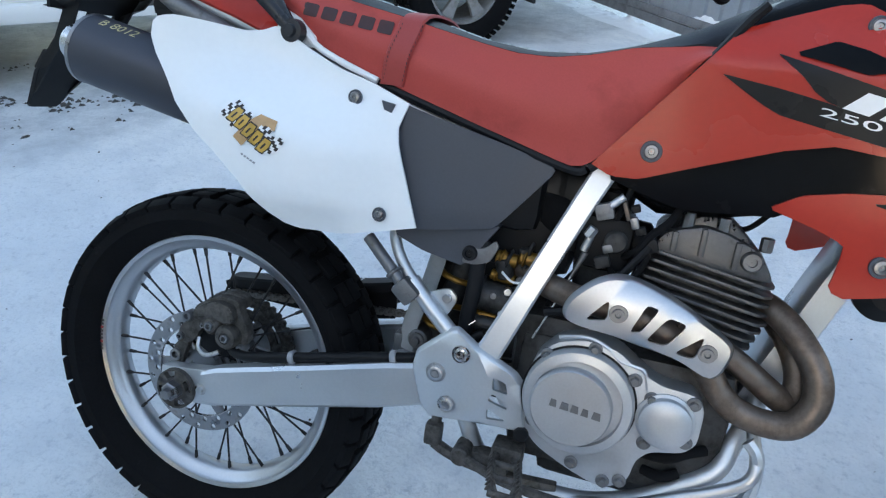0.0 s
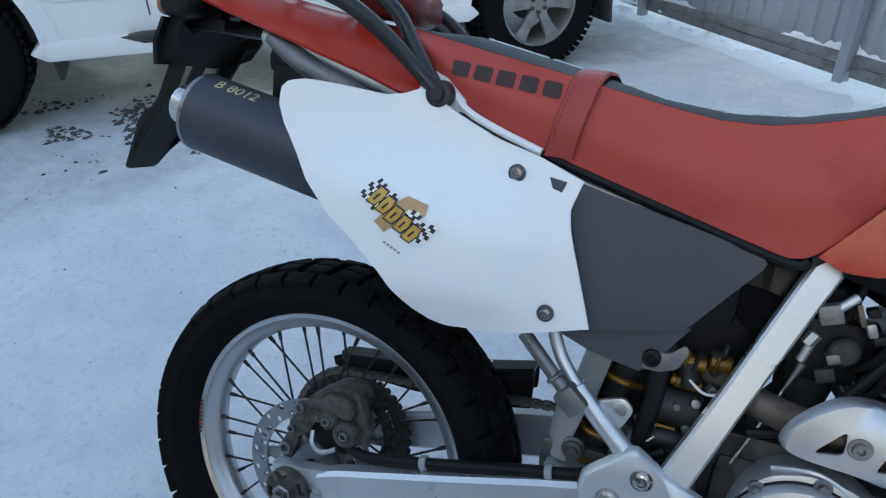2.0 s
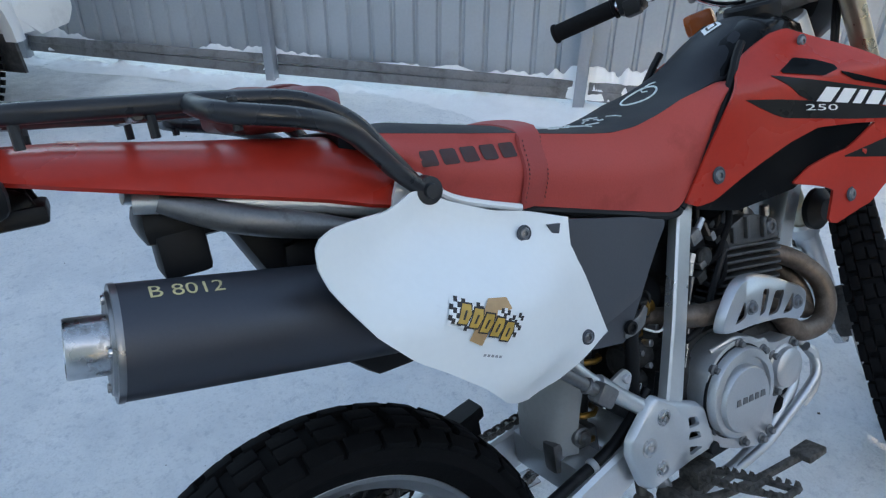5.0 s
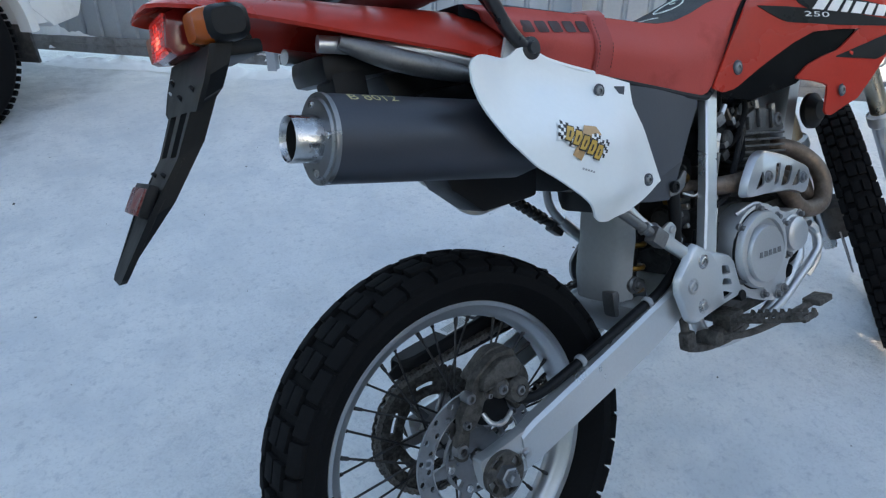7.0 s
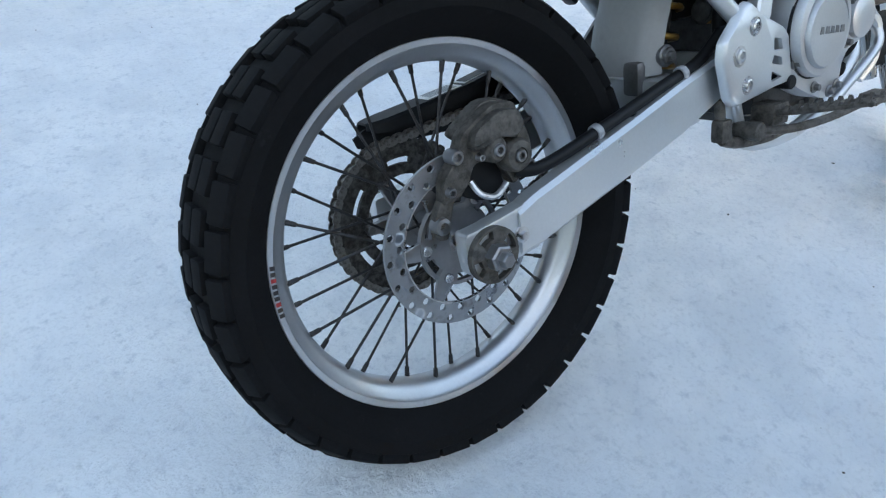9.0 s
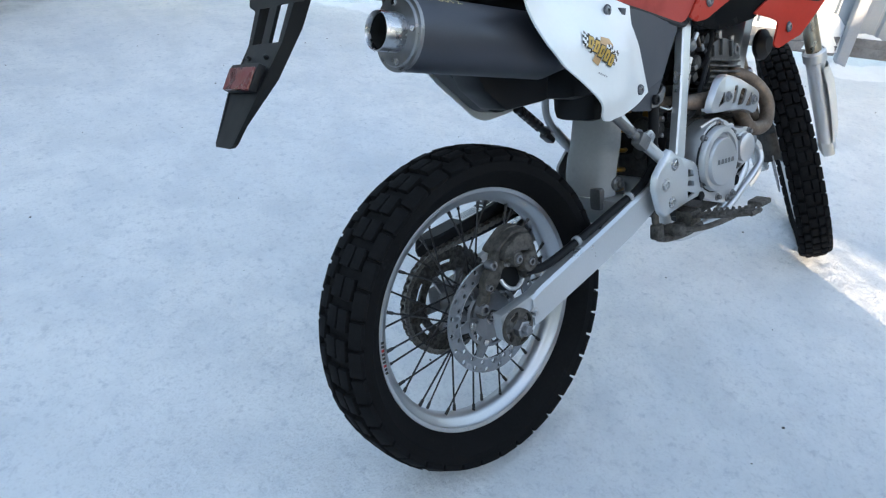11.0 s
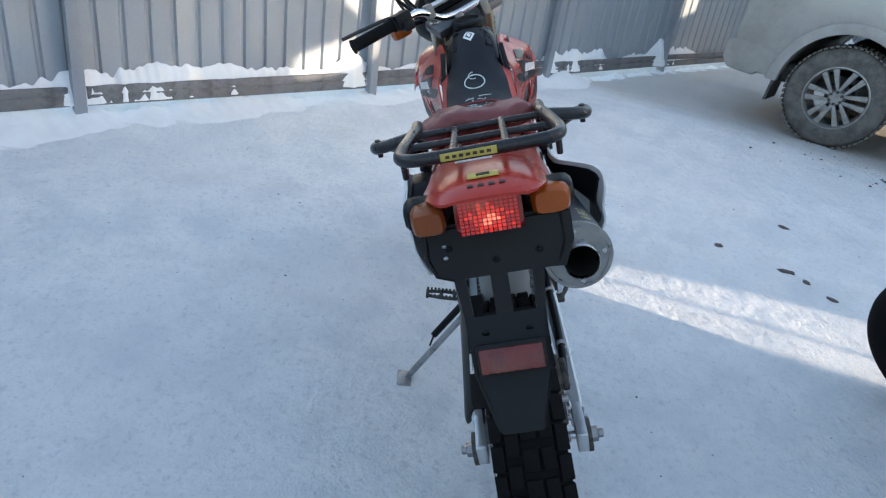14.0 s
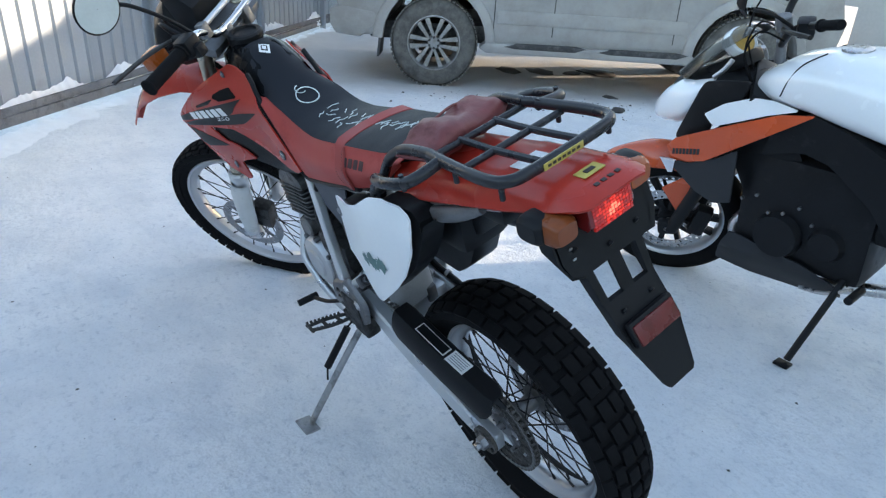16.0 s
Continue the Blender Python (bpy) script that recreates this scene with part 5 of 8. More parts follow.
for k in range(8):
    a, b = 0.092 - 0.0025 * abs(k - 3), 0.086 - 0.001 * (k % 3)
    outline = rounded([(-a, -b), (-0.02, -b * 0.97), (a * 0.8, -b), (a, -b * 0.75), (a, b * 0.75), (a * 0.8, b), (-0.02, b * 0.97), (-a, b)], 0.16, 2)
    part("cooling_fin", prism(B(), outline, -0.0021, 0.0021, 0.0008, Matrix.Translation((0.770 + 0.00195 * k, 0, 0.598 + 0.01235 * k)) @ flat_way), head_grey, barrel)
bm = prism(B(), rounded([(0.706, 0.690), (0.709, 0.712), (0.716, 0.722), (0.735, 0.730), (0.762, 0.738), (0.790, 0.734), (0.822, 0.722), (0.836, 0.716), (0.852, 0.692), (0.858, 0.678)], 0.2, 2), -0.079, 0.079, 0.005)
head = part("cylinder_head", bm, head_grey, engine)
part("valve_cover", prism(B(), rounded([(0.728, 0.705), (0.738, 0.738), (0.764, 0.752), (0.800, 0.747), (0.822, 0.728), (0.826, 0.700)], 0.25, 3), -0.058, 0.058, 0.008), head_grey, head)
for (xa, za), (xb, zb) in (((0.764, 0.736), (0.763, 0.699)), ((0.808, 0.726), (0.805, 0.690)), ((0.730, 0.726), (0.727, 0.700))):
    part("head_rib", box(B(), ((xa + xb) / 2, -0.080, (za + zb) / 2), (0.0075, 0.012, za - zb), 0.002), head_grey, head)
bm = lathe(B(), [(0.0005, 0.002), (0.006, 0.002), (0.0065, 0.006), (0.011, 0.006), (0.0135, 0.003), (0.014, -0.004)], (0.826, -0.080, 0.704), (0, -1, 0), 20)
part("cam_plug", bm, cast_alu, head)
for x in (0.742, 0.786, 0.842):
    part("head_bolt", rod(B(), (x, -0.060, 0.716), (x, -0.060, 0.752 if x < 0.8 else 0.735), 0.0085, seg=8), dark_steel, head)
# carburettor and inlet
bm = rod(B(), (0.70, -0.01, 0.685), (0.54, -0.01, 0.70), 0.034, seg=18)
box(bm, (0.640, -0.025, 0.690), (0.075, 0.095, 0.075), 0.012)
rod(bm, (0.64, -0.03, 0.70), (0.645, -0.035, 0.765), 0.026, seg=14)
carb = part("carburettor", bm, black_plastic, engine, "grimy dark carburettor")
part("float_bowl", rod(B(), (0.635, -0.03, 0.655), (0.632, -0.03, 0.605), 0.034, 0.027, seg=20), engine_grey, carb)
part("inlet_boot", tube(B(), [(0.60, -0.02, 0.70), (0.57, -0.02, 0.715), (0.53, -0.01, 0.735)], 0.040, 16), rubber, carb)
part("choke_block", box(B(), (0.634, -0.082, 0.736), (0.024, 0.016, 0.022), 0.003, Matrix.Rotation(-0.35, 4, "Y")), cast_alu, carb)
part("cable_stop", rod(B(), (0.640, -0.085, 0.744), (0.656, -0.083, 0.760), 0.0055, seg=10), alu, carb)
part("hex_nut", rod(B(), (0.618, -0.085, 0.698), (0.625, -0.085, 0.712), 0.0075, seg=6), alu, carb)
part("cable_ferrule", rod(B(), (0.616, -0.085, 0.678), (0.622, -0.085, 0.700), 0.0055, seg=10), alu, carb)
part("cable_cone", rod(B(), (0.619, -0.087, 0.676), (0.606, -0.090, 0.640), 0.0048, 0.0020, seg=10), cast_alu, carb)
part("cable_inner", tube(B(), [(0.606, -0.090, 0.640), (0.590, -0.098, 0.595), (0.570, -0.104, 0.545)], 0.0014, 6), steel, carb)
part("diaphragm_cover", lathe(B(), [(0.016, 0.0), (0.016, 0.006), (0.013, 0.009), (0.0005, 0.010)], (0.656, -0.078, 0.697), (0, -1, 0), 20), engine_grey, carb)
for x, z, a, c, mat in ((0.643, 0.667, 0.020, 0.016, engine_grey), (0.647, 0.687, 0.014, 0.012, cast_alu), (0.662, 0.741, 0.006, 0.026, header_steel), (0.685, 0.718, 0.014, 0.010, black_plastic), (0.675, 0.727, 0.010, 0.016, dark_steel), (0.673, 0.746, 0.012, 0.010, black_plastic), (0.700, 0.700, 0.020, 0.018, black_plastic)):
    part("fitting", box(B(), (x, -0.080, z), (a, 0.016, c), 0.0025, Matrix.Rotation(-0.4, 4, "Y")), mat, carb)
part("fuel_hose", tube(B(), [(0.66, -0.06, 0.67), (0.684, -0.082, 0.690), (0.697, -0.085, 0.713), (0.720, -0.082, 0.740), (0.735, -0.07, 0.775)], 0.0055, 8), rubber, carb)
part("vent_hose", tube(B(), [(0.652, -0.07, 0.66), (0.668, -0.088, 0.645), (0.690, -0.09, 0.66), (0.700, -0.085, 0.690)], 0.0045, 8), rubber, carb)
for y, x in ((-0.07, 0.615), (0.07, 0.60), (-0.055, 0.69)):
    part("cable", tube(B(), [(x + 0.06, y * 0.6, 0.84), (x + 0.045, y, 0.76), (x + 0.02, y * 0.8, 0.68), (x - 0.03, y * 0.7, 0.60), (x - 0.05, y, 0.52)], 0.0045, 8), black_plastic, engine)
part("cable", tube(B(), [(0.70, -0.085, 0.70), (0.66, -0.09, 0.64), (0.62, -0.10, 0.60), (0.58, -0.10, 0.585)], 0.006, 8), black_plastic, engine)
bm = tube(B(), [(0.609, -0.120, 0.562), (0.645, -0.132, 0.574), (0.673, -0.132, 0.566), (0.690, -0.132, 0.553), (0.709, -0.132, 0.549), (0.724, -0.132, 0.545), (0.732, -0.132, 0.521)], 0.0036, 8)
part("oil_line", bm, alu, engine)
for pts in ([(0.742, -0.105, 0.418), (0.775, -0.118, 0.425), (0.800, -0.118, 0.440), (0.823, -0.105, 0.444)], [(0.751, -0.10, 0.391), (0.775, -0.112, 0.393), (0.796, -0.105, 0.401)]):
    part("breather_pipe", tube(B(), pts, 0.0075, 10), rubber, engine)

# exhaust
bm = tube(B(), [(0.85, -0.03, 0.645), (0.872, -0.055, 0.64), (0.8976, -0.08, 0.6222), (0.9263, -0.1, 0.5857), (0.9331, -0.11, 0.5466), (0.9145, -0.115, 0.5144), (0.8814, -0.115, 0.5072), (0.8447, -0.112, 0.5143), (0.8191, -0.111, 0.5336), (0.8031, -0.11, 0.5556), (0.7769, -0.11, 0.5799), (0.7003, -0.117, 0.6125), (0.61, -0.105, 0.618), (0.54, -0.05, 0.625), (0.46, -0.015, 0.67), (0.36, -0.02, 0.75), (0.26, -0.08, 0.782), (0.18, -0.112, 0.785)], 0.0178, 14)
exhaust = part("exhaust", bm, header_steel, bike, "brown heat-stained exhaust with a dark grey silencer")
bm = tube(B(), [(0.852, 0.03, 0.64), (0.87, 0.0, 0.63), (0.9015, -0.05, 0.597), (0.9164, -0.07, 0.5611), (0.9107, -0.083, 0.5304), (0.8913, -0.088, 0.5365), (0.8491, -0.093, 0.5639), (0.8084, -0.097, 0.5871), (0.7508, -0.104, 0.6096)], 0.0170, 14)
part("second_header", bm, header_steel, exhaust)
MA, MB = Vector((-0.172, -0.122, 0.853)), Vector((0.19, -0.112, 0.783))
mw = (MB - MA).normalized()
bm = lathe(B(), [(0.026, -0.002), (0.0455, -0.002), (0.047, 0.002), (0.0535, 0.002), (0.0535, (MB - MA).length * 0.8), (0.030, (MB - MA).length)], MA, mw, 48)
shell = part("silencer", bm, muffler_grey, exhaust, "dark grey round silencer")
bm = lathe(B(), [(0.027, -0.004), (0.046, -0.004), (0.048, -0.001), (0.0540, -0.001), (0.0545, 0.002), (0.0540, 0.005), (0.0535, 0.005)], MA, mw, 48)
part("end_cap", bm, dark_steel, shell, "grey steel end cap")
bm = lathe(B(), [(0.0275, 0.0), (0.0275, -0.036), (0.0265, -0.038), (0.0250, -0.036), (0.0240, 0.08)], MA, mw, 40)
pipe_end = part("tail_pipe", bm, steel, shell, "shiny steel tail pipe")
part("pipe_bore", lathe(B(), [(0.0236, -0.030), (0.0232, 0.085), (0.0005, 0.086)], MA, mw, 32), soot, pipe_end)
u = mw.orthogonal().normalized()
v = mw.cross(u)
for k in range(4):
    a = math.tau * k / 4 + 0.7
    p = MA + 0.040 * (math.cos(a) * u + math.sin(a) * v) - 0.003 * mw
    part("rivet", rod(B(), p, p - 0.004 * mw, 0.0045, seg=10), steel, shell)

# heat shield with four windows
def shield_y(x, z):
    return -0.147 + 3.0 * (z - 0.611 + 0.2 * (x - 0.701)) ** 2


edge = [(0.6121, 0.6078), (0.6213, 0.6291), (0.6497, 0.6545), (0.6843, 0.6616), (0.7361, 0.6464), (0.7747, 0.6292), (0.8123, 0.6078), (0.8143, 0.5855), (0.8, 0.5611), (0.7645, 0.5733), (0.7361, 0.5804), (0.6903, 0.5875), (0.6396, 0.5905), (0.6173, 0.5956)]
wins = [[(0.6396, 0.6038), (0.663, 0.6088), (0.6619, 0.6322)], [(0.6975, 0.6017), (0.7086, 0.6047), (0.7229, 0.6322), (0.7096, 0.6342)], [(0.7198, 0.5946), (0.7411, 0.5936), (0.7584, 0.62), (0.7381, 0.6241)], [(0.7554, 0.5854), (0.7767, 0.5834), (0.7828, 0.6108)]]
bm = pressed(B(), [tuple(p) for p in curve(edge, 4, True)], [rounded([((x - sum(a for a, _ in q) / len(q)) * 1.22 + sum(a for a, _ in q) / len(q), (z - sum(b for _, b in q) / len(q)) * 1.22 + sum(b for _, b in q) / len(q)) for x, z in q], 0.24, 3) for q in wins], shield_y, 0.004, 0.014)
shield = part("heat_shield", bm, alu, exhaust, "pressed aluminium heat shield with cut-outs", sharp=50)
for x, z in ((0.6772, 0.619), (0.791, 0.5926)):
    p = (x, shield_y(x, z) - 0.001, z)
    part("bolt", lathe(B(), [(0.0005, 0.002), (0.003, 0.002), (0.004, 0.005), (0.0075, 0.005), (0.008, 0.0005), (0.0115, 0.0005), (0.012, -0.001)], p, (0, -1, 0), 18), dark_steel, shield)

# ---- plastics ----
def panel_y(x, z):
    """Outer face of the side panel, bulging over the silencer."""
    out, low = sstep(0.42, 0.18, x), 0.79 - 0.03 * sstep(0.12, 0.28, x)
    t = sstep(low, low + 0.10, z) * sstep(-0.02, 0.15, x)
    y = 0.136 + 0.07 * out * (1 - t) - 0.012 * t
    y -= 0.030 * sstep(0.70, 0.65, z) * sstep(0.36, 0.24, x)
    return -y


top_line = [(0.003, 0.886), (0.004, 0.903), (0.012, 0.912), (0.030, 0.916), (0.058, 0.914), (0.107, 0.908), (0.128, 0.912), (0.150, 0.921), (0.196, 0.897), (0.249, 0.874), (0.300, 0.861), (0.357, 0.840)]
bot_line = [(0.003, 0.884), (0.009, 0.864), (0.021, 0.843), (0.046, 0.803), (0.080, 0.766), (0.113, 0.742), (0.154, 0.708), (0.190, 0.669), (0.207, 0.657), (0.228, 0.651), (0.285, 0.651), (0.391, 0.676)]
bm = sheet(B(), top_line, bot_line, panel_y, 0.004, 44, 16)
for v in bm.verts:  # the hollow front edge
    v.co.x -= lerp([(0.676, 0.0), (0.742, 0.009), (0.786, 0.0155), (0.808, 0.0155), (0.840, 0.0)], v.co.z) * sstep(0.27, 0.36, v.co.x)
side_panel = part("side_panel", bm, white_plastic, bike, "white plastic side panel with a racing sticker")


def left_y(x, z):
    return 0.122 + 0.044 * sstep(0.42, 0.18, x) - 0.014 * sstep(0.88, 0.95, z) - 0.006 * sstep(0.08, 0.02, x)


ltop = [(0.018, 0.905), (0.022, 0.930), (0.050, 0.945), (0.100, 0.942), (0.150, 0.928), (0.196, 0.897), (0.249, 0.874), (0.300, 0.861), (0.357, 0.840)]
lbot = [(0.018, 0.895), (0.026, 0.860), (0.066, 0.788), (0.113, 0.735), (0.160, 0.690), (0.200, 0.652), (0.228, 0.640), (0.285, 0.648), (0.391, 0.676)]
left_panel = part("side_panel", sheet(B(), ltop, lbot, left_y, 0.004, 36, 14, 1), white_plastic, bike, "white plastic side panel with a worn green sticker")


# black sheet added inside the left panel to make its inner side dark
part("dark_backing", sheet(B(), [(x - 0.012, z - 0.012) for x, z in ltop], [(x - 0.018, z + 0.022) for x, z in lbot], lambda x, z: left_y(x, z) - 0.016, 0.05, 30, 10, 1), black_plastic, left_panel)


# thin black sheet added inside the right panel for the same purpose
part("dark_backing", sheet(B(), [(x + 0.006, z - 0.008) for x, z in top_line[1:8]], [(x + 0.010, z + 0.010) for x, z in bot_line[:9]], lambda x, z: panel_y(x, z) + 0.006, 0.003, 36, 12), black_plastic, side_panel)


def screw(parent, x, y, z, r, s=-1, material=None):
    bm = lathe(B(), [(0.0005, 0.001), (r * 0.40, 0.001), (r * 0.45, 0.0035), (r * 0.85, 0.003), (r, 0.001), (r * 1.02, -0.002)], (x, y, z), (0, s, 0.0), 20)
    ob = part("screw", bm, material or dark_steel, parent)
    ring = lathe(B(), [(r * 1.02, 0.0012), (r * 1.38, 0.0012), (r * 1.45, -0.001)], (x, y, z), (0, s, 0), 20)
    part("screw_recess", ring, grey_plastic, ob)
    return ob


screw(side_panel, 0.281, panel_y(0.281, 0.839) - 0.004, 0.839, 0.0072)
screw(side_panel, 0.342, panel_y(0.342, 0.689) - 0.003, 0.689, 0.0070)
tri = [(0.319, 0.84), (0.339, 0.837), (0.331, 0.811)]
part("vent", prism(B(), tri, panel_y(0.335, 0.83) - 0.0015, panel_y(0.335, 0.83) + 0.003, 0.0006), grey_plastic, side_panel)
screw(left_panel, 0.36, left_y(0.36, 0.80) + 0.001, 0.80, 0.0085, 1)

# grey side cover between panel and spar
def cover_y(x, z):
    return -(0.124 - 0.028 * sstep(0.38, 0.56, x) - 0.02 * sstep(0.70, 0.62, z))


bm = sheet(B(), [(0.335, 0.80), (0.345, 0.840), (0.45, 0.815), (0.553, 0.788), (0.561, 0.780)], [(0.35, 0.74), (0.376, 0.668), (0.44, 0.679), (0.488, 0.687), (0.4945, 0.691), (0.558, 0.772)], cover_y, 0.004, 26, 10)
part("side_cover", bm, grey_plastic, bike, "dark grey textured side cover")
bm = sheet(B(), [(0.345, 0.668), (0.392, 0.672), (0.500, 0.692)], [(0.352, 0.652), (0.393, 0.637), (0.452, 0.627), (0.462, 0.634), (0.495, 0.684)], lambda x, z: -0.101, 0.02, 18, 6)
part("lower_cover", bm, grey_plastic, bike, "dark grey lower side cover")
air_box = part("air_box", box(B(), (0.40, 0, 0.76), (0.30, 0.15, 0.16), 0.03), black_plastic, bike, "black air box under the seat")
for name, at, size in (("shock_cover", (0.46, 0.005, 0.60), (0.14, 0.07, 0.16)), ("inlet_duct", (0.60, -0.005, 0.72), (0.12, 0.09, 0.12)), ("battery_tray", (0.14, 0.0, 0.84), (0.26, 0.12, 0.10)), ("air_duct", (0.43, 0.03, 0.665), (0.14, 0.12, 0.10)), ("inlet_boot", (0.52, 0.0, 0.70), (0.16, 0.10, 0.16)), ("splash_guard", (0.50, 0.02, 0.58), (0.12, 0.08, 0.12))):
    part(name, box(B(), at, size, 0.025), black_plastic, air_box)
bm = sheet(B(), [(0.40, 0.815), (0.57, 0.775)], [(0.44, 0.66), (0.55, 0.72)], lambda x, z: 0.088, 0.004, 12, 6, 1)
part("left_cover", bm, grey_plastic, bike, "grey plastic side cover")

# seat
SIDE_TOP = [(0.105, 0.992), (0.174, 0.979), (0.257, 0.964), (0.322, 0.953), (0.366, 0.944), (0.436, 0.931), (0.483, 0.924), (0.532, 0.924), (0.582, 0.933), (0.632, 0.947), (0.682, 0.954), (0.715, 0.959), (0.748, 0.959)]
SIDE_LOW = [(0.125, 0.965), (0.148, 0.945), (0.189, 0.905), (0.290, 0.868), (0.336, 0.855), (0.45, 0.823), (0.575, 0.789), (0.600, 0.793), (0.622, 0.815), (0.668, 0.868), (0.716, 0.930), (0.745, 0.958)]
HALF = [(0.10, 0.080), (0.18, 0.098), (0.33, 0.102), (0.45, 0.100), (0.55, 0.094), (0.65, 0.092), (0.75, 0.084), (0.85, 0.073)]


def seat_y(x, z):
    t = sstep(lerp(SIDE_LOW, x), lerp(SIDE_TOP, x), z)
    return -(lerp(HALF, x) + 0.008 * math.sin(t * math.pi) - 0.012 * t ** 3)


CROWN = [(0.1, 0.993), (0.18, 0.992), (0.33, 0.962), (0.42, 0.94), (0.5, 0.932), (0.57, 0.937), (0.63, 0.952), (0.7, 0.98), (0.76, 1.013), (0.82, 1.045), (0.86, 1.053)]
BLACK_EDGE = SIDE_TOP[:-2] + [(0.715, 0.962), (0.745, 0.964), (0.765, 0.985), (0.80, 1.012), (0.86, 1.040)]
bm = sheet(B(), SIDE_TOP, SIDE_LOW, seat_y, 0.006, 50, 12)
join(bm, mirrored(bm))
seat = part("seat", bm, red_vinyl, bike, "long red vinyl seat with a black top")
bm = B()
rings = []
for k in range(46):
    x = 0.098 + (0.86 - 0.098) * k / 45
    w = abs(seat_y(x, lerp(BLACK_EDGE, x))) - 0.0005 if x < 0.74 else lerp(HALF, x) - 0.010 - 0.012 * sstep(0.74, 0.86, x)
    e, c = lerp(BLACK_EDGE, x), lerp(CROWN, x)
    ring = []
    for j in range(15):
        t = j / 7 - 1
        ring.append((x, t * w, e + (c - e) * (1 - abs(t) ** 2.6) + 0.0005))
    ring += [(x, w * 0.9, e - 0.03), (x, -w * 0.9, e - 0.03)]
    rings.append(ring)
loft(bm, rings)
pad = part("seat_top", bm, black_vinyl, seat, "black vinyl seat top with chalk marks", sharp=60)
# strap over the seat
bm = B()
rings = []
for k in range(33):
    t = k / 16 - 1
    x = 0.338 - 0.018 * max(0, abs(t) - 0.5) / 0.5
    e, c = lerp(BLACK_EDGE, x), lerp(CROWN, x)
    low = lerp(SIDE_LOW, x) + 0.001
    s = 1 if t > 0 else -1
    if abs(t) > 0.55:
        f = (abs(t) - 0.55) / 0.45
        z = e + (low - e) * f
        y = s * (abs(seat_y(x, z)) + 0.002)
        n = Vector((0, s, 0.1)).normalized()
    else:
        f = abs(t) / 0.55
        w = abs(seat_y(x, e))
        y, z = s * w * f, e + (c - e) * (1 - f ** 2.6) + 0.002
        n = Vector((0, s * f * 0.6, 1)).normalized()
    p = Vector((x, y, z))
    rings.append([p + Vector((-0.018, 0, 0)), p + Vector((-0.016, 0, 0)) + n * 0.004, p + Vector((0.016, 0, 0)) + n * 0.004, p + Vector((0.018, 0, 0))])
loft(bm, rings)
part("seat_strap", bm, strap_red, seat, "stitched red vinyl strap")
bm = tube(B(), [(x, -abs(seat_y(x, z)) + 0.002, z - 0.004) for x, z in SIDE_LOW[3:8]], 0.006, 8)
tube(bm, [(x, abs(seat_y(x, z)) - 0.002, z - 0.004) for x, z in SIDE_LOW[3:8]], 0.006, 8)
part("seat_base", bm, black_plastic, seat)
for s in (-1, 1):
    line = [(0.604, 0.790), (0.628, 0.812), (0.668, 0.862), (0.710, 0.920), (0.742, 0.968), (0.758, 0.992), (0.775, 1.012)]
    part("seat_piping", tube(B(), [(x, s * (0.090 - 0.010 * sstep(0.93, 1.02, z)), z) for x, z in line], 0.0065, 8), black_plastic, seat)
# white trim under the seat's tail
bm = tube(B(), [(0.168, -0.098, 0.932), (0.20, -0.106, 0.902), (0.24, -0.108, 0.884), (0.30, -0.108, 0.864)], 0.005, 8)
part("trim", bm, white_plastic, side_panel)

# tank and shrouds
rings = []
for x, w, z0, z1 in ((0.62, 0.070, 0.78, 0.90), (0.70, 0.086, 0.742, 0.96), (0.78, 0.082, 0.750, 1.018), (0.84, 0.080, 0.765, 1.046), (0.90, 0.078, 0.80, 1.052), (0.96, 0.07, 0.82, 1.04), (1.00, 0.05, 0.84, 1.01)):
    rings.append([(x, w * a, z0 + (z1 - z0) * b) for a, b in ((-0.7, 0), (0.7, 0), (1, 0.15), (1, 0.75), (0.85, 0.93), (0.5, 1), (-0.5, 1), (-0.85, 0.93), (-1, 0.75), (-1, 0.15))])
tank = part("fuel_tank", loft(B(), rings), gloss_black, bike, "black fuel tank under red shrouds", sharp=50)
cap = part("tank_cap", lathe(B(), [(0.046, -0.01), (0.046, 0.016), (0.042, 0.021), (0.033, 0.022), (0.031, 0.016), (0.0005, 0.016)], (0.919, 0, 1.050), (-0.12, 0, 1), 28), black_plastic, tank, "round black filler cap")


def shroud_y(x, z):
    rows = [(0.60, 0.097), (0.68, 0.101), (0.742, 0.108), (0.785, 0.118), (0.844, 0.134), (0.945, 0.158), (1.137, 0.199)]
    y = sum(lerp(rows, x + 0.02 * k) for k in (-2, -1, 0, 1, 2)) / 5
    return -(y - 0.055 * sstep(0.935, 1.03, z) - 0.012 * sstep(0.80, 0.70, z))


STOP = [(0.752, 0.982), (0.80, 1.001), (0.848, 1.018), (0.876, 1.022), (0.905, 1.008), (0.968, 0.975), (1.02, 0.941), (1.102, 0.889), (1.132, 0.866)]
SLOW = [(0.606, 0.797), (0.632, 0.785), (0.668, 0.787), (0.744, 0.818), (0.822, 0.849), (0.871, 0.862), (0.945, 0.856), (1.05, 0.841), (1.113, 0.836), (1.134, 0.845)]
WTOP = [(0.824, 0.783), (0.851, 0.802), (0.893, 0.813), (0.929, 0.818), (0.965, 0.838), (0.985, 0.850), (1.05, 0.845), (1.113, 0.838)]
WLOW = [(0.826, 0.779), (0.872, 0.767), (0.904, 0.755), (0.910, 0.746), (0.906, 0.722), (0.902, 0.697), (0.920, 0.692), (0.957, 0.704), (0.993, 0.714), (1.02, 0.742), (1.05, 0.777), (1.088, 0.817), (1.113, 0.834)]
INTOP = [(0.632, 0.787), (0.668, 0.789), (0.744, 0.820), (0.822, 0.851), (0.871, 0.863), (0.940, 0.858), (0.985, 0.852)]
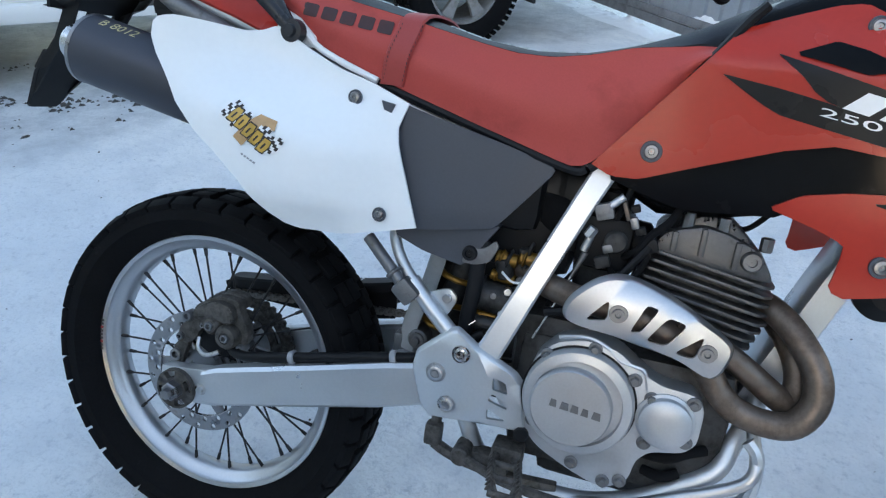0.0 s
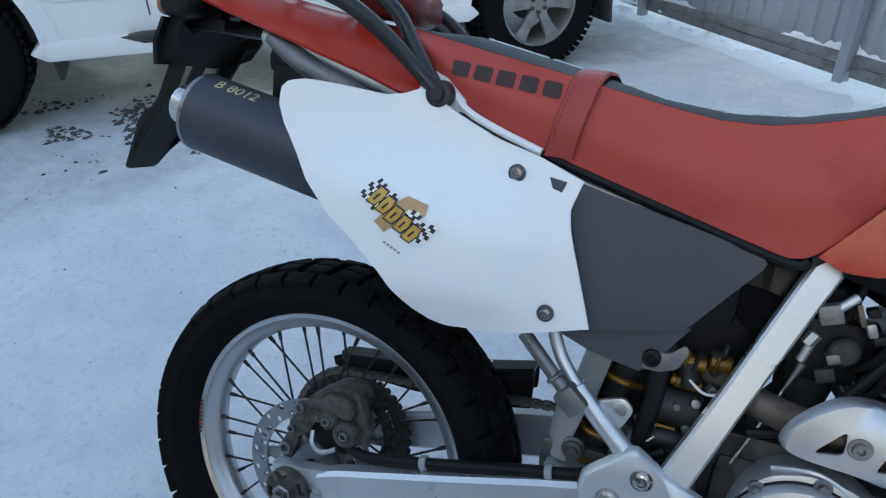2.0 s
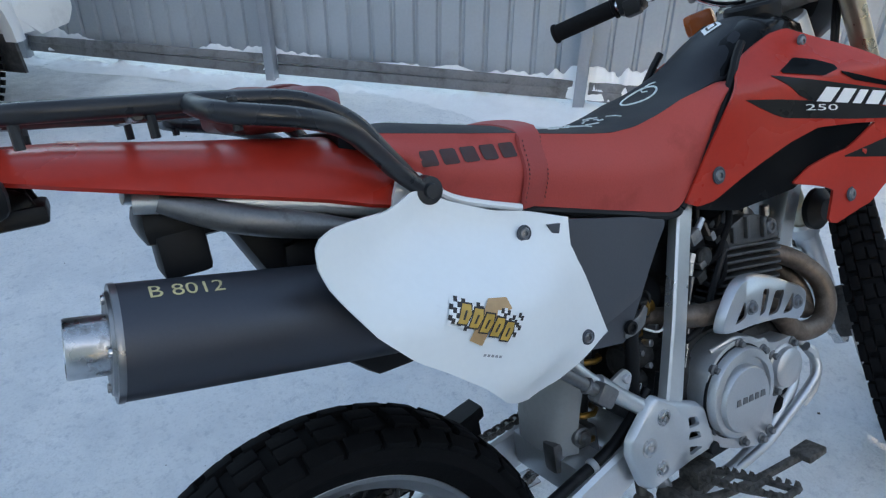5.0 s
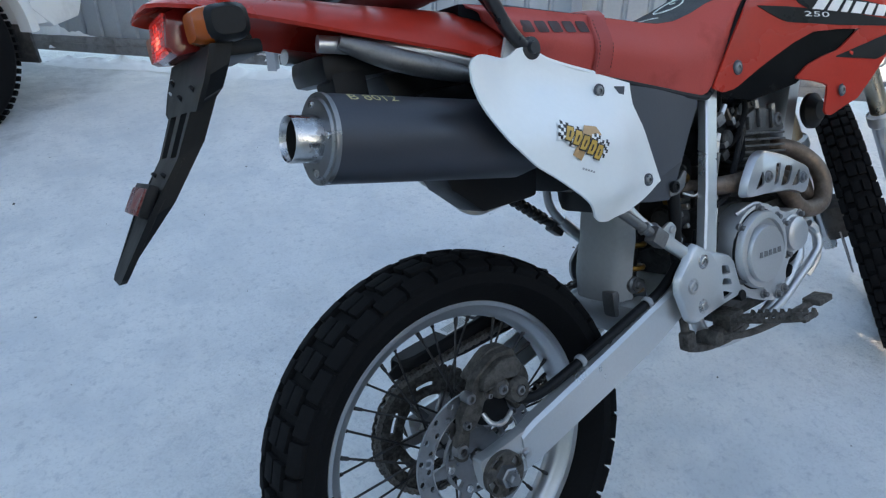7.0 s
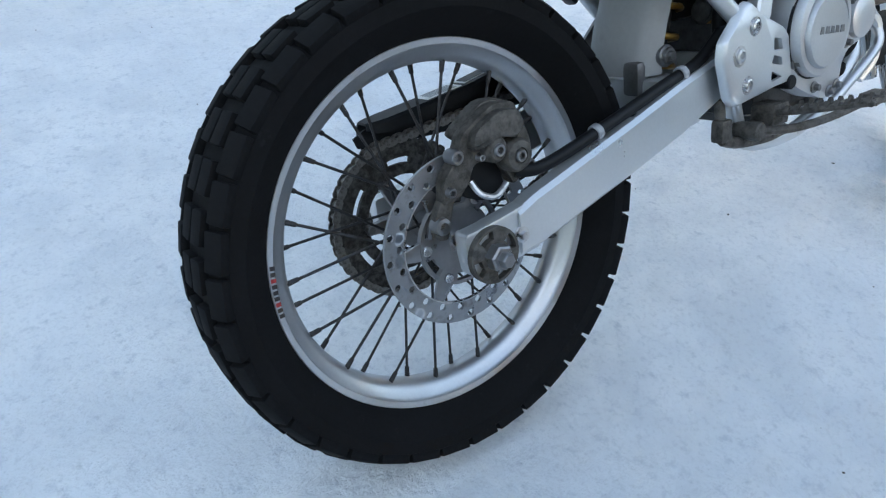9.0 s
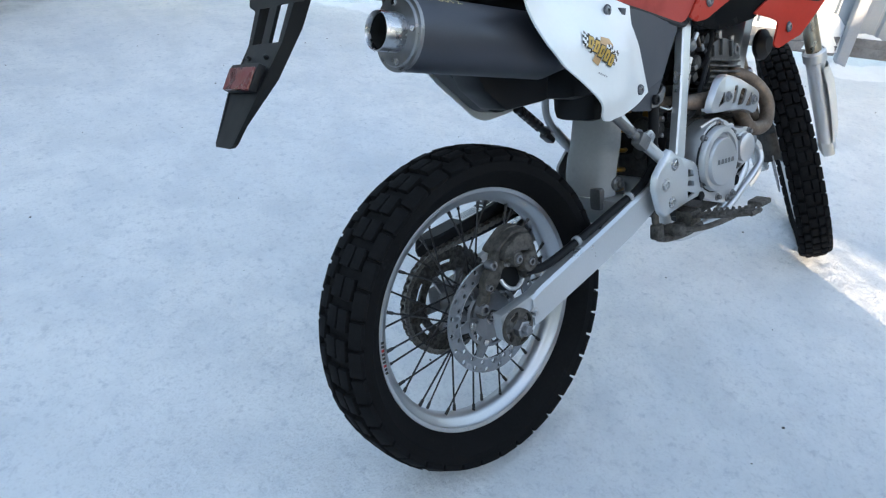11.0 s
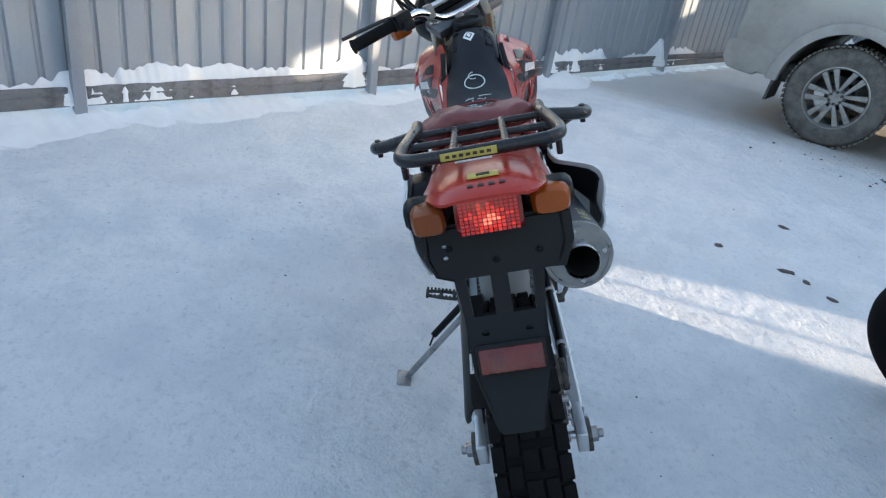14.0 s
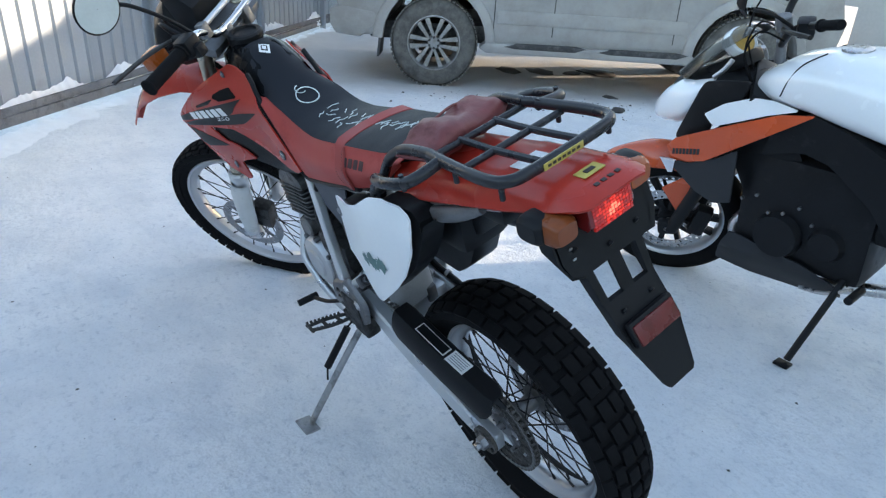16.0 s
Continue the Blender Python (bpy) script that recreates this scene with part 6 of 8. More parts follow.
INLOW = [(0.634, 0.780), (0.671, 0.770), (0.723, 0.757), (0.788, 0.764), (0.830, 0.770), (0.860, 0.790), (0.930, 0.810), (0.965, 0.826)]
for s in (-1, 1):
    bm = sheet(B(), STOP, SLOW, shroud_y, 0.004, 46, 16)
    if s > 0:
        bm = mirrored(bm)
    shroud = part("tank_shroud", bm, red_plastic, bike, "red plastic tank shroud with dark stripes")
    for top, low, name, material, lift in ((WTOP, WLOW, "shroud_wing", red_plastic, 0.0), (INTOP, INLOW, "shroud_insert", gloss_black, -0.006)):
        bm = sheet(B(), top, low, lambda x, z: shroud_y(x, z) - lift, 0.004, 34, 10)
        part(name, mirrored(bm) if s > 0 else bm, material, shroud)
    for top, low, material, name in (
        ([(0.813, 0.960), (0.850, 0.976), (0.880, 0.968), (0.908, 0.955)], [(0.815, 0.956), (0.830, 0.953), (0.882, 0.941), (0.911, 0.947)], gloss_black, "air_vent"),
        ([(0.917, 0.943), (1.012, 0.911)], [(0.918, 0.939), (0.941, 0.925), (1.006, 0.906)], gloss_black, "air_vent"),
        ([(0.794, 0.956), (0.886, 0.932), (1.011, 0.899), (1.131, 0.862)], [(0.794, 0.955), (0.826, 0.930), (0.843, 0.911), (0.909, 0.892), (1.024, 0.871), (1.128, 0.848)], decal_dark, "stripe"),
        ([(0.740, 0.927), (0.806, 0.917), (0.937, 0.890), (1.05, 0.862), (1.114, 0.843)], [(0.740, 0.926), (0.768, 0.909), (0.803, 0.889), (0.834, 0.883), (0.948, 0.862), (1.097, 0.840)], decal_dark, "stripe"),
        ([(0.921, 0.807), (1.04, 0.826), (1.100, 0.834)], [(0.922, 0.805), (1.032, 0.784), (1.055, 0.790), (1.093, 0.828)], decal_dark, "stripe"),
    ):
        lift = 0.0022 if name == "air_vent" else 0.0013
        bm = sheet(B(), top, low, lambda x, z: shroud_y(x, z) - lift, 0.001, 20, 4)
        part(name, mirrored(bm) if s > 0 else bm, material, shroud)
    # slanted white emblem shapes
    for x0, wide, lean in ((0.866, 0.026, 0.020), (0.902, 0.024, 0.018), (0.936, 0.016, 0.016), (0.962, 0.026, 0.016), (0.998, 0.018, 0.014), (1.026, 0.024, 0.012)):
        z0 = 0.903 - 0.21 * (x0 - 0.87)
        bm = sheet(B(), [(x0 + lean, z0 + 0.019), (x0 + wide + lean, z0 + 0.019 - 0.21 * wide)], [(x0, z0), (x0 + wide, z0 - 0.21 * wide)], lambda x, z: shroud_y(x, z) - 0.003, 0.001, 4, 4)
        part("emblem_bar", mirrored(bm) if s > 0 else bm, decal_white, shroud)
    for x, z, r in ((0.677, 0.824, 0.0095), (0.889, 0.997, 0.008), (0.945, 0.738, 0.009)):
        screw(shroud, x, s * abs(shroud_y(x, z) - 0.001), z, r, s)

# tail fender
TAIL = [(-0.307, 0.054, 1.033, 1.030), (-0.296, 0.068, 1.038, 1.028), (-0.26, 0.082, 1.042, 1.020), (-0.17, 0.094, 1.033, 0.994), (-0.04, 0.099, 1.011, 0.958), (0.06, 0.102, 0.996, 0.930), (0.11, 0.103, 0.988, 0.913), (0.150, 0.100, 0.982, 0.902)]
rings = []
for x, w, zt, ze in TAIL:
    crown = [(x, w * t, ze + (zt - ze) * (1 - abs(t) ** 3.2) ** 0.8) for t in [k / 8 - 1 for k in range(17)]]
    under = [(x, w * 0.97 * t, ze + (zt - ze) * (1 - abs(t) ** 3.2) ** 0.8 - 0.004) for t in [1 - k / 8 for k in range(17)]]
    rings.append(crown + under)
tail = part("rear_fender", loft(B(), rings), red_plastic, bike, "glossy red rear fender", sharp=50)
part("sticker", box(B(), (-0.255, 0.0, 1.0427), (0.022, 0.042, 0.0015), 0, Matrix.Rotation(0.08, 4, "Y")), decal_yellow, tail)
part("sticker_bar", box(B(), (-0.255, 0.0, 1.0441), (0.008, 0.018, 0.0012), 0, Matrix.Rotation(0.08, 4, "Y")), ink, tail)
part("sticker", box(B(), (-0.15, 0.012, 1.0308), (0.035, 0.055, 0.0015), 0, Matrix.Rotation(0.14, 4, "Y")), decal_white, tail)
for k in range(4):
    part("sticker_bar", box(B(), (-0.285 + 0.001, 0.018 - 0.014 * k, 1.0402), (0.006, 0.008, 0.0012), 0, Matrix.Rotation(-0.1, 4, "Y")), ink, tail)
for s in (-1, 1):
    bm = B()
    tube(bm, [(-0.10, s * 0.080, 0.962), (-0.04, s * 0.090, 0.934), (0.04, s * 0.096, 0.906), (0.10, s * 0.096, 0.888)], lambda t: 0.006 + 0.010 * math.sin(math.pi * min(1, t * 0.9 + 0.1)), 10)
    part("grab_trim", bm, cast_alu, tail, "scuffed grey grab rail under the fender")
bm = box(B(), (-0.03, 0.0, 0.935), (0.18, 0.12, 0.04), 0.016)
box(bm, (-0.085, -0.03, 0.905), (0.05, 0.06, 0.05), 0.008)
prism(bm, [(0.02, 0.80), (0.05, 0.735), (0.10, 0.690), (0.21, 0.69), (0.23, 0.80), (0.04, 0.93), (-0.04, 0.93)], -0.045, 0.03, 0.012)
part("inner_fender", bm, black_plastic, bike, "black inner rear mudguard")
# tail lamp, signals, number plate bracket
lamp_box = prism(B(), [(-0.222, 0.978), (-0.222, 1.024), (-0.27, 1.028), (-0.288, 1.022), (-0.296, 0.985), (-0.286, 0.972)], -0.046, 0.046, 0.006)
tail_dark = surf("tail_dark", (0.16, 0.008, 0.008), 0.15, var=0.2, scale=20, bump=0.05, coat=0.5)
lamp = part("tail_lamp", lamp_box, tail_dark, bike, "lit red tail lamp")
lens_rnd = random.Random(21)
for i in range(13):
    for k in range(9):
        bm = box(B(), (-0.2885 - 0.0065 * (1 - k / 8), -0.0366 + 0.0061 * i, 0.979 + 0.0051 * k), (0.004, 0.0047, 0.0039), 0, Matrix.Rotation(0.18, 4, "Y"))
        far = ((i - 6) ** 2 + (k - 3) ** 2 * 1.4) * (0.4 + 1.3 * lens_rnd.random())
        part("lens_prism", bm, tail_glow if far < 3 else tail_warm if far < 16 else tail_red, lamp)
for s in (-1, 1):
    rings = []
    for y, k in ((0.052, 0.55), (0.062, 0.8), (0.075, 0.95), (0.100, 1.0), (0.110, 0.95), (0.116, 0.7)):
        rings.append([(-0.240 + 0.026 * k * math.copysign(abs(math.cos(a)) ** 0.6, math.cos(a)), s * y, 0.996 + 0.0205 * k * math.copysign(abs(math.sin(a)) ** 0.6, math.sin(a))) for a in [math.tau * q / 16 for q in range(16)]])
    sig = part("turn_signal", loft(B(), rings), black_plastic, bike)
    lens = []
    far = 0.012 if s > 0 else 0.0
    for x, k in ((-0.240, 0.93), (-0.258 - far / 2, 0.98), (-0.268 - far, 0.92), (-0.275 - far, 0.75)):
        lens.append([(x, s * (0.084 - far / 6) + (0.028 - far / 4) * k * math.copysign(abs(math.cos(a)) ** 0.5, math.cos(a)), 0.996 + 0.0205 * k * math.copysign(abs(math.sin(a)) ** 0.5, math.sin(a))) for a in [math.tau * q / 16 for q in range(16)]])
    part("signal_lens", loft(B(), lens), amber if s < 0 else amber_shaded, sig, "orange signal lens")
    part("signal_stem", rod(B(), (-0.215, s * 0.03, 0.985), (-0.235, s * 0.06, 0.994), 0.012), black_plastic, sig)


def bracket_x(z):
    return lerp([(0.733, -0.411), (0.80, -0.366), (0.863, -0.316), (0.90, -0.296), (0.975, -0.264)], z)


bm = B()
def slab(pts, th=0.006):
    """A plate of the bracket from points (y, z), following its slope."""
    a = [bm.verts.new((bracket_x(z), y, z)) for y, z in pts]
    b = [bm.verts.new((bracket_x(z) + th, y, z)) for y, z in pts]
    bm.faces.new(a)
    bm.faces.new(list(reversed(b)))
    for i in range(len(pts)):
        j = (i + 1) % len(pts)
        bm.faces.new((a[j], a[i], b[i], b[j]))


slab([(-0.108, 0.975), (-0.030, 0.975), (0.030, 0.975), (0.088, 0.975), (0.090, 0.94), (0.082, 0.918), (0.060, 0.910), (-0.060, 0.910), (-0.092, 0.908), (-0.108, 0.94)])
slab([(-0.060, 0.910), (-0.046, 0.910), (-0.043, 0.862), (-0.054, 0.862)])
slab([(0.060, 0.910), (0.046, 0.910), (0.043, 0.862), (0.054, 0.862)])
slab([(-0.012, 0.910), (0.012, 0.910), (0.012, 0.862), (-0.012, 0.862)])
slab([(-0.056, 0.862), (0.056, 0.862), (0.053, 0.800), (0.032, 0.738), (0.026, 0.733), (-0.026, 0.733), (-0.032, 0.738), (-0.053, 0.800)], 0.008)
for s in (-1, 1):  # side flanges
    pts = [(0.975, 0.096), (0.94, 0.097), (0.916, 0.086), (0.908, 0.062), (0.862, 0.056), (0.800, 0.053), (0.738, 0.032)]
    for (za, ya), (zb, yb) in zip(pts, pts[1:]):
        xa, xb = bracket_x(za), bracket_x(zb)
        da, db = (0.030 * sstep(0.742, 0.80, q) + 0.004 for q in (za, zb))
        ring = [[(xa, s * ya, za), (xa, s * (ya - 0.004), za), (xa + da, s * (ya - 0.004), za + 0.4 * da), (xa + da, s * ya, za + 0.4 * da)], [(xb, s * yb, zb), (xb, s * (yb - 0.004), zb), (xb + db, s * (yb - 0.004), zb + 0.4 * db), (xb + db, s * yb, zb + 0.4 * db)]]
        loft(bm, ring)
bracket = part("plate_bracket", bm, black_plastic, bike, "black plastic number plate bracket without a plate", sharp=30)
bm = box(B(), (bracket_x(0.820) - 0.008, 0, 0.820), (0.012, 0.094, 0.040), 0.003, Matrix.Rotation(radians(33), 4, "Y"))
part("reflector_frame", bm, black_plastic, bracket)
bm = box(B(), (bracket_x(0.820) - 0.013, 0, 0.8195), (0.010, 0.086, 0.033), 0.002, Matrix.Rotation(radians(33), 4, "Y"))
part("reflector", bm, reflector_red, bracket, "dull red reflector")
bm = B()
for y in (-0.05, 0.05):
    rod(bm, (-0.26, y, 0.965), (-0.20, y, 0.985), 0.010)
box(bm, (-0.225, 0, 0.972), (0.07, 0.13, 0.018), 0.006)
part("bracket_mount", bm, black_plastic, bracket)
for y, z in ((-0.06, 0.935), (0.0, 0.93), (0.062, 0.952), (-0.03, 0.845), (0.03, 0.845)):
    x = bracket_x(z)
    part("bolt", rod(B(), (x, y, z), (x - 0.004, y, z - 0.002), 0.005, seg=10), black_plastic, bracket)
for z in (0.955, 0.94):
    x = bracket_x(z)
    part("rivet", rod(B(), (x, 0.068, z), (x - 0.002, 0.068, z - 0.001), 0.0035, seg=8), alu, bracket)

# luggage rack
RZ = [(-0.23, 1.064), (0.05, 1.040)]
def rz(x):
    return lerp(RZ, x)


bm = B()
loop = [(-0.02, 0.102), (-0.06, 0.108), (-0.17, 0.116), (-0.207, 0.100), (-0.214, 0.06), (-0.215, 0.0), (-0.214, -0.06), (-0.207, -0.100), (-0.17, -0.116), (-0.06, -0.108), (-0.02, -0.102)]
tube(bm, [(x, y, rz(x)) for x, y in loop], 0.0095, 12)
for s in (-1, 1):
    tube(bm, [(-0.055, s * 0.100, rz(-0.055)), (-0.050, s * 0.150, 1.040), (-0.03, s * 0.172, 1.032), (0.02, s * 0.178, 1.020), (0.065, s * 0.165, 1.004), (0.10, s * 0.142, 0.978), (0.135, s * 0.122, 0.945), (0.168, s * 0.116, 0.916)], 0.010, 12)
    tube(bm, [(-0.02, s * 0.102, rz(-0.02)), (0.05, s * 0.106, 1.035), (0.10, s * 0.11, 1.005), (0.13, s * 0.114, 0.965), (0.162, s * 0.112, 0.922)], 0.0095, 12)
rack = part("luggage_rack", bm, rack_black, bike, "black tubular luggage rack")
for y in (-0.038, 0.038):
    part("cross_bar", tube(B(), [(-0.213, y, 1.060), (-0.10, y, 1.046), (-0.015, y, 1.040)], 0.006, 8), rack_black, rack)
for x in (-0.10, -0.018):
    part("cross_bar", rod(B(), (x, -0.11, rz(x) - 0.008), (x, 0.11, rz(x) - 0.008), 0.006), rack_black, rack)
for x, y in ((-0.195, -0.110), (-0.195, 0.110), (-0.09, -0.110), (-0.09, 0.110), (-0.03, 0.168), (-0.03, -0.168)):
    part("rack_foot", rod(B(), (x, y, rz(x)), (x, y, rz(x) - 0.030), 0.0045, seg=8), rack_black, rack)
for s in (-1, 1):
    bm = lathe(B(), [(0.0005, 0.010), (0.008, 0.010), (0.009, 0.004), (0.016, 0.003), (0.017, -0.012), (0.0005, -0.012)], (0.170, s * 0.122, 0.916), (0, s, 0), 18)
    part("mount_bolt", bm, rack_black, rack)
part("warning_label", box(B(), (-0.2245, 0.015, 1.064), (0.0012, 0.078, 0.011), 0), decal_yellow, rack)
for k in range(7):
    part("label_bar", box(B(), (-0.2256, -0.013 + 0.0095 * k, 1.064), (0.0008, 0.006, 0.004), 0), ink, rack)
for s in (-1, 1):
    bm = sheet(B(), [(0.148, 0.945), (0.172, 0.935), (0.198, 0.912)], [(0.13, 0.905), (0.165, 0.893), (0.198, 0.898)], lambda x, z: -0.104, 0.006, 8, 5)
    part("mount_cover", mirrored(bm) if s > 0 else bm, white_plastic, rack)

# ---- pegs, pedals, stand ----
def peg(s):
    bm = B()
    a, b = (Vector((0.565, -0.135, 0.372)), Vector((0.586, -0.266, 0.394))) if s < 0 else (Vector((0.552, 0.135, 0.372)), Vector((0.576, 0.242, 0.389)))
    for q in (-0.018, 0.018):
        tube(bm, [a + Vector((q * 0.7, 0, 0)), (a + b) / 2 + Vector((q, 0, 0)), b + Vector((q * 0.6, 0, 0))], 0.005, 8, 4)
    for k in range(9):
        p = a.lerp(b, 0.15 + 0.1 * k)
        for q in (-0.019, 0.019):
            prism(bm, [(-0.005, 0), (0.005, 0), (0.0, 0.008)], -0.003, 0.003, 0, Matrix.Translation(p + Vector((q, 0, 0.003))))
    for t in (0.25, 0.6, 0.97):
        p = a.lerp(b, t)
        rod(bm, p - Vector((0.02, 0, 0)), p + Vector((0.02, 0, 0)), 0.005)
    box(bm, a + Vector((0, -s * 0.018, -0.004)), (0.045, 0.04, 0.035), 0.006)
    return part("foot_peg", bm, grimy_cast if s < 0 else engine_grey, bike, "serrated steel foot peg")


for s in (-1, 1):
    peg(s)
bm = tube(B(), [(0.50, -0.135, 0.355), (0.56, -0.160, 0.350), (0.63, -0.175, 0.352), (0.69, -0.19, 0.362), (0.715, -0.198, 0.368)], 0.007, 8)
box(bm, (0.725, -0.2, 0.370), (0.045, 0.035, 0.012), 0.003)
rod(bm, (0.50, -0.10, 0.355), (0.50, -0.145, 0.355), 0.014)
part("brake_pedal", bm, grimy_cast, bike, "steel brake pedal")
bm = rod(B(), (0.452, -0.105, 0.41), (0.450, -0.11, 0.37), 0.008)
box(bm, (0.450, -0.112, 0.365), (0.026, 0.022, 0.035), 0.006)
tube(bm, [(0.452, -0.112, 0.35), (0.49, -0.115, 0.338), (0.56, -0.115, 0.33), (0.64, -0.10, 0.325)], 0.009, 8)
box(bm, (0.53, -0.11, 0.345), (0.08, 0.03, 0.03), 0.008)
part("master_cylinder", bm, grimy_cast, bike)
bm = tube(B(), [(0.60, 0.120, 0.392), (0.65, 0.145, 0.378), (0.713, 0.160, 0.368)], 0.006, 8)
rod(bm, (0.713, 0.145, 0.368), (0.720, 0.206, 0.371), 0.010, seg=12)
part("gear_lever", bm, black_plastic, bike, "gear lever with a rubber tip")
bm = tube(B(), [(0.500, 0.115, 0.365), (0.512, 0.16, 0.318), (0.530, 0.310, 0.172), (0.536, 0.352, 0.128)], 0.0095, 12, 4)
box(bm, (0.542, 0.364, 0.122), (0.07, 0.045, 0.008), 0.003, Matrix.Rotation(radians(18.5), 4, "X"))
stand = part("side_stand", bm, surf("worn_silver", (0.36, 0.37, 0.38), 0.42, 0.7, var=0.2, scale=14, bump=0.1, dirt=(0.14, 0.14, 0.14), dirt_at=0.6), bike, "extended silver side stand")
bm = tube(B(), [(0.546, 0.15, 0.345), (0.550, 0.245, 0.258)], 0.0105, 10, 2)
tube(bm, [(0.52, 0.12, 0.385), (0.546, 0.15, 0.345)], 0.003, 6, 2)
tube(bm, [(0.550, 0.245, 0.258), (0.535, 0.262, 0.232)], 0.003, 6, 2)
part("stand_spring", bm, black_plastic, stand)
box(bm := B(), (0.49, 0.115, 0.372), (0.07, 0.045, 0.06), 0.010)
box(bm, (0.485, 0.136, 0.430), (0.075, 0.016, 0.11), 0.007)
part("stand_mount", bm, engine_grey, stand)
bm = tube(B(), [(0.86, -0.105, 0.365), (0.885, -0.115, 0.40), (0.885, -0.115, 0.455), (0.87, -0.11, 0.475)], 0.009, 8)
part("case_guard", bm, silver_paint, frame_ob)

# ---- front end, turned to the left ----
RAKE = radians(23.8)
AX = Vector((-math.sin(RAKE), 0, math.cos(RAKE)))
PIV = Vector((1.046, 0, 1.0))
STEER = Matrix.Translation(PIV) @ Matrix.Rotation(radians(32.2), 4, AX) @ Matrix.Translation(-PIV)
fork = part("front_fork", B(), steel, bike, "front fork turned to the left")
fork.matrix_basis = STEER
down = -AX
fwd = Vector((math.cos(RAKE), 0, math.sin(RAKE)))


def along(s, off=0.0, y=0.0):
    """A point s metres down the steering axis from the upper clamp."""
    return Vector((1.012, 0, 1.067)) + down * s + fwd * off + Vector((0, y, 0))


front_axle = Vector((1.400, 0, 0.328))
for s in (-1, 1):
    y = s * 0.095
    bm = rod(B(), along(-0.02, 0.035, y), along(0.62, 0.035, y), 0.0205, seg=20)
    leg = part("fork_tube", bm, surf("fork_gold" + str(s + 1), (0.42, 0.38, 0.30), 0.3, 0.85, var=0.1, scale=8, bump=0.03), fork, "champagne fork tube")
    bm = rod(B(), along(0.50, 0.035, y), along(0.84, 0.035, y), 0.026, 0.024, seg=20)
    lathe(bm, [(0.027, 0.0), (0.031, 0.004), (0.031, 0.03), (0.027, 0.034)], along(0.50, 0.035, y), down, 20)
    box(bm, along(0.83, 0.035, y * 0.98), (0.06, 0.036, 0.06), 0.012)
    part("fork_slider", bm, silver_paint, fork)
    rings = []
    for q, w in ((0.55, 0.032), (0.60, 0.040), (0.66, 0.040), (0.74, 0.037), (0.79, 0.030), (0.81, 0.022)):
        c = along(q, 0.035, y)
        rings.append([c + fwd * (w * math.cos(a)) + Vector((0, s * w * math.sin(a), 0)) for a in [radians(-35 + 19 * k) for k in range(11)]])
    inner = [[p - fwd * 0.004 for p in ring] for ring in rings]
    bm = loft(B(), rings, around=False)
    loft(bm, list(reversed(inner)), around=False)
    part("fork_guard", bm, surf("guard_white" + str(s + 1), (0.62, 0.63, 0.62), 0.4, var=0.06, scale=7, bump=0.03, dirt=(0.4, 0.4, 0.39), dirt_at=0.65), fork, "dusty white fork guard")
for s_, zz in ((0.0, 0.030), (0.20, 0.036)):
    bm = box(B(), along(s_, 0.018), (0.085, 0.24, zz), 0.012, Matrix.Rotation(RAKE * -1, 4, "Y"))
    part("fork_clamp", bm, cast_alu, fork)
front_rows = [(0.0, 0.46, 0.0, 0.0, 0.0), (0.5, 0.40, -0.001, 0.15, 0.5), (0.88, 0.36, -0.008, 0.4, 0.1)]
FW = Matrix.Translation(front_axle)
front = spoked_wheel("front_wheel", bike, STEER @ FW, 0.343, 0.041, 0.282, 0.027, 0.030, 0.032, 36, 52, 0.008, front_rows, "spoked front wheel with aluminium rim")
part("brake_disc", holes_disc(0.120, 0.090, 2, 24, 0.0042, 0.058, 0.062), disc_steel, front, "drilled steel brake disc")
for k in range(6):
    part("disc_arm", prism(B(), [(0.026, -0.012), (0.094, -0.006), (0.094, 0.006), (0.026, 0.012)], 0.056, 0.060, 0.001, Matrix.Rotation(math.tau * k / 6, 4, "Y")), cast_alu, front)
part("axle", rod(B(), front_axle + Vector((0, -0.115, 0)), front_axle + Vector((0, 0.115, 0)), 0.009), steel, fork)
bm = box(B(), front_axle + Vector((-0.095, 0.064, 0.060)), (0.072, 0.055, 0.105), 0.014, Matrix.Rotation(-0.4, 4, "Y"))
part("brake_caliper", bm, engine_grey, fork)
# front fender
rings = []
for k in range(15):
    t = k / 14
    x = 0.90 + 0.745 * t
    z = lerp([(0.90, 0.825), (1.05, 0.912), (1.17, 0.955), (1.27, 0.972), (1.37, 0.962), (1.47, 0.928), (1.56, 0.868), (1.645, 0.790)], x)
    w = 0.072 * (1 - 0.72 * sstep(0.6, 1.0, t)) * (0.8 + 0.2 * sstep(0, 0.2, t))
    top = [(x, w * q, z - 0.045 * (1 - 0.7 * sstep(0.7, 1, t)) * abs(q) ** 2.2) for q in [j / 5 - 1 for j in range(11)]]
    rings.append(top + [(a, b * 0.96, c - 0.004) for a, b, c in reversed(top)])
fender = part("front_fender", loft(B(), rings), red_plastic, fork, "red high front fender", sharp=60)
# handlebar
bm = tube(B(), [(0.927, 0.385, 1.190), (0.922, 0.25, 1.190), (0.945, 0.17, 1.182), (0.978, 0.09, 1.130), (0.985, 0.0, 1.120), (0.978, -0.09, 1.130), (0.945, -0.17, 1.182), (0.922, -0.25, 1.190), (0.927, -0.385, 1.190)], 0.011, 12)
bar = part("handlebar", bm, chrome, fork, "steel handlebar with a cross brace")
bar.location = (0, 0, -0.028)
part("cross_brace", rod(B(), (0.958, -0.14, 1.178), (0.958, 0.14, 1.178), 0.008), silver_paint, bar)
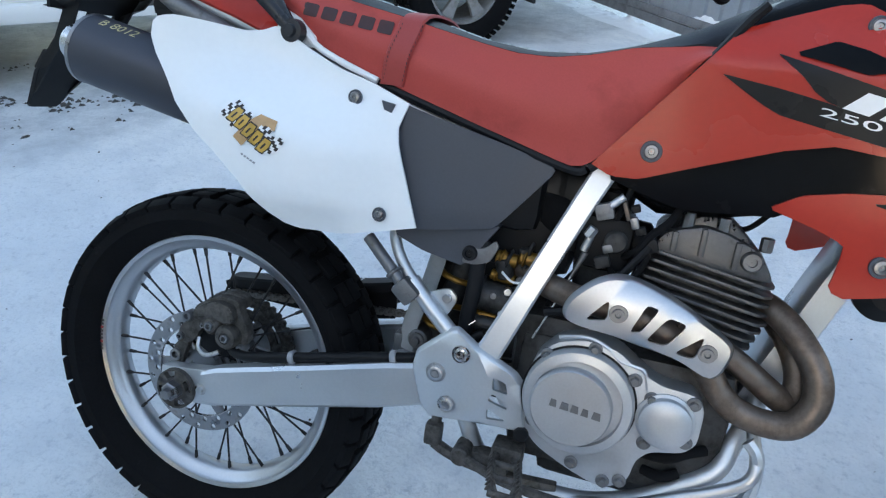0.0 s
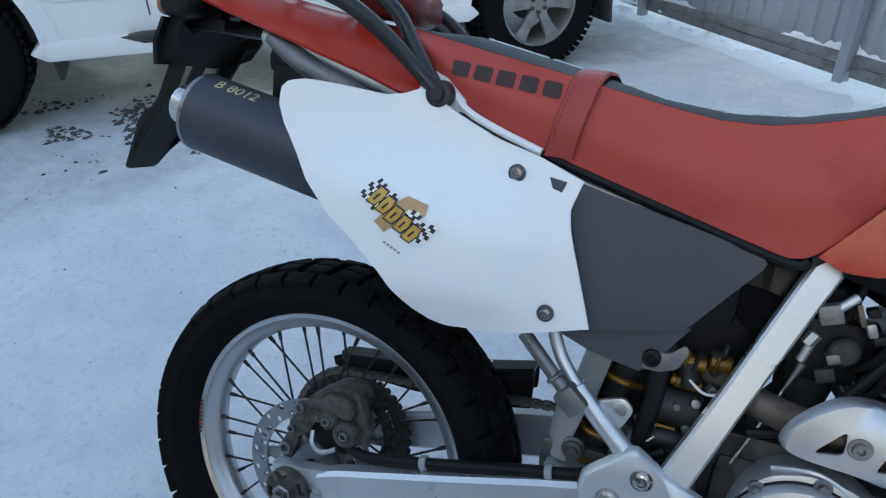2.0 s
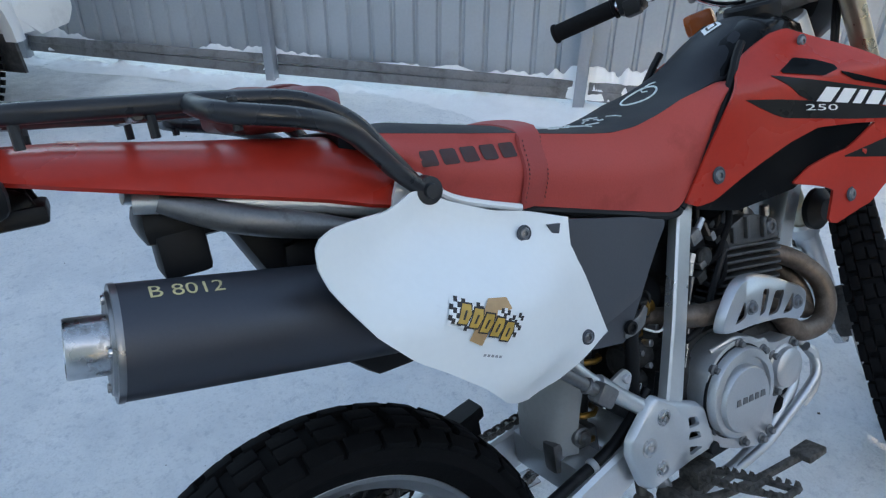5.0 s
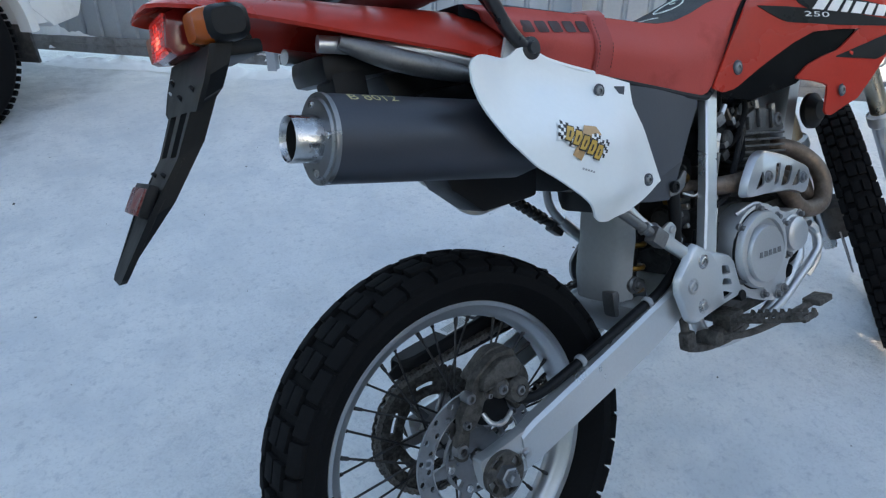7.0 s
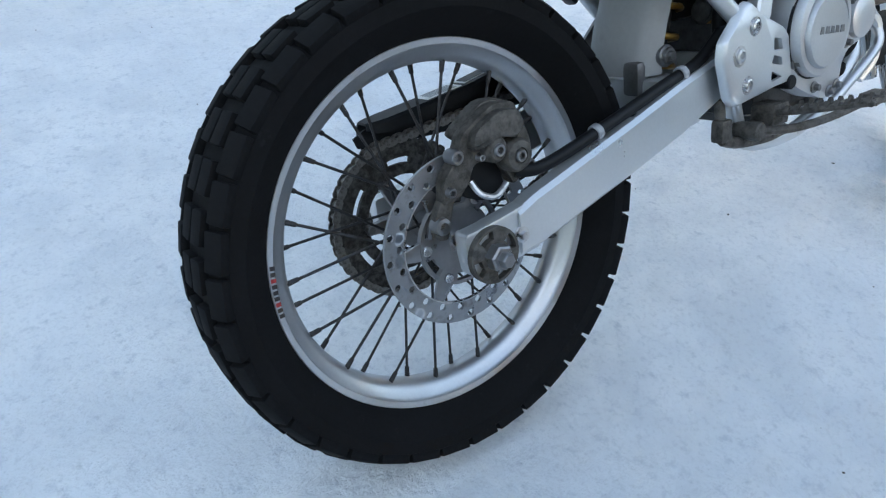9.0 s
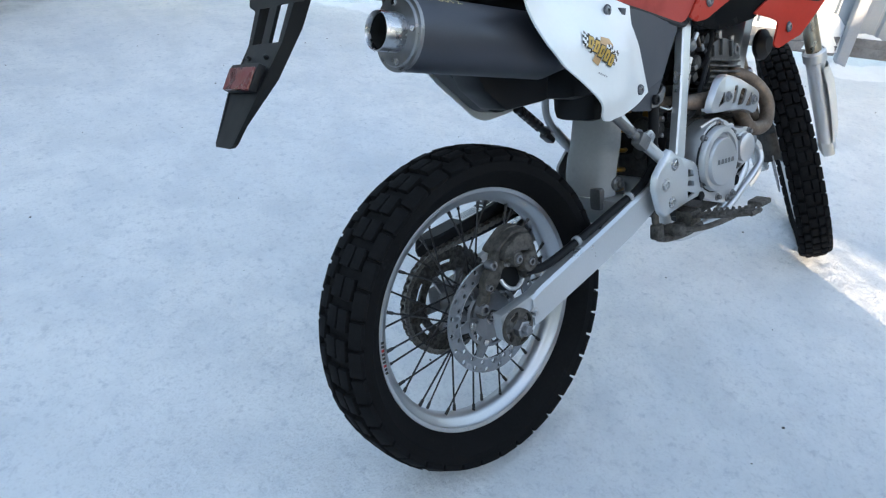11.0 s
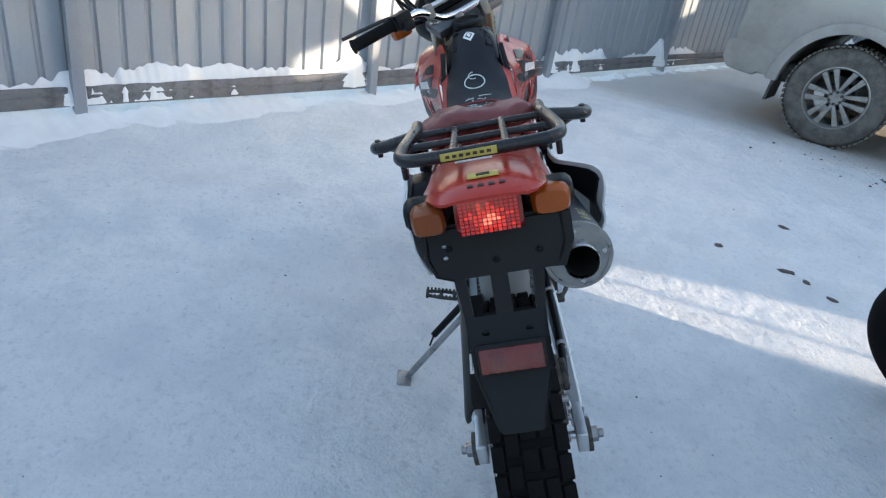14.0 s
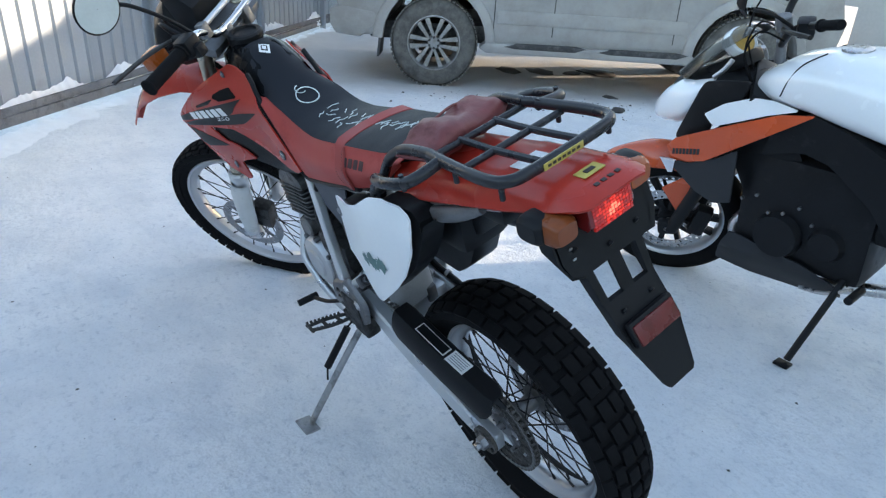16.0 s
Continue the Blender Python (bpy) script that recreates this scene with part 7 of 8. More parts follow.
for s in (-1, 1):
    part("brace_clamp", box(B(), (0.960, s * 0.135, 1.168), (0.026, 0.024, 0.040), 0.005), cast_alu, bar)
    part("bar_clamp", box(B(), (0.992, s * 0.045, 1.10), (0.045, 0.03, 0.05), 0.008), cast_alu, bar)
    bm = lathe(B(), [(0.0005, 0.0), (0.019, 0.0), (0.0195, 0.004), (0.0165, 0.007), (0.0165, 0.125), (0.021, 0.127), (0.021, 0.131), (0.0005, 0.131)], Vector((0.928, s * 0.395, 1.191)), Vector((-0.006, -s * 0.135, 0.0)), 18)
    part("grip", bm, rubber, bar, "black rubber grip")
    bm = box(B(), (0.924, s * 0.235, 1.190), (0.045, 0.050, 0.045), 0.010)
    rod(bm, (0.93, s * 0.20, 1.190), (0.985, s * 0.21, 1.195), 0.012)
    box(bm, (0.905, s * 0.232, 1.175), (0.03, 0.03, 0.03), 0.006)
    sw = part("switch_box", bm, black_plastic, bar)
    bm = tube(B(), [(0.985, s * 0.205, 1.195), (1.015, s * 0.25, 1.198), (1.035, s * 0.31, 1.200), (1.046, s * 0.378, 1.202)], 0.0055, 8)
    part("lever", bm, engine_grey, bar, "grey hand lever")
    bm = tube(B(), [(0.935, s * 0.195, 1.20), (0.94, s * 0.23, 1.26), (0.95, s * 0.28, 1.325), (0.955, s * 0.31, 1.35)], 0.005, 8)
    stalk = part("mirror_stalk", bm, black_plastic, bar)
    c = Vector((0.958, s * 0.354, 1.366))
    bm = lathe(B(), [(0.0005, 0.018), (0.03, 0.015), (0.047, 0.004), (0.050, -0.003), (0.047, -0.004)], c, (1, -0.15 * s, 0.1), 28)
    for v_ in bm.verts:
        v_.co.y = c.y + (v_.co.y - c.y) * 1.15
    mir = part("mirror", bm, black_plastic, stalk)
    bm = lathe(B(), [(0.0005, -0.0045), (0.0465, -0.0045), (0.0465, -0.002)], c, (1, -0.15 * s, 0.1), 28)
    for v_ in bm.verts:
        v_.co.y = c.y + (v_.co.y - c.y) * 1.15
    part("mirror_glass", bm, mirror_glass, mir)
bm = B()
for y, k in ((0.18, 1), (0.20, 0.8), (-0.18, 1), (-0.2, 0.9)):
    part("cable", tube(B(), [(0.955, y, 1.19), (1.03, y * 0.9, 1.20 + 0.03 * k), (1.09, y * 0.5, 1.12), (1.07, y * 0.25, 0.98)], 0.0045, 8), black_plastic, bar)
# front signals
for s in (-1, 1):
    sig = part("front_signal", rod(B(), (1.12, s * 0.05, 1.09), (1.13, s * 0.13, 1.10), 0.008), black_plastic, fork)
    part("signal_lens", box(B(), (1.145, s * 0.165, 1.10), (0.045, 0.062, 0.046), 0.012), amber, sig, "orange signal lens")
# instruments and headlamp
bm = prism(B(), [(1.02, 1.17), (1.07, 1.23), (1.11, 1.22), (1.10, 1.11), (1.04, 1.11)], -0.075, 0.075, 0.012)
inst = part("instrument_box", bm, black_plastic, fork, "small black instrument box")
bm = B()
rings = []
for x, w, z0, z1 in ((1.10, 0.055, 1.02, 1.16), (1.14, 0.085, 0.99, 1.20), (1.19, 0.095, 0.985, 1.17), (1.225, 0.085, 1.00, 1.12)):
    rings.append([(x, w * math.cos(a), (z0 + z1) / 2 + (z1 - z0) / 2 * math.sin(a)) for a in [math.tau * k / 20 for k in range(20)]])
part("headlamp_cowl", loft(bm, rings), black_plastic, fork)
# horn and coil in front of the engine
bm = lathe(B(), [(0.0005, 0.0), (0.03, 0.0), (0.038, 0.006), (0.038, 0.016), (0.02, 0.03), (0.0005, 0.03)], (0.985, -0.055, 0.695), (0, -1, 0.0), 28)
part("horn", bm, black_plastic, bike)

# ---- pouch on the rack ----
def build_pouch():
    rings = []
    for k in range(13):
        t = k / 12 * 2 - 1
        e = (1 - abs(t) ** 3.5) ** 0.5 if abs(t) < 1 else 0.06
        e = max(e, 0.06)
        ring = []
        for j in range(20):
            a = math.tau * j / 20
            cx, cz = math.cos(a), math.sin(a)
            x = 0.049 * math.copysign(abs(cx) ** 0.6, cx) * (0.75 + 0.25 * e)
            z = 0.024 * math.copysign(abs(cz) ** 0.7, cz) * e
            n = 0.006 * noise.noise((x * 40, t * 6, z * 30))
            ring.append((x + n, t * 0.106, z + n + 0.006 * (cz > 0) * math.sin(t * 5) * e))
        rings.append(ring)
    ob = part("pouch", loft(B(), rings), pouch_red, sharp=70)
    tagged(ob, "crumpled dark red leather pouch lying on the luggage rack", "pouch")
    ob.matrix_world = BIKE @ Matrix.Translation((0.046, 0.008, 1.028)) @ Matrix.Rotation(radians(10), 4, "Z") @ Matrix.Rotation(radians(6), 4, "Y")
    bm = tube(B(), [(0.040, -0.07, 0.012), (0.022, -0.03, 0.026), (0.015, 0.03, 0.026), (0.036, 0.08, 0.012)], 0.0025, 6)
    part("flap_seam", bm, pouch_red, ob)


build_pouch()


# ---- the white and orange road motorcycle ----
# x forward, y left, z up; the front axle at x = 0.
BIKE2 = Matrix.Translation((0.60, -1.42, 0.004)) @ Matrix.Rotation(radians(0), 4, "Z") @ Matrix.Rotation(radians(-10), 4, "X")
road = thing("motorcycle", "white and orange road motorcycle on its side stand", "motorcycle", BIKE2)
dark_frame = surf("dark_frame", (0.009, 0.0095, 0.011), 0.42, var=0.25, scale=9, bump=0.08, dirt=(0.03, 0.03, 0.033), dirt_at=0.7, spec=0.2)
dark_panel = surf("dark_panel", (0.028, 0.03, 0.034), 0.5, spec=0.25, var=0.15, scale=6, bump=0.1, fine=260)
R2 = radians(24.5)
AX2 = Vector((-math.sin(R2), 0, math.cos(R2)))
PIV2 = Vector((-0.36, 0, 0.86))
STEER2 = Matrix.Translation(PIV2) @ Matrix.Rotation(radians(30), 4, AX2) @ Matrix.Translation(-PIV2)
fork2 = part("front_fork", B(), dark_frame, road, "dark front fork turned to the left")
fork2.matrix_basis = STEER2


def cast_wheel(m, parent, w, front):
    R = 0.300 if front else 0.315
    hub = part("front_wheel" if front else "rear_wheel", lathe(B(), [(0.01, -0.06), (0.045, -0.055), (0.045, 0.055), (0.01, 0.06)], seg=28), dark_frame, parent, "cast wheel with a road tyre")
    hub.matrix_basis = m
    prof = [(0.205, 0.62 * w), (0.222, 0.84 * w), (0.250, 1.0 * w), (0.272, 0.96 * w), (R - 0.012, 0.72 * w), (R - 0.003, 0.38 * w), (R, 0.0)]
    part("tyre", lathe(B(), prof + [(a, -b) for a, b in reversed(prof[:-1])], seg=72), rubber, hub, "black road tyre")
    rp = [(0.222, 0.70 * w), (0.218, 0.74 * w), (0.208, 0.70 * w), (0.198, 0.5 * w), (0.188, 0.0)]
    rim = rp + [(a, -b) for a, b in reversed(rp[:-1])] + [(0.212, -0.5 * w), (0.20, 0.0), (0.212, 0.5 * w)]
    part("rim", lathe(B(), rim, seg=72, closed=True), alu, hub, "silver cast rim")
    for k in range(5):
        bm = B()
        for q in (-1, 1):
            prism(bm, [(0.035, q * 0.002), (0.035, q * 0.022), (0.192, q * 0.052), (0.192, q * 0.030)], -0.016, 0.016, 0.004)
        ob = part("rim_spoke", bm, dark_frame, hub)
        ob.rotation_euler = (0, math.tau * k / 5 + 0.3, 0)
    for s in ((-1, 1) if front else (-1,)):
        bm = holes_disc(0.150, 0.112, 2, 30, 0.006, s * 0.058, s * 0.062)
        for v in bm.verts:
            a = math.atan2(v.co.z, v.co.x)
            r = math.hypot(v.co.x, v.co.z)
            if r > 0.146:
                v.co.x *= 1 + 0.03 * math.cos(10 * a)
                v.co.z *= 1 + 0.03 * math.cos(10 * a)
        part("brake_disc", bm, steel, hub, "wavy drilled brake disc")
        for k in range(5):
            part("disc_arm", prism(B(), [(0.04, -0.012), (0.116, -0.006), (0.116, 0.006), (0.04, 0.012)], s * 0.056, s * 0.060, 0.001, Matrix.Rotation(math.tau * k / 5, 4, "Y")), dark_frame, hub)
    return hub


cast_wheel(STEER2 @ Matrix.Translation((0, 0, 0.300)), road, 0.060, True)
cast_wheel(Matrix.Translation((-1.41, 0, 0.315)), road, 0.080, False)
dn = -AX2
fw2 = Vector((math.cos(R2), 0, math.sin(R2)))
top2 = Vector((0, 0, 0.300)) + AX2 * 0.66 + fw2 * -0.02
for s in (-1, 1):
    o = Vector((0, s * 0.105, 0))
    bm = rod(B(), top2 + o, Vector((-0.02, s * 0.105, 0.30)) + AX2 * 0.22, 0.021, seg=18)
    part("fork_tube", bm, dark_frame, fork2)
    bm = rod(B(), Vector((-0.02, s * 0.105, 0.30)) + AX2 * 0.26, Vector((-0.015, s * 0.105, 0.285)), 0.028, 0.026, seg=18)
    box(bm, (0.0, s * 0.10, 0.30), (0.07, 0.04, 0.06), 0.012)
    part("fork_slider", bm, dark_frame, fork2)
    bm = box(B(), (-0.125, s * 0.085, 0.335), (0.065, 0.055, 0.13), 0.016, Matrix.Rotation(-0.35, 4, "Y"))
    part("brake_caliper", bm, dark_frame, fork2)
part("axle", rod(B(), (0, -0.12, 0.30), (0, 0.12, 0.30), 0.012), steel, fork2)
for q in (0.52, 0.66):
    c = Vector((-0.02, 0, 0.300)) + AX2 * q
    part("fork_clamp", box(B(), c, (0.07, 0.26, 0.035), 0.01, Matrix.Rotation(-R2, 4, "Y")), dark_frame, fork2)
# orange front fender over the tyre
rings = []
line = spread(curve([(0.250, 0, 0.578), (0.215, 0, 0.604), (0.15, 0, 0.626), (0.06, 0, 0.640), (-0.05, 0, 0.626), (-0.14, 0, 0.585), (-0.20, 0, 0.530), (-0.235, 0, 0.46)], 5), 19)
for k, p in enumerate(line):
    q = line[min(k + 1, 18)] - line[max(k - 1, 0)]
    d = Vector((q.z, 0, -q.x)).normalized()
    d = d if d.z > 0 or d.x < 0 else -d
    w = 0.012 + 0.068 * sstep(0, 0.35, k / 18)
    out = [p + Vector((0, w * t, 0)) - d * (0.06 * sstep(0, 0.3, k / 18) * abs(t) ** 2.5) for t in [j / 5 - 1 for j in range(11)]]
    rings.append(out + [v - d * 0.005 for v in reversed(out)])
part("front_fender", loft(B(), rings), orange_paint, fork2, "glossy orange front fender", sharp=60)
for s in (-1, 1):
    part("fender_stay", prism(B(), [(0.02, 0.50), (-0.13, 0.60), (-0.17, 0.56), (-0.10, 0.42), (-0.04, 0.38)], s * 0.098, s * 0.108, 0.004), orange_paint, fork2)
# handlebar, controls, instruments
bm = tube(B(), [(-0.462, 0.32, 1.255), (-0.40, 0.20, 1.195), (-0.355, 0.13, 1.145), (-0.335, 0.06, 1.07), (-0.335, 0.0, 1.06), (-0.335, -0.06, 1.07), (-0.355, -0.13, 1.125), (-0.40, -0.20, 1.155), (-0.462, -0.32, 1.185)], 0.012, 12)
bar2 = part("handlebar", bm, dark_frame, fork2)
for s in (-1, 1):
    bm = lathe(B(), [(0.0005, 0.0), (0.013, 0.0), (0.0145, 0.006), (0.0135, 0.095), (0.018, 0.097), (0.018, 0.101), (0.0005, 0.101)], Vector((-0.468, s * 0.332, 1.261 if s > 0 else 1.188)), Vector((0.062, -s * 0.12, -0.060 if s > 0 else -0.03)), 16)
    part("grip", bm, rubber, bar2)
    part("switch_box", box(B(), (-0.392, s * 0.185, 1.185 if s > 0 else 1.15), (0.05, 0.055, 0.05), 0.012), dark_frame, bar2)
    part("lever", tube(B(), [(-0.33, s * 0.14, 1.16), (-0.345, s * 0.22, 1.19), (-0.40, s * 0.33, 1.225)], 0.007, 8), dark_frame, bar2)
    part("fluid_cup", rod(B(), (-0.335, s * 0.135, 1.155), (-0.330, s * 0.135, 1.20), 0.024, seg=18), cast_alu, bar2)
    part("bar_clamp", rod(B(), (-0.335, s * 0.045, 1.0), (-0.335, s * 0.045, 1.075), 0.017, seg=14), cast_alu, bar2)
    bm = tube(B(), [(-0.355, s * 0.15, 1.17), (-0.30, s * 0.17, 1.22), (-0.245, s * 0.20, 1.25)], 0.006, 8)
    stalk = part("mirror_stalk", bm, dark_frame, bar2)
    c = Vector((-0.235, s * 0.215, 1.295))
    bm = lathe(B(), [(0.0005, 0.03), (0.03, 0.026), (0.052, 0.008), (0.055, -0.002), (0.052, -0.004)], c, (1, -0.2 * s, 0.05), 6)
    for v in bm.verts:
        v.co.y = c.y + (v.co.y - c.y) * 1.05
    mir = part("mirror", bm, dark_frame, stalk, "black mirror with angular outline")
    bm = lathe(B(), [(0.0005, -0.005), (0.048, -0.005), (0.048, -0.002)], c, (1, -0.2 * s, 0.05), 6)
    part("mirror_glass", bm, mirror_glass, mir)
for y, k in ((0.10, 1.0), (0.16, 0.7), (-0.12, 0.9)):
    part("cable", tube(B(), [(-0.34, y, 1.13), (-0.27, y * 0.9, 1.14 + 0.02 * k), (-0.23, y * 0.6, 1.05), (-0.26, y * 0.3, 0.92)], 0.0032, 8), rubber, bar2)
# instruments, nose cowl and screen, fixed to the frame
bm = lathe(B(), [(0.0005, 0.0), (0.050, 0.0), (0.056, 0.01), (0.054, 0.035), (0.046, 0.040), (0.044, 0.034), (0.0005, 0.034)], (-0.165, 0.0, 0.990), (-0.75, 0, 0.66), 28)
for v in bm.verts:
    v.co.y *= 1.35
inst2 = part("instruments", bm, pearl_white, road, "instrument pod with amber dials")
bm = lathe(B(), [(0.0005, 0.0355), (0.043, 0.0355), (0.043, 0.033)], (-0.165, 0.0, 0.990), (-0.75, 0, 0.66), 28)
for v in bm.verts:
    v.co.y *= 1.3
part("dial", bm, decal_gold, inst2)
part("instrument_stay", box(B(), (-0.17, 0, 0.93), (0.16, 0.12, 0.05), 0.015, Matrix.Rotation(0.5, 4, "Y")), dark_frame, inst2)
rings = []
for x, w, z0, z1 in ((0.125, 0.02, 0.690, 0.712), (0.09, 0.075, 0.682, 0.770), (0.04, 0.115, 0.684, 0.825), (-0.02, 0.136, 0.690, 0.866), (-0.09, 0.142, 0.722, 0.884), (-0.16, 0.138, 0.850, 0.898)):
    rings.append([(x, w * math.copysign(abs(math.cos(a)) ** 0.6, math.cos(a)), (z0 + z1) / 2 + (z1 - z0) / 2 * math.copysign(abs(math.sin(a)) ** 0.8, math.sin(a))) for a in [math.tau * k / 28 for k in range(28)]])
nose = part("nose_cowl", loft(B(), rings), pearl_white, road, "pearl white nose cowl", sharp=50)
for s in (-1, 1):
    arm = rounded([(-0.155, 0.900), (-0.235, 0.918), (-0.322, 0.930), (-0.310, 0.880), (-0.204, 0.755), (-0.185, 0.700), (-0.110, 0.660), (-0.062, 0.676)], 0.15, 2)
    part("fairing_arm", prism(B(), arm, s * 0.143, s * 0.158, 0.004), dark_frame, nose, "black fairing arm")
    part("fairing_stay", tube(B(), [(-0.215, s * 0.095, 0.972), (-0.196, s * 0.108, 0.938), (-0.168, s * 0.122, 0.908)], 0.009, 10), alu, nose, "bright metal stay")
rings = []
for x, z, w in ((0.035, 0.872, 0.100), (-0.03, 0.940, 0.112), (-0.10, 1.005, 0.112), (-0.165, 1.055, 0.098), (-0.195, 1.072, 0.080)):
    rings.append([(x - 0.085 * abs(t) ** 2, w * t, z) for t in [j / 6 - 1 for j in range(13)]])
bm = loft(B(), rings, around=False)
got = bm.copy()
for v in got.verts:
    v.co.x -= 0.004
join(bm, got)
part("wind_screen", bm, screen_glass, nose, "smoked wind screen")
bm = B()
rings = []
for x, w, z0, z1 in ((0.02, 0.09, 0.74, 0.86), (-0.08, 0.12, 0.70, 0.91), (-0.18, 0.12, 0.72, 0.93), (-0.28, 0.09, 0.76, 0.93)):
    rings.append([(x, w * math.cos(a), (z0 + z1) / 2 + (z1 - z0) / 2 * math.sin(a)) for a in [math.tau * k / 16 for k in range(16)]])
part("inner_cowl", loft(bm, rings), dark_frame, nose)
# tank, side panels, body
def body(rows, n=24, power=0.75):
    rings = []
    for x, w, z0, z1 in rows:
        rings.append([(x, w * math.copysign(abs(math.cos(a)) ** power, math.cos(a)), (z0 + z1) / 2 + (z1 - z0) / 2 * math.copysign(abs(math.sin(a)) ** power, math.sin(a))) for a in [math.tau * k / n for k in range(n)]])
    return loft(B(), rings)


tank2 = part("fuel_tank", body([(-0.285, 0.05, 0.865, 0.900), (-0.32, 0.105, 0.855, 0.950), (-0.40, 0.150, 0.850, 1.000), (-0.52, 0.180, 0.845, 1.036), (-0.64, 0.188, 0.820, 1.042), (-0.78, 0.175, 0.790, 1.010), (-0.90, 0.13, 0.78, 0.95), (-0.98, 0.09, 0.79, 0.89)], 32), pearl_white, road, "bulging pearl white fuel tank", sharp=60)
part("tank_cap", lathe(B(), [(0.045, 0), (0.045, 0.006), (0.035, 0.010), (0.0005, 0.010)], (-0.56, 0, 1.037), (0.05, 0, 1), 24), steel, tank2)
for s in (-1, 1):
    seam = [(-0.425, s * 0.158, 0.905), (-0.440, s * 0.156, 0.955), (-0.462, s * 0.125, 1.004), (-0.50, s * 0.06, 1.030)]
    part("tank_seam", tube(B(), seam, 0.0022, 6), dark_frame, tank2)
    def side_y(x, z, s=s):
        return s * (0.165 + 0.035 * sstep(-0.75, -0.25, x) - 0.02 * sstep(0.78, 0.88, z))
    bm = sheet(B(), [(-0.064, 0.652), (-0.095, 0.689), (-0.20, 0.742), (-0.30, 0.790), (-0.441, 0.850), (-0.543, 0.867)], [(-0.064, 0.644), (-0.085, 0.615), (-0.15, 0.612), (-0.219, 0.633), (-0.38, 0.748), (-0.543, 0.862)], side_y, 0.006, 34, 10, s)
    stripe = part("side_shroud", bm, orange_paint, road, "orange side shroud")
    for k in range(8):
        x, z = -0.090 - 0.014 * k, 0.626 + 0.0035 * k
        bm = sheet(B(), [(x, z + 0.022), (x - 0.010, z + 0.024)], [(x, z), (x - 0.010, z + 0.002)], lambda x, z: side_y(x, z) + s * 0.002, 0.001, 4, 4, s)
        part("emblem_bar", bm, ink, stripe)
    bm = sheet(B(), [(-0.193, 0.803), (-0.250, 0.846), (-0.343, 0.883), (-0.41, 0.885), (-0.485, 0.870)], [(-0.195, 0.798), (-0.232, 0.766), (-0.30, 0.795), (-0.40, 0.838), (-0.485, 0.865)], lambda x, z: side_y(x, z) - s * (0.008 + 0.10 * max(0, z - 0.82)), 0.006, 24, 8, s)
    part("upper_shroud", bm, pearl_white, road, "pearl white wedge panel")
    bm = sheet(B(), [(-0.060, 0.592), (-0.15, 0.600), (-0.26, 0.652), (-0.33, 0.70)], [(-0.102, 0.560), (-0.19, 0.500), (-0.27, 0.478), (-0.33, 0.50)], lambda x, z: side_y(x, z) - s * 0.012, 0.008, 16, 8, s)
    scoop = part("radiator_scoop", bm, dark_panel, road, "dark grey radiator scoop")
    bm = sheet(B(), [(-0.035, 0.595), (-0.10, 0.598)], [(-0.075, 0.545), (-0.095, 0.55)], lambda x, z: side_y(x, z) - s * 0.004, 0.012, 8, 5, s)
    part("front_signal", bm, chrome, scoop, "clear front signal lens")
    bm = sheet(B(), [(-0.42, 0.79), (-0.53, 0.868), (-0.64, 0.84), (-0.80, 0.77), (-1.0, 0.62)], [(-0.40, 0.70), (-0.53, 0.74), (-0.62, 0.72), (-0.76, 0.62), (-0.90, 0.44)], lambda x, z: s * 0.155, 0.04, 18, 6, s)
    part("main_frame", bm, dark_frame, road)
    bm = sheet(B(), [(-0.270, 0.225), (-0.30, 0.31), (-0.33, 0.37), (-0.60, 0.34), (-0.74, 0.30)], [(-0.270, 0.211), (-0.33, 0.206), (-0.41, 0.203), (-0.59, 0.226), (-0.74, 0.265)], lambda x, z: s * (0.10 + 0.05 * sstep(0.18, 0.32, z)), 0.006, 20, 8, s)
    part("belly_pan", bm, dark_panel, road, "dark grey belly pan")
bm = box(B(), (-0.56, 0, 0.50), (0.46, 0.27, 0.40), 0.05)
engine2 = part("engine", bm, dark_frame, road, "black engine")
bm = B()
box(bm, (-0.40, 0, 0.66), (0.26, 0.25, 0.30), 0.05, Matrix.Rotation(0.5, 4, "Y"))
part("cylinder_block", bm, dark_frame, engine2)
bm = B()
box(bm, (-0.74, 0, 0.64), (0.28, 0.22, 0.34), 0.05)
part("gear_case", bm, dark_frame, engine2)
for s in (-1, 1):
    part("engine_cover", lathe(B(), [(0.0005, 0.03), (0.075, 0.03), (0.085, 0.0)], (-0.50, s * 0.14, 0.42), (0, s, 0), 28), dark_frame, engine2)
    part("engine_cover", lathe(B(), [(0.0005, 0.025), (0.05, 0.025), (0.06, 0.0)], (-0.66, s * 0.135, 0.44), (0, s, 0), 24), dark_frame, engine2)
for k in range(6):
    p = Vector((-0.36 - 0.05 * k, 0.150, 0.52 + 0.03 * math.sin(k * 2)))
    part("bolt", rod(B(), p, p + Vector((0, 0.012, 0)), 0.006, seg=8), cast_alu, engine2)
part("radiator", box(B(), (-0.20, 0, 0.60), (0.05, 0.30, 0.28), 0.01, Matrix.Rotation(-0.25, 4, "Y")), dark_frame, road)
bm = tube(B(), [(-0.34, 0.05, 0.42), (-0.30, 0.06, 0.33), (-0.40, 0.07, 0.25), (-0.60, 0.06, 0.23), (-0.85, -0.06, 0.24), (-1.1, -0.14, 0.26)], 0.024, 12)
part("exhaust", bm, steel, road)
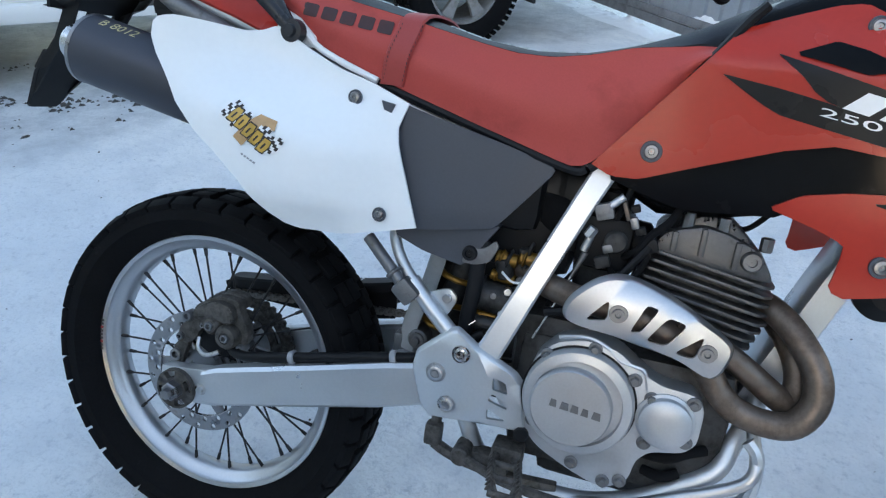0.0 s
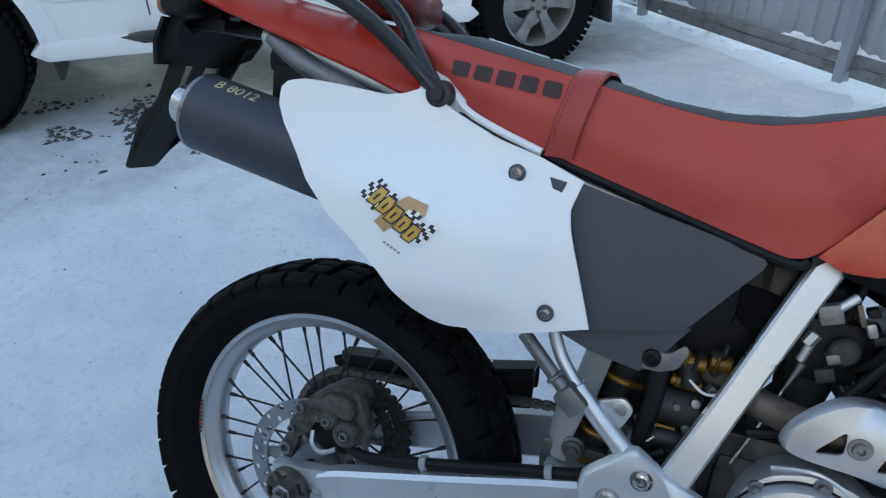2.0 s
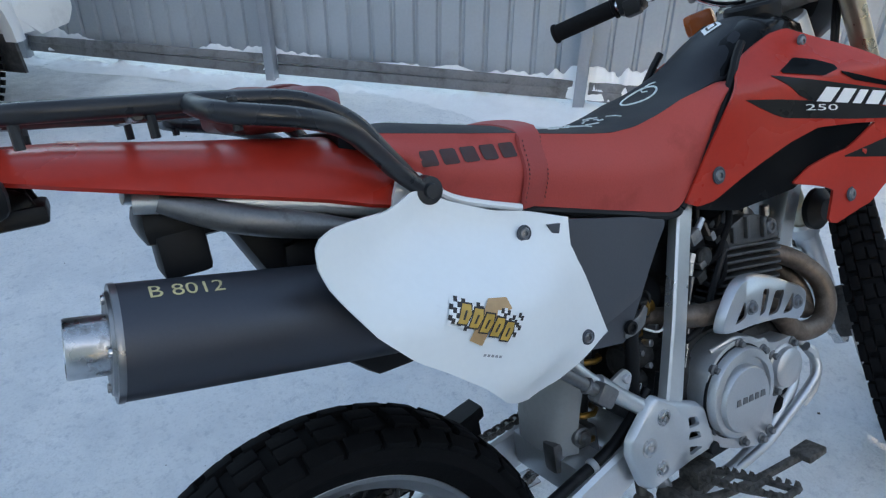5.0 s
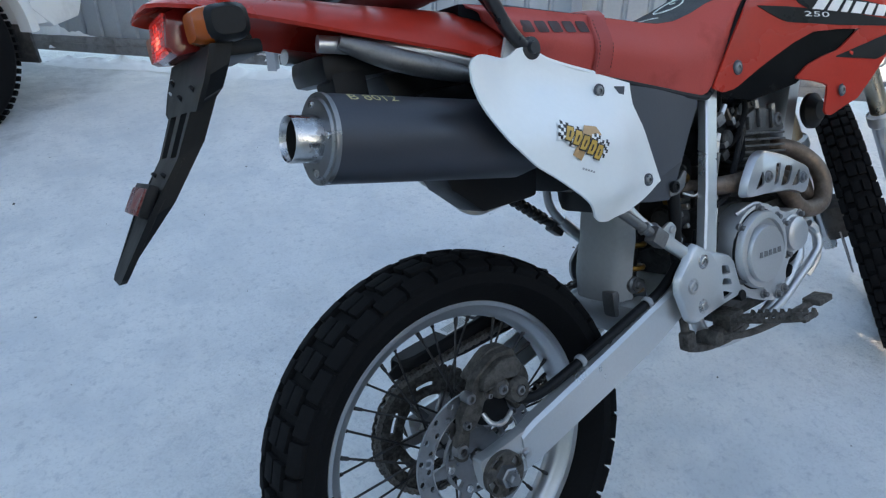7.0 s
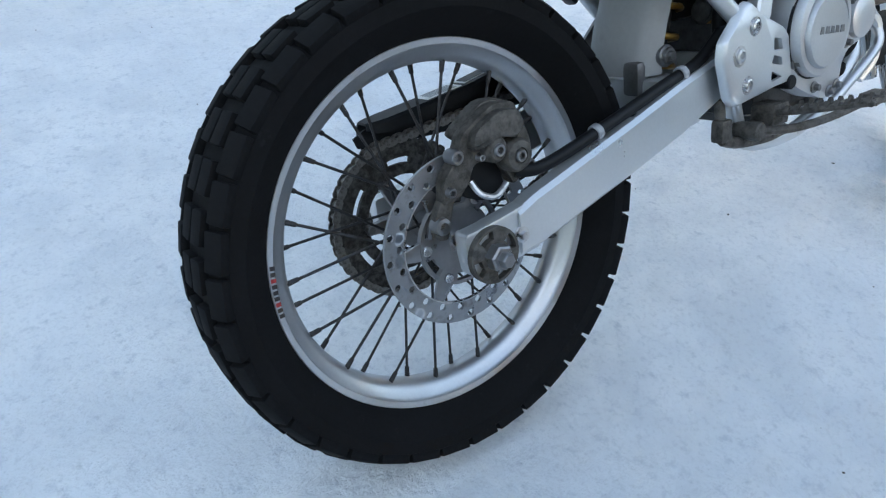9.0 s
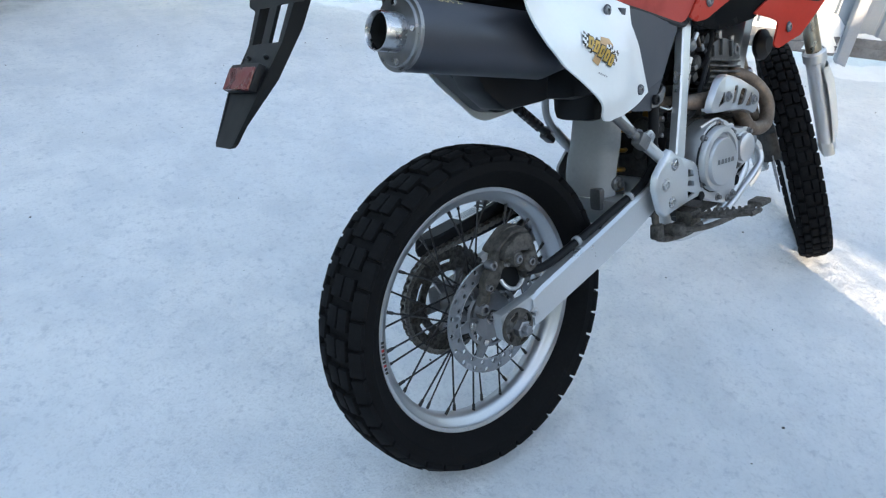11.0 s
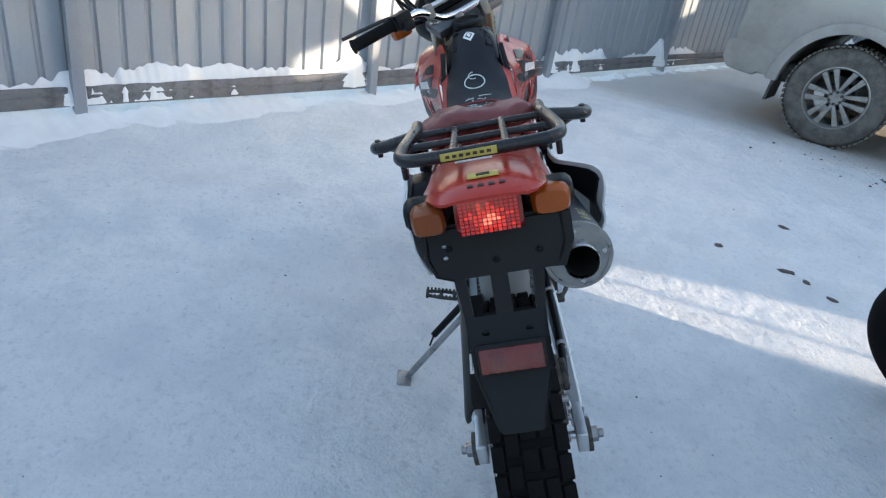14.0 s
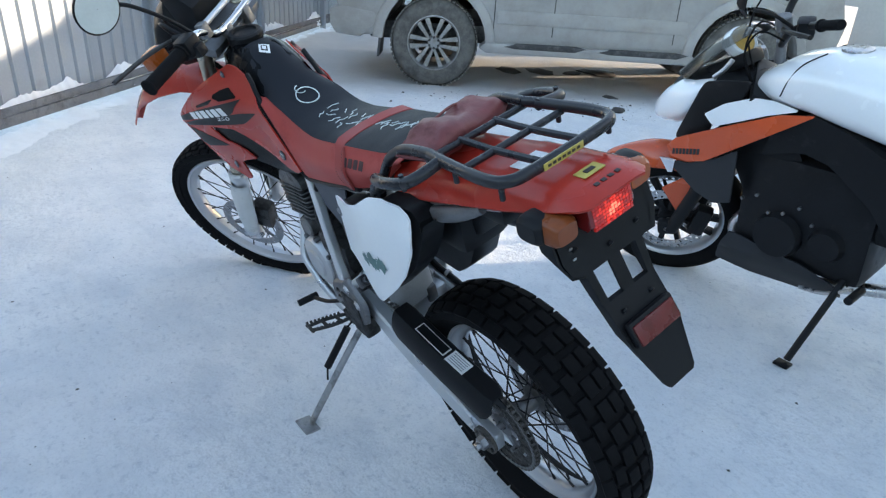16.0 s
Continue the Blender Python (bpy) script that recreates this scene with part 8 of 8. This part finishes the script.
seat2 = part("seat", body([(-0.94, 0.09, 0.82, 0.90), (-1.04, 0.14, 0.80, 0.88), (-1.2, 0.14, 0.81, 0.89), (-1.4, 0.11, 0.85, 0.93), (-1.6, 0.08, 0.89, 0.95)]), black_vinyl, road, "black seat")
part("tail_cowl", body([(-1.15, 0.13, 0.70, 0.80), (-1.4, 0.13, 0.76, 0.87), (-1.62, 0.09, 0.85, 0.93), (-1.75, 0.04, 0.90, 0.93)]), pearl_white, road)
bm = B()
for s in (-1, 1):
    tube(bm, [(-0.86, s * 0.10, 0.40), (-1.1, s * 0.12, 0.38), (-1.41, s * 0.12, 0.315)], 0.028, 10)
part("swing_arm", bm, dark_frame, road)
bm = tube(B(), [(-0.735, 0.12, 0.33), (-0.73, 0.20, 0.265), (-0.695, 0.318, 0.075)], 0.012, 10)
box(bm, (-0.69, 0.332, 0.0625), (0.05, 0.045, 0.010), 0.003, Matrix.Rotation(radians(10), 4, "X"))
part("side_stand", bm, dark_frame, road, "black side stand")
for s in (-1, 1):
    part("foot_peg", rod(B(), (-0.80, s * 0.14, 0.33), (-0.80, s * 0.24, 0.335), 0.014), dark_frame, road)
part("gear_lever", tube(B(), [(-0.78, 0.16, 0.33), (-0.70, 0.165, 0.28), (-0.62, 0.17, 0.27)], 0.007, 8), steel, road)


# ---- markings and small details ----
def pad_z(x, y):
    """Height of the black seat top."""
    w = abs(seat_y(x, lerp(BLACK_EDGE, x))) - 0.0005 if x < 0.74 else lerp(HALF, x) - 0.010 - 0.012 * sstep(0.74, 0.86, x)
    e, c = lerp(BLACK_EDGE, x), lerp(CROWN, x)
    return e + (c - e) * (1 - min(1, abs(y / w)) ** 2.6) + 0.0012


def flat(pts, place, n=3):
    """A thin painted patch: outline points (u, v) set in the world by place(u, v)."""
    bm = B()
    c = sum((Vector(p) for p in pts), Vector((0, 0))) / len(pts)
    ring = []
    for a, b in zip(pts, pts[1:] + pts[:1]):
        ring += [Vector(a).lerp(Vector(b), k / n) for k in range(n)]
    rows = [[bm.verts.new(place(*(c.lerp(p, t)))) for p in ring] for t in (0.5, 1.0)]
    mid = bm.verts.new(place(*c))
    for i in range(len(ring)):
        j = (i + 1) % len(ring)
        bm.faces.new((rows[0][i], rows[0][j], rows[1][j], rows[1][i]))
        bm.faces.new((mid, rows[0][j], rows[0][i]))
    return bm


def lettering(name, body, size, place, material, parent):
    """Built-in lettering laid on a curved face by place(u, v)."""
    cu = bpy.data.curves.new(name, "FONT")
    cu.body, cu.size = body, size
    cu.resolution_u = 3
    ob = bpy.data.objects.new(name, cu)
    bm = B()
    bm.from_mesh(ob.to_mesh())
    ob.to_mesh_clear()
    bpy.data.objects.remove(ob)
    bpy.data.curves.remove(cu)
    for v in bm.verts:
        v.co = place(v.co.x, v.co.y)
    return part(name, bm, material, parent)


chalk = surf("chalk", (0.62, 0.68, 0.68), 0.8, var=0.3, scale=60, bump=0.1)
chalk_yellow = surf("chalk_yellow", (0.55, 0.48, 0.26), 0.8, var=0.3, scale=60, bump=0.1)
seat_ink = surf("seat_ink", (0.045, 0.016, 0.016), 0.6, var=0.3, scale=50)

# maker's mark on the seat sides as five plain blocks
for s in (-1, 1):
    x0, x1, z0, z1 = (0.176, 0.317, 0.9490, 0.9345) if s < 0 else (0.236, 0.350, 0.938, 0.916)
    for k in range(5):
        xa = x0 + (x1 - x0) * k / 5
        xb = xa + (x1 - x0) * 0.155
        za, zb = (z0 + (z1 - z0) * (q - x0) / (x1 - x0) for q in (xa, xb))
        pts = [(xa + (xb - xa) * u, za + (zb - za) * u + 0.0090 * v) for u, v in ((0, -0.8), (0.1, -1), (0.9, -1), (1, -0.8), (1, 0.8), (0.9, 1), (0.1, 1), (0, 0.8))]
        bm = flat(pts, lambda x, z: (x, s * (abs(seat_y(x, z)) + 0.0012), z), 1)
        part("mark_bar", bm, seat_ink, seat)

# racing sticker on the white panel
def on_panel(lift):
    return lambda x, z: (x, panel_y(x, z) - lift, z)


def stick(u, v):
    """Sticker axes: u along its slanted rows, v upwards."""
    u, v = 0.86 * u, 1.15 * (v - 0.007)
    return 0.169 + 0.911 * u + 0.55 * v, 0.7835 - 0.413 * u + 0.78 * v


sticker = part("racing_sticker", flat([stick(u * 1.15, v + 0.010) for u, v in ((-0.014, -0.026), (0.004, -0.030), (0.010, 0.006), (0.028, 0.010), (0.020, 0.020), (-0.004, 0.016), (-0.010, 0.0))], on_panel(0.0016), 3), decal_tan, side_panel, "gold and chequered racing sticker")
for u0, v0 in ((-0.056, -0.004), (0.010, -0.008)):
    for i in range(9):
        for k in range(5):
            w = 0.0050
            pts = [stick(u0 + i * w + a + 0.0, v0 + k * w + b + 0.003 * math.sin(i * 0.9)) for a, b in ((0, 0), (w, 0), (w, w), (0, w))]
            part("check", flat(pts, on_panel(0.0020), 1), ink if (i + k) % 2 else decal_white, sticker)
rnd = random.Random(3)
for i in range(5):
    u = -0.042 + 0.0172 * i
    v = 0.006 - 0.0030 * i + rnd.uniform(-0.001, 0.001)
    for grow, lift, name, material in ((0.0016, 0.0024, "gold_shadow", ink), (0.0, 0.0028, "gold_bar", decal_gold)):
        w, h = 0.0135, 0.0185
        quad = [(-grow, -grow), (w * 0.9 + grow, -grow), (w * 1.15 + grow, h * 0.55), (w + grow, h + grow), (w * 0.15 - grow, h + grow), (w * 0.05 - grow, h * 0.5)]
        part(name, flat([stick(u + a, v - 0.006 + b) for a, b in quad], on_panel(lift), 1), material, sticker)
    part("gold_gap", flat([stick(u + a, v - 0.006 + b) for a, b in ((0.005, 0.004), (0.008, 0.004), (0.0095, 0.013), (0.0065, 0.013))], on_panel(0.0032), 1), ink, sticker)
for i in range(5):
    part("fine_bar", flat([stick(0.012 + 0.006 * i + a, -0.030 + b) for a, b in ((0, 0), (0.004, 0), (0.004, 0.0025), (0, 0.0025))], on_panel(0.0016), 1), decal_grey, sticker)

# worn green sticker on the other panel
rnd = random.Random(8)
worn = None
for cx, cz, rx, rz0 in ((0.150, 0.775, 0.024, 0.022), (0.186, 0.768, 0.026, 0.024), (0.222, 0.757, 0.020, 0.018)):
    pts = []
    for k in range(26):
        a = math.tau * k / 26
        r = rnd.uniform(0.55, 1.05)
        pts.append((cx + rx * r * math.cos(a), cz + rz0 * r * math.sin(a)))
    blotch = part("worn_sticker" if worn is None else "sticker_flake", flat(pts, lambda x, z: (x, left_y(x, z) + 0.0012, z), 1), decal_green, worn or left_panel, "worn green sticker" if worn is None else "")
    worn = worn or blotch

# writing on the silencer
mu = Vector((0, -0.50, 0.86))
mu = (mu - mw * mu.dot(mw)).normalized()
ms = mu.cross(mw)


def on_silencer(u, v):
    a = (v - 0.004) / 0.0535
    p = MA + mw * (0.028 + u)
    return p + 0.0541 * (mu * math.cos(a) + ms * math.sin(a))


lettering("writing", "B 8012", 0.0235, on_silencer, chalk_yellow, shell)

# numerals on the shrouds
for s in (-1, 1):
    def on_shroud(u, v, s=s):
        x = 0.845 + u if s < 0 else 0.926 - u
        z = 0.8935 - 0.17 * (x - 0.845) + v
        return Vector((x, s * (abs(shroud_y(x, z)) + 0.0022), z))
    target = [o for o in bike.children if o.name.startswith("tank_shroud")][0 if s < 0 else 1]
    lettering("numerals", "250", 0.0136, lambda u, v: on_shroud(u * 3.1, v), decal_white, target)

# chalk on the seat
def on_pad(x, y, lift=0.0):
    return Vector((x, y, pad_z(x, y) + lift))


part("chalk_ring", tube(B(), [on_pad(0.634 + 0.030 * math.cos(a), 0.004 + 0.026 * math.sin(a)) for a in [math.tau * k / 20 for k in range(20)]], 0.0016, 6, 2, True), chalk, pad, "chalk ring")
part("chalk_ring", tube(B(), [on_pad(0.662 + 0.014 * math.cos(a), 0.006 + 0.012 * math.sin(a)) for a in [math.tau * k / 12 for k in range(8)]], 0.0012, 6, 2), chalk, pad)
rnd = random.Random(21)
for x0, x1, n in ((0.185, 0.310, 9), (0.375, 0.565, 15)):
    for k in range(n):
        x = x0 + (x1 - x0) * (k + 0.5) / n
        y = rnd.uniform(-0.012, 0.012) + (0.02 if k % 2 else -0.02) * (x0 > 0.3)
        a = rnd.uniform(0.4, 2.4)
        ln = rnd.uniform(0.008, 0.016)
        pts = [on_pad(x + ln * math.cos(a) * t + 0.004 * math.sin(4 * t + k), y + ln * math.sin(a) * t + 0.003 * math.cos(5 * t + k)) for t in (-1, -0.3, 0.4, 1)]
        part("chalk_stroke", tube(B(), pts, 0.0012, 5, 3), chalk, pad)
for half, material, lift in ((0.023, decal_white, 0.0006), (0.0135, ink, 0.0012), (0.0085, decal_white, 0.0018)):
    pts = [(0.812 + half * 0.95 * a, 0.002 + half * 0.75 * b) for a, b in ((-1, -0.2), (0.2, -1), (1, 0.2), (-0.2, 1))]
    part("diamond_sticker", flat(pts, lambda x, y: on_pad(x, y, lift), 2), material, pad)

# stitches along the strap
for q in (-0.0145, 0.0145):
    for s in (-1, 1):
        for k in range(14):
            z = 0.944 - 0.0056 * k
            x = 0.338 - 0.018 * (k / 14) * 0.9 + q
            y = s * (abs(seat_y(x, z)) + 0.0062)
            part("stitch", tube(B(), [(x, y, z), (x, y + s * 0.0006, z - 0.0015), (x, y, z - 0.003)], 0.0006, 4, 1), seat_ink, seat)

# rim decal
for k in range(9):
    a0, a1 = radians(186 - 1.75 * k), radians(184.8 - 1.75 * k)
    pts = [(r * math.cos(a), r * math.sin(a)) for r, a in ((0.2335, a0), (0.2335, a1), (0.2395, a1), (0.2395, a0))]
    bm = flat(pts, lambda x, z: (x, -0.0357, z), 1)
    part("rim_mark", bm, decal_red if k in (2, 6) else ink, [o for o in rear.children if o.name.startswith("rim")][0])

# frozen dirt on the snow
def clump(at, r, seed, name="dirt_clump"):
    bm = B()
    rnd = random.Random(seed)
    made = bmesh.ops.create_icosphere(bm, subdivisions=2, radius=1.0)
    for v in made["verts"]:
        n = 1 + 0.55 * noise.noise(v.co * 1.7 + Vector((seed * 3.1, 0, 0)))
        v.co = Vector((v.co.x * r * n * 1.7, v.co.y * r * n * 1.1, v.co.z * r * n * 0.22))
    ob = part(name, bm, dirt_ice, sharp=50)
    ob.location = (at[0], at[1], ground_height(at[0], at[1]) + r * 0.03)
    ob.rotation_euler = (0, 0, rnd.uniform(0, 6.3))
    return tagged(ob, "dark frozen lump of dirty snow on the ground", "dirty snow", "lumps of dirty snow")


seed = 0
for x, y, r in ((3.21, -2.96, 0.085), (3.36, -2.98, 0.05), (2.98, -3.17, 0.07), (2.86, -3.28, 0.075), (2.72, -3.42, 0.05), (3.10, -3.06, 0.035), (2.60, -3.60, 0.06), (1.64, -1.35, 0.022), (1.55, -1.40, 0.014), (1.41, -1.45, 0.016), (4.34, -3.99, 0.10), (4.15, -4.28, 0.11), (3.95, -4.55, 0.08), (3.81, -4.82, 0.12), (3.0, -4.0, 0.05), (1.85, -1.1, 0.018), (2.2, -1.6, 0.02)):
    seed += 1
    clump((x, y), r, seed)


def crumbs():
    """Small dark crumbs: a dirty patch by the white car and a scatter over the yard."""
    rnd = random.Random(31)
    bm = B()
    def crumb(x, y, r):
        z = ground_height(x, y)
        vs = [bm.verts.new((x + r * rnd.uniform(0.6, 1.3) * math.cos(a), y + r * rnd.uniform(0.6, 1.3) * math.sin(a), z - 0.001)) for a in (0.2, 1.7, 3.0, 4.6)]
        top = bm.verts.new((x + rnd.uniform(-0.3, 0.3) * r, y + rnd.uniform(-0.3, 0.3) * r, z + r * rnd.uniform(0.3, 0.8)))
        for i in range(4):
            bm.faces.new((vs[i], vs[(i + 1) % 4], top))
    for _ in range(2600):
        u, v = rnd.gauss(0, 0.45), rnd.gauss(0, 0.24)
        if noise.fractal((u * 4.0, v * 4.0, 1.7), 1.0, 2.0, 4) < 0.08:
            continue
        crumb(-2.35 + 0.72 * u - 0.70 * v, 1.72 + 0.70 * u + 0.72 * v, 0.005 + 0.022 * rnd.random() ** 3)
    for _ in range(260):
        u, v = rnd.gauss(0, 0.6), rnd.gauss(0, 0.18)
        crumb(3.0 + 0.65 * u + 0.7 * v, -3.25 + 0.76 * u - 0.65 * v, 0.004 + 0.018 * rnd.random() ** 3)
    for _ in range(700):
        x, y = rnd.uniform(-3.5, 4.5), rnd.uniform(-4, 3.5)
        if (Vector((x, y, 0)) - FA).dot(FN) > 0.3:
            crumb(x, y, 0.002 + 0.006 * rnd.random() ** 4)
    ob = part("dirt_crumbs", bm, dirt_ice, sharp=30)
    tagged(ob, "dark crumbs of frozen dirt scattered over the snow", "dirt", kind="stuff")


crumbs()
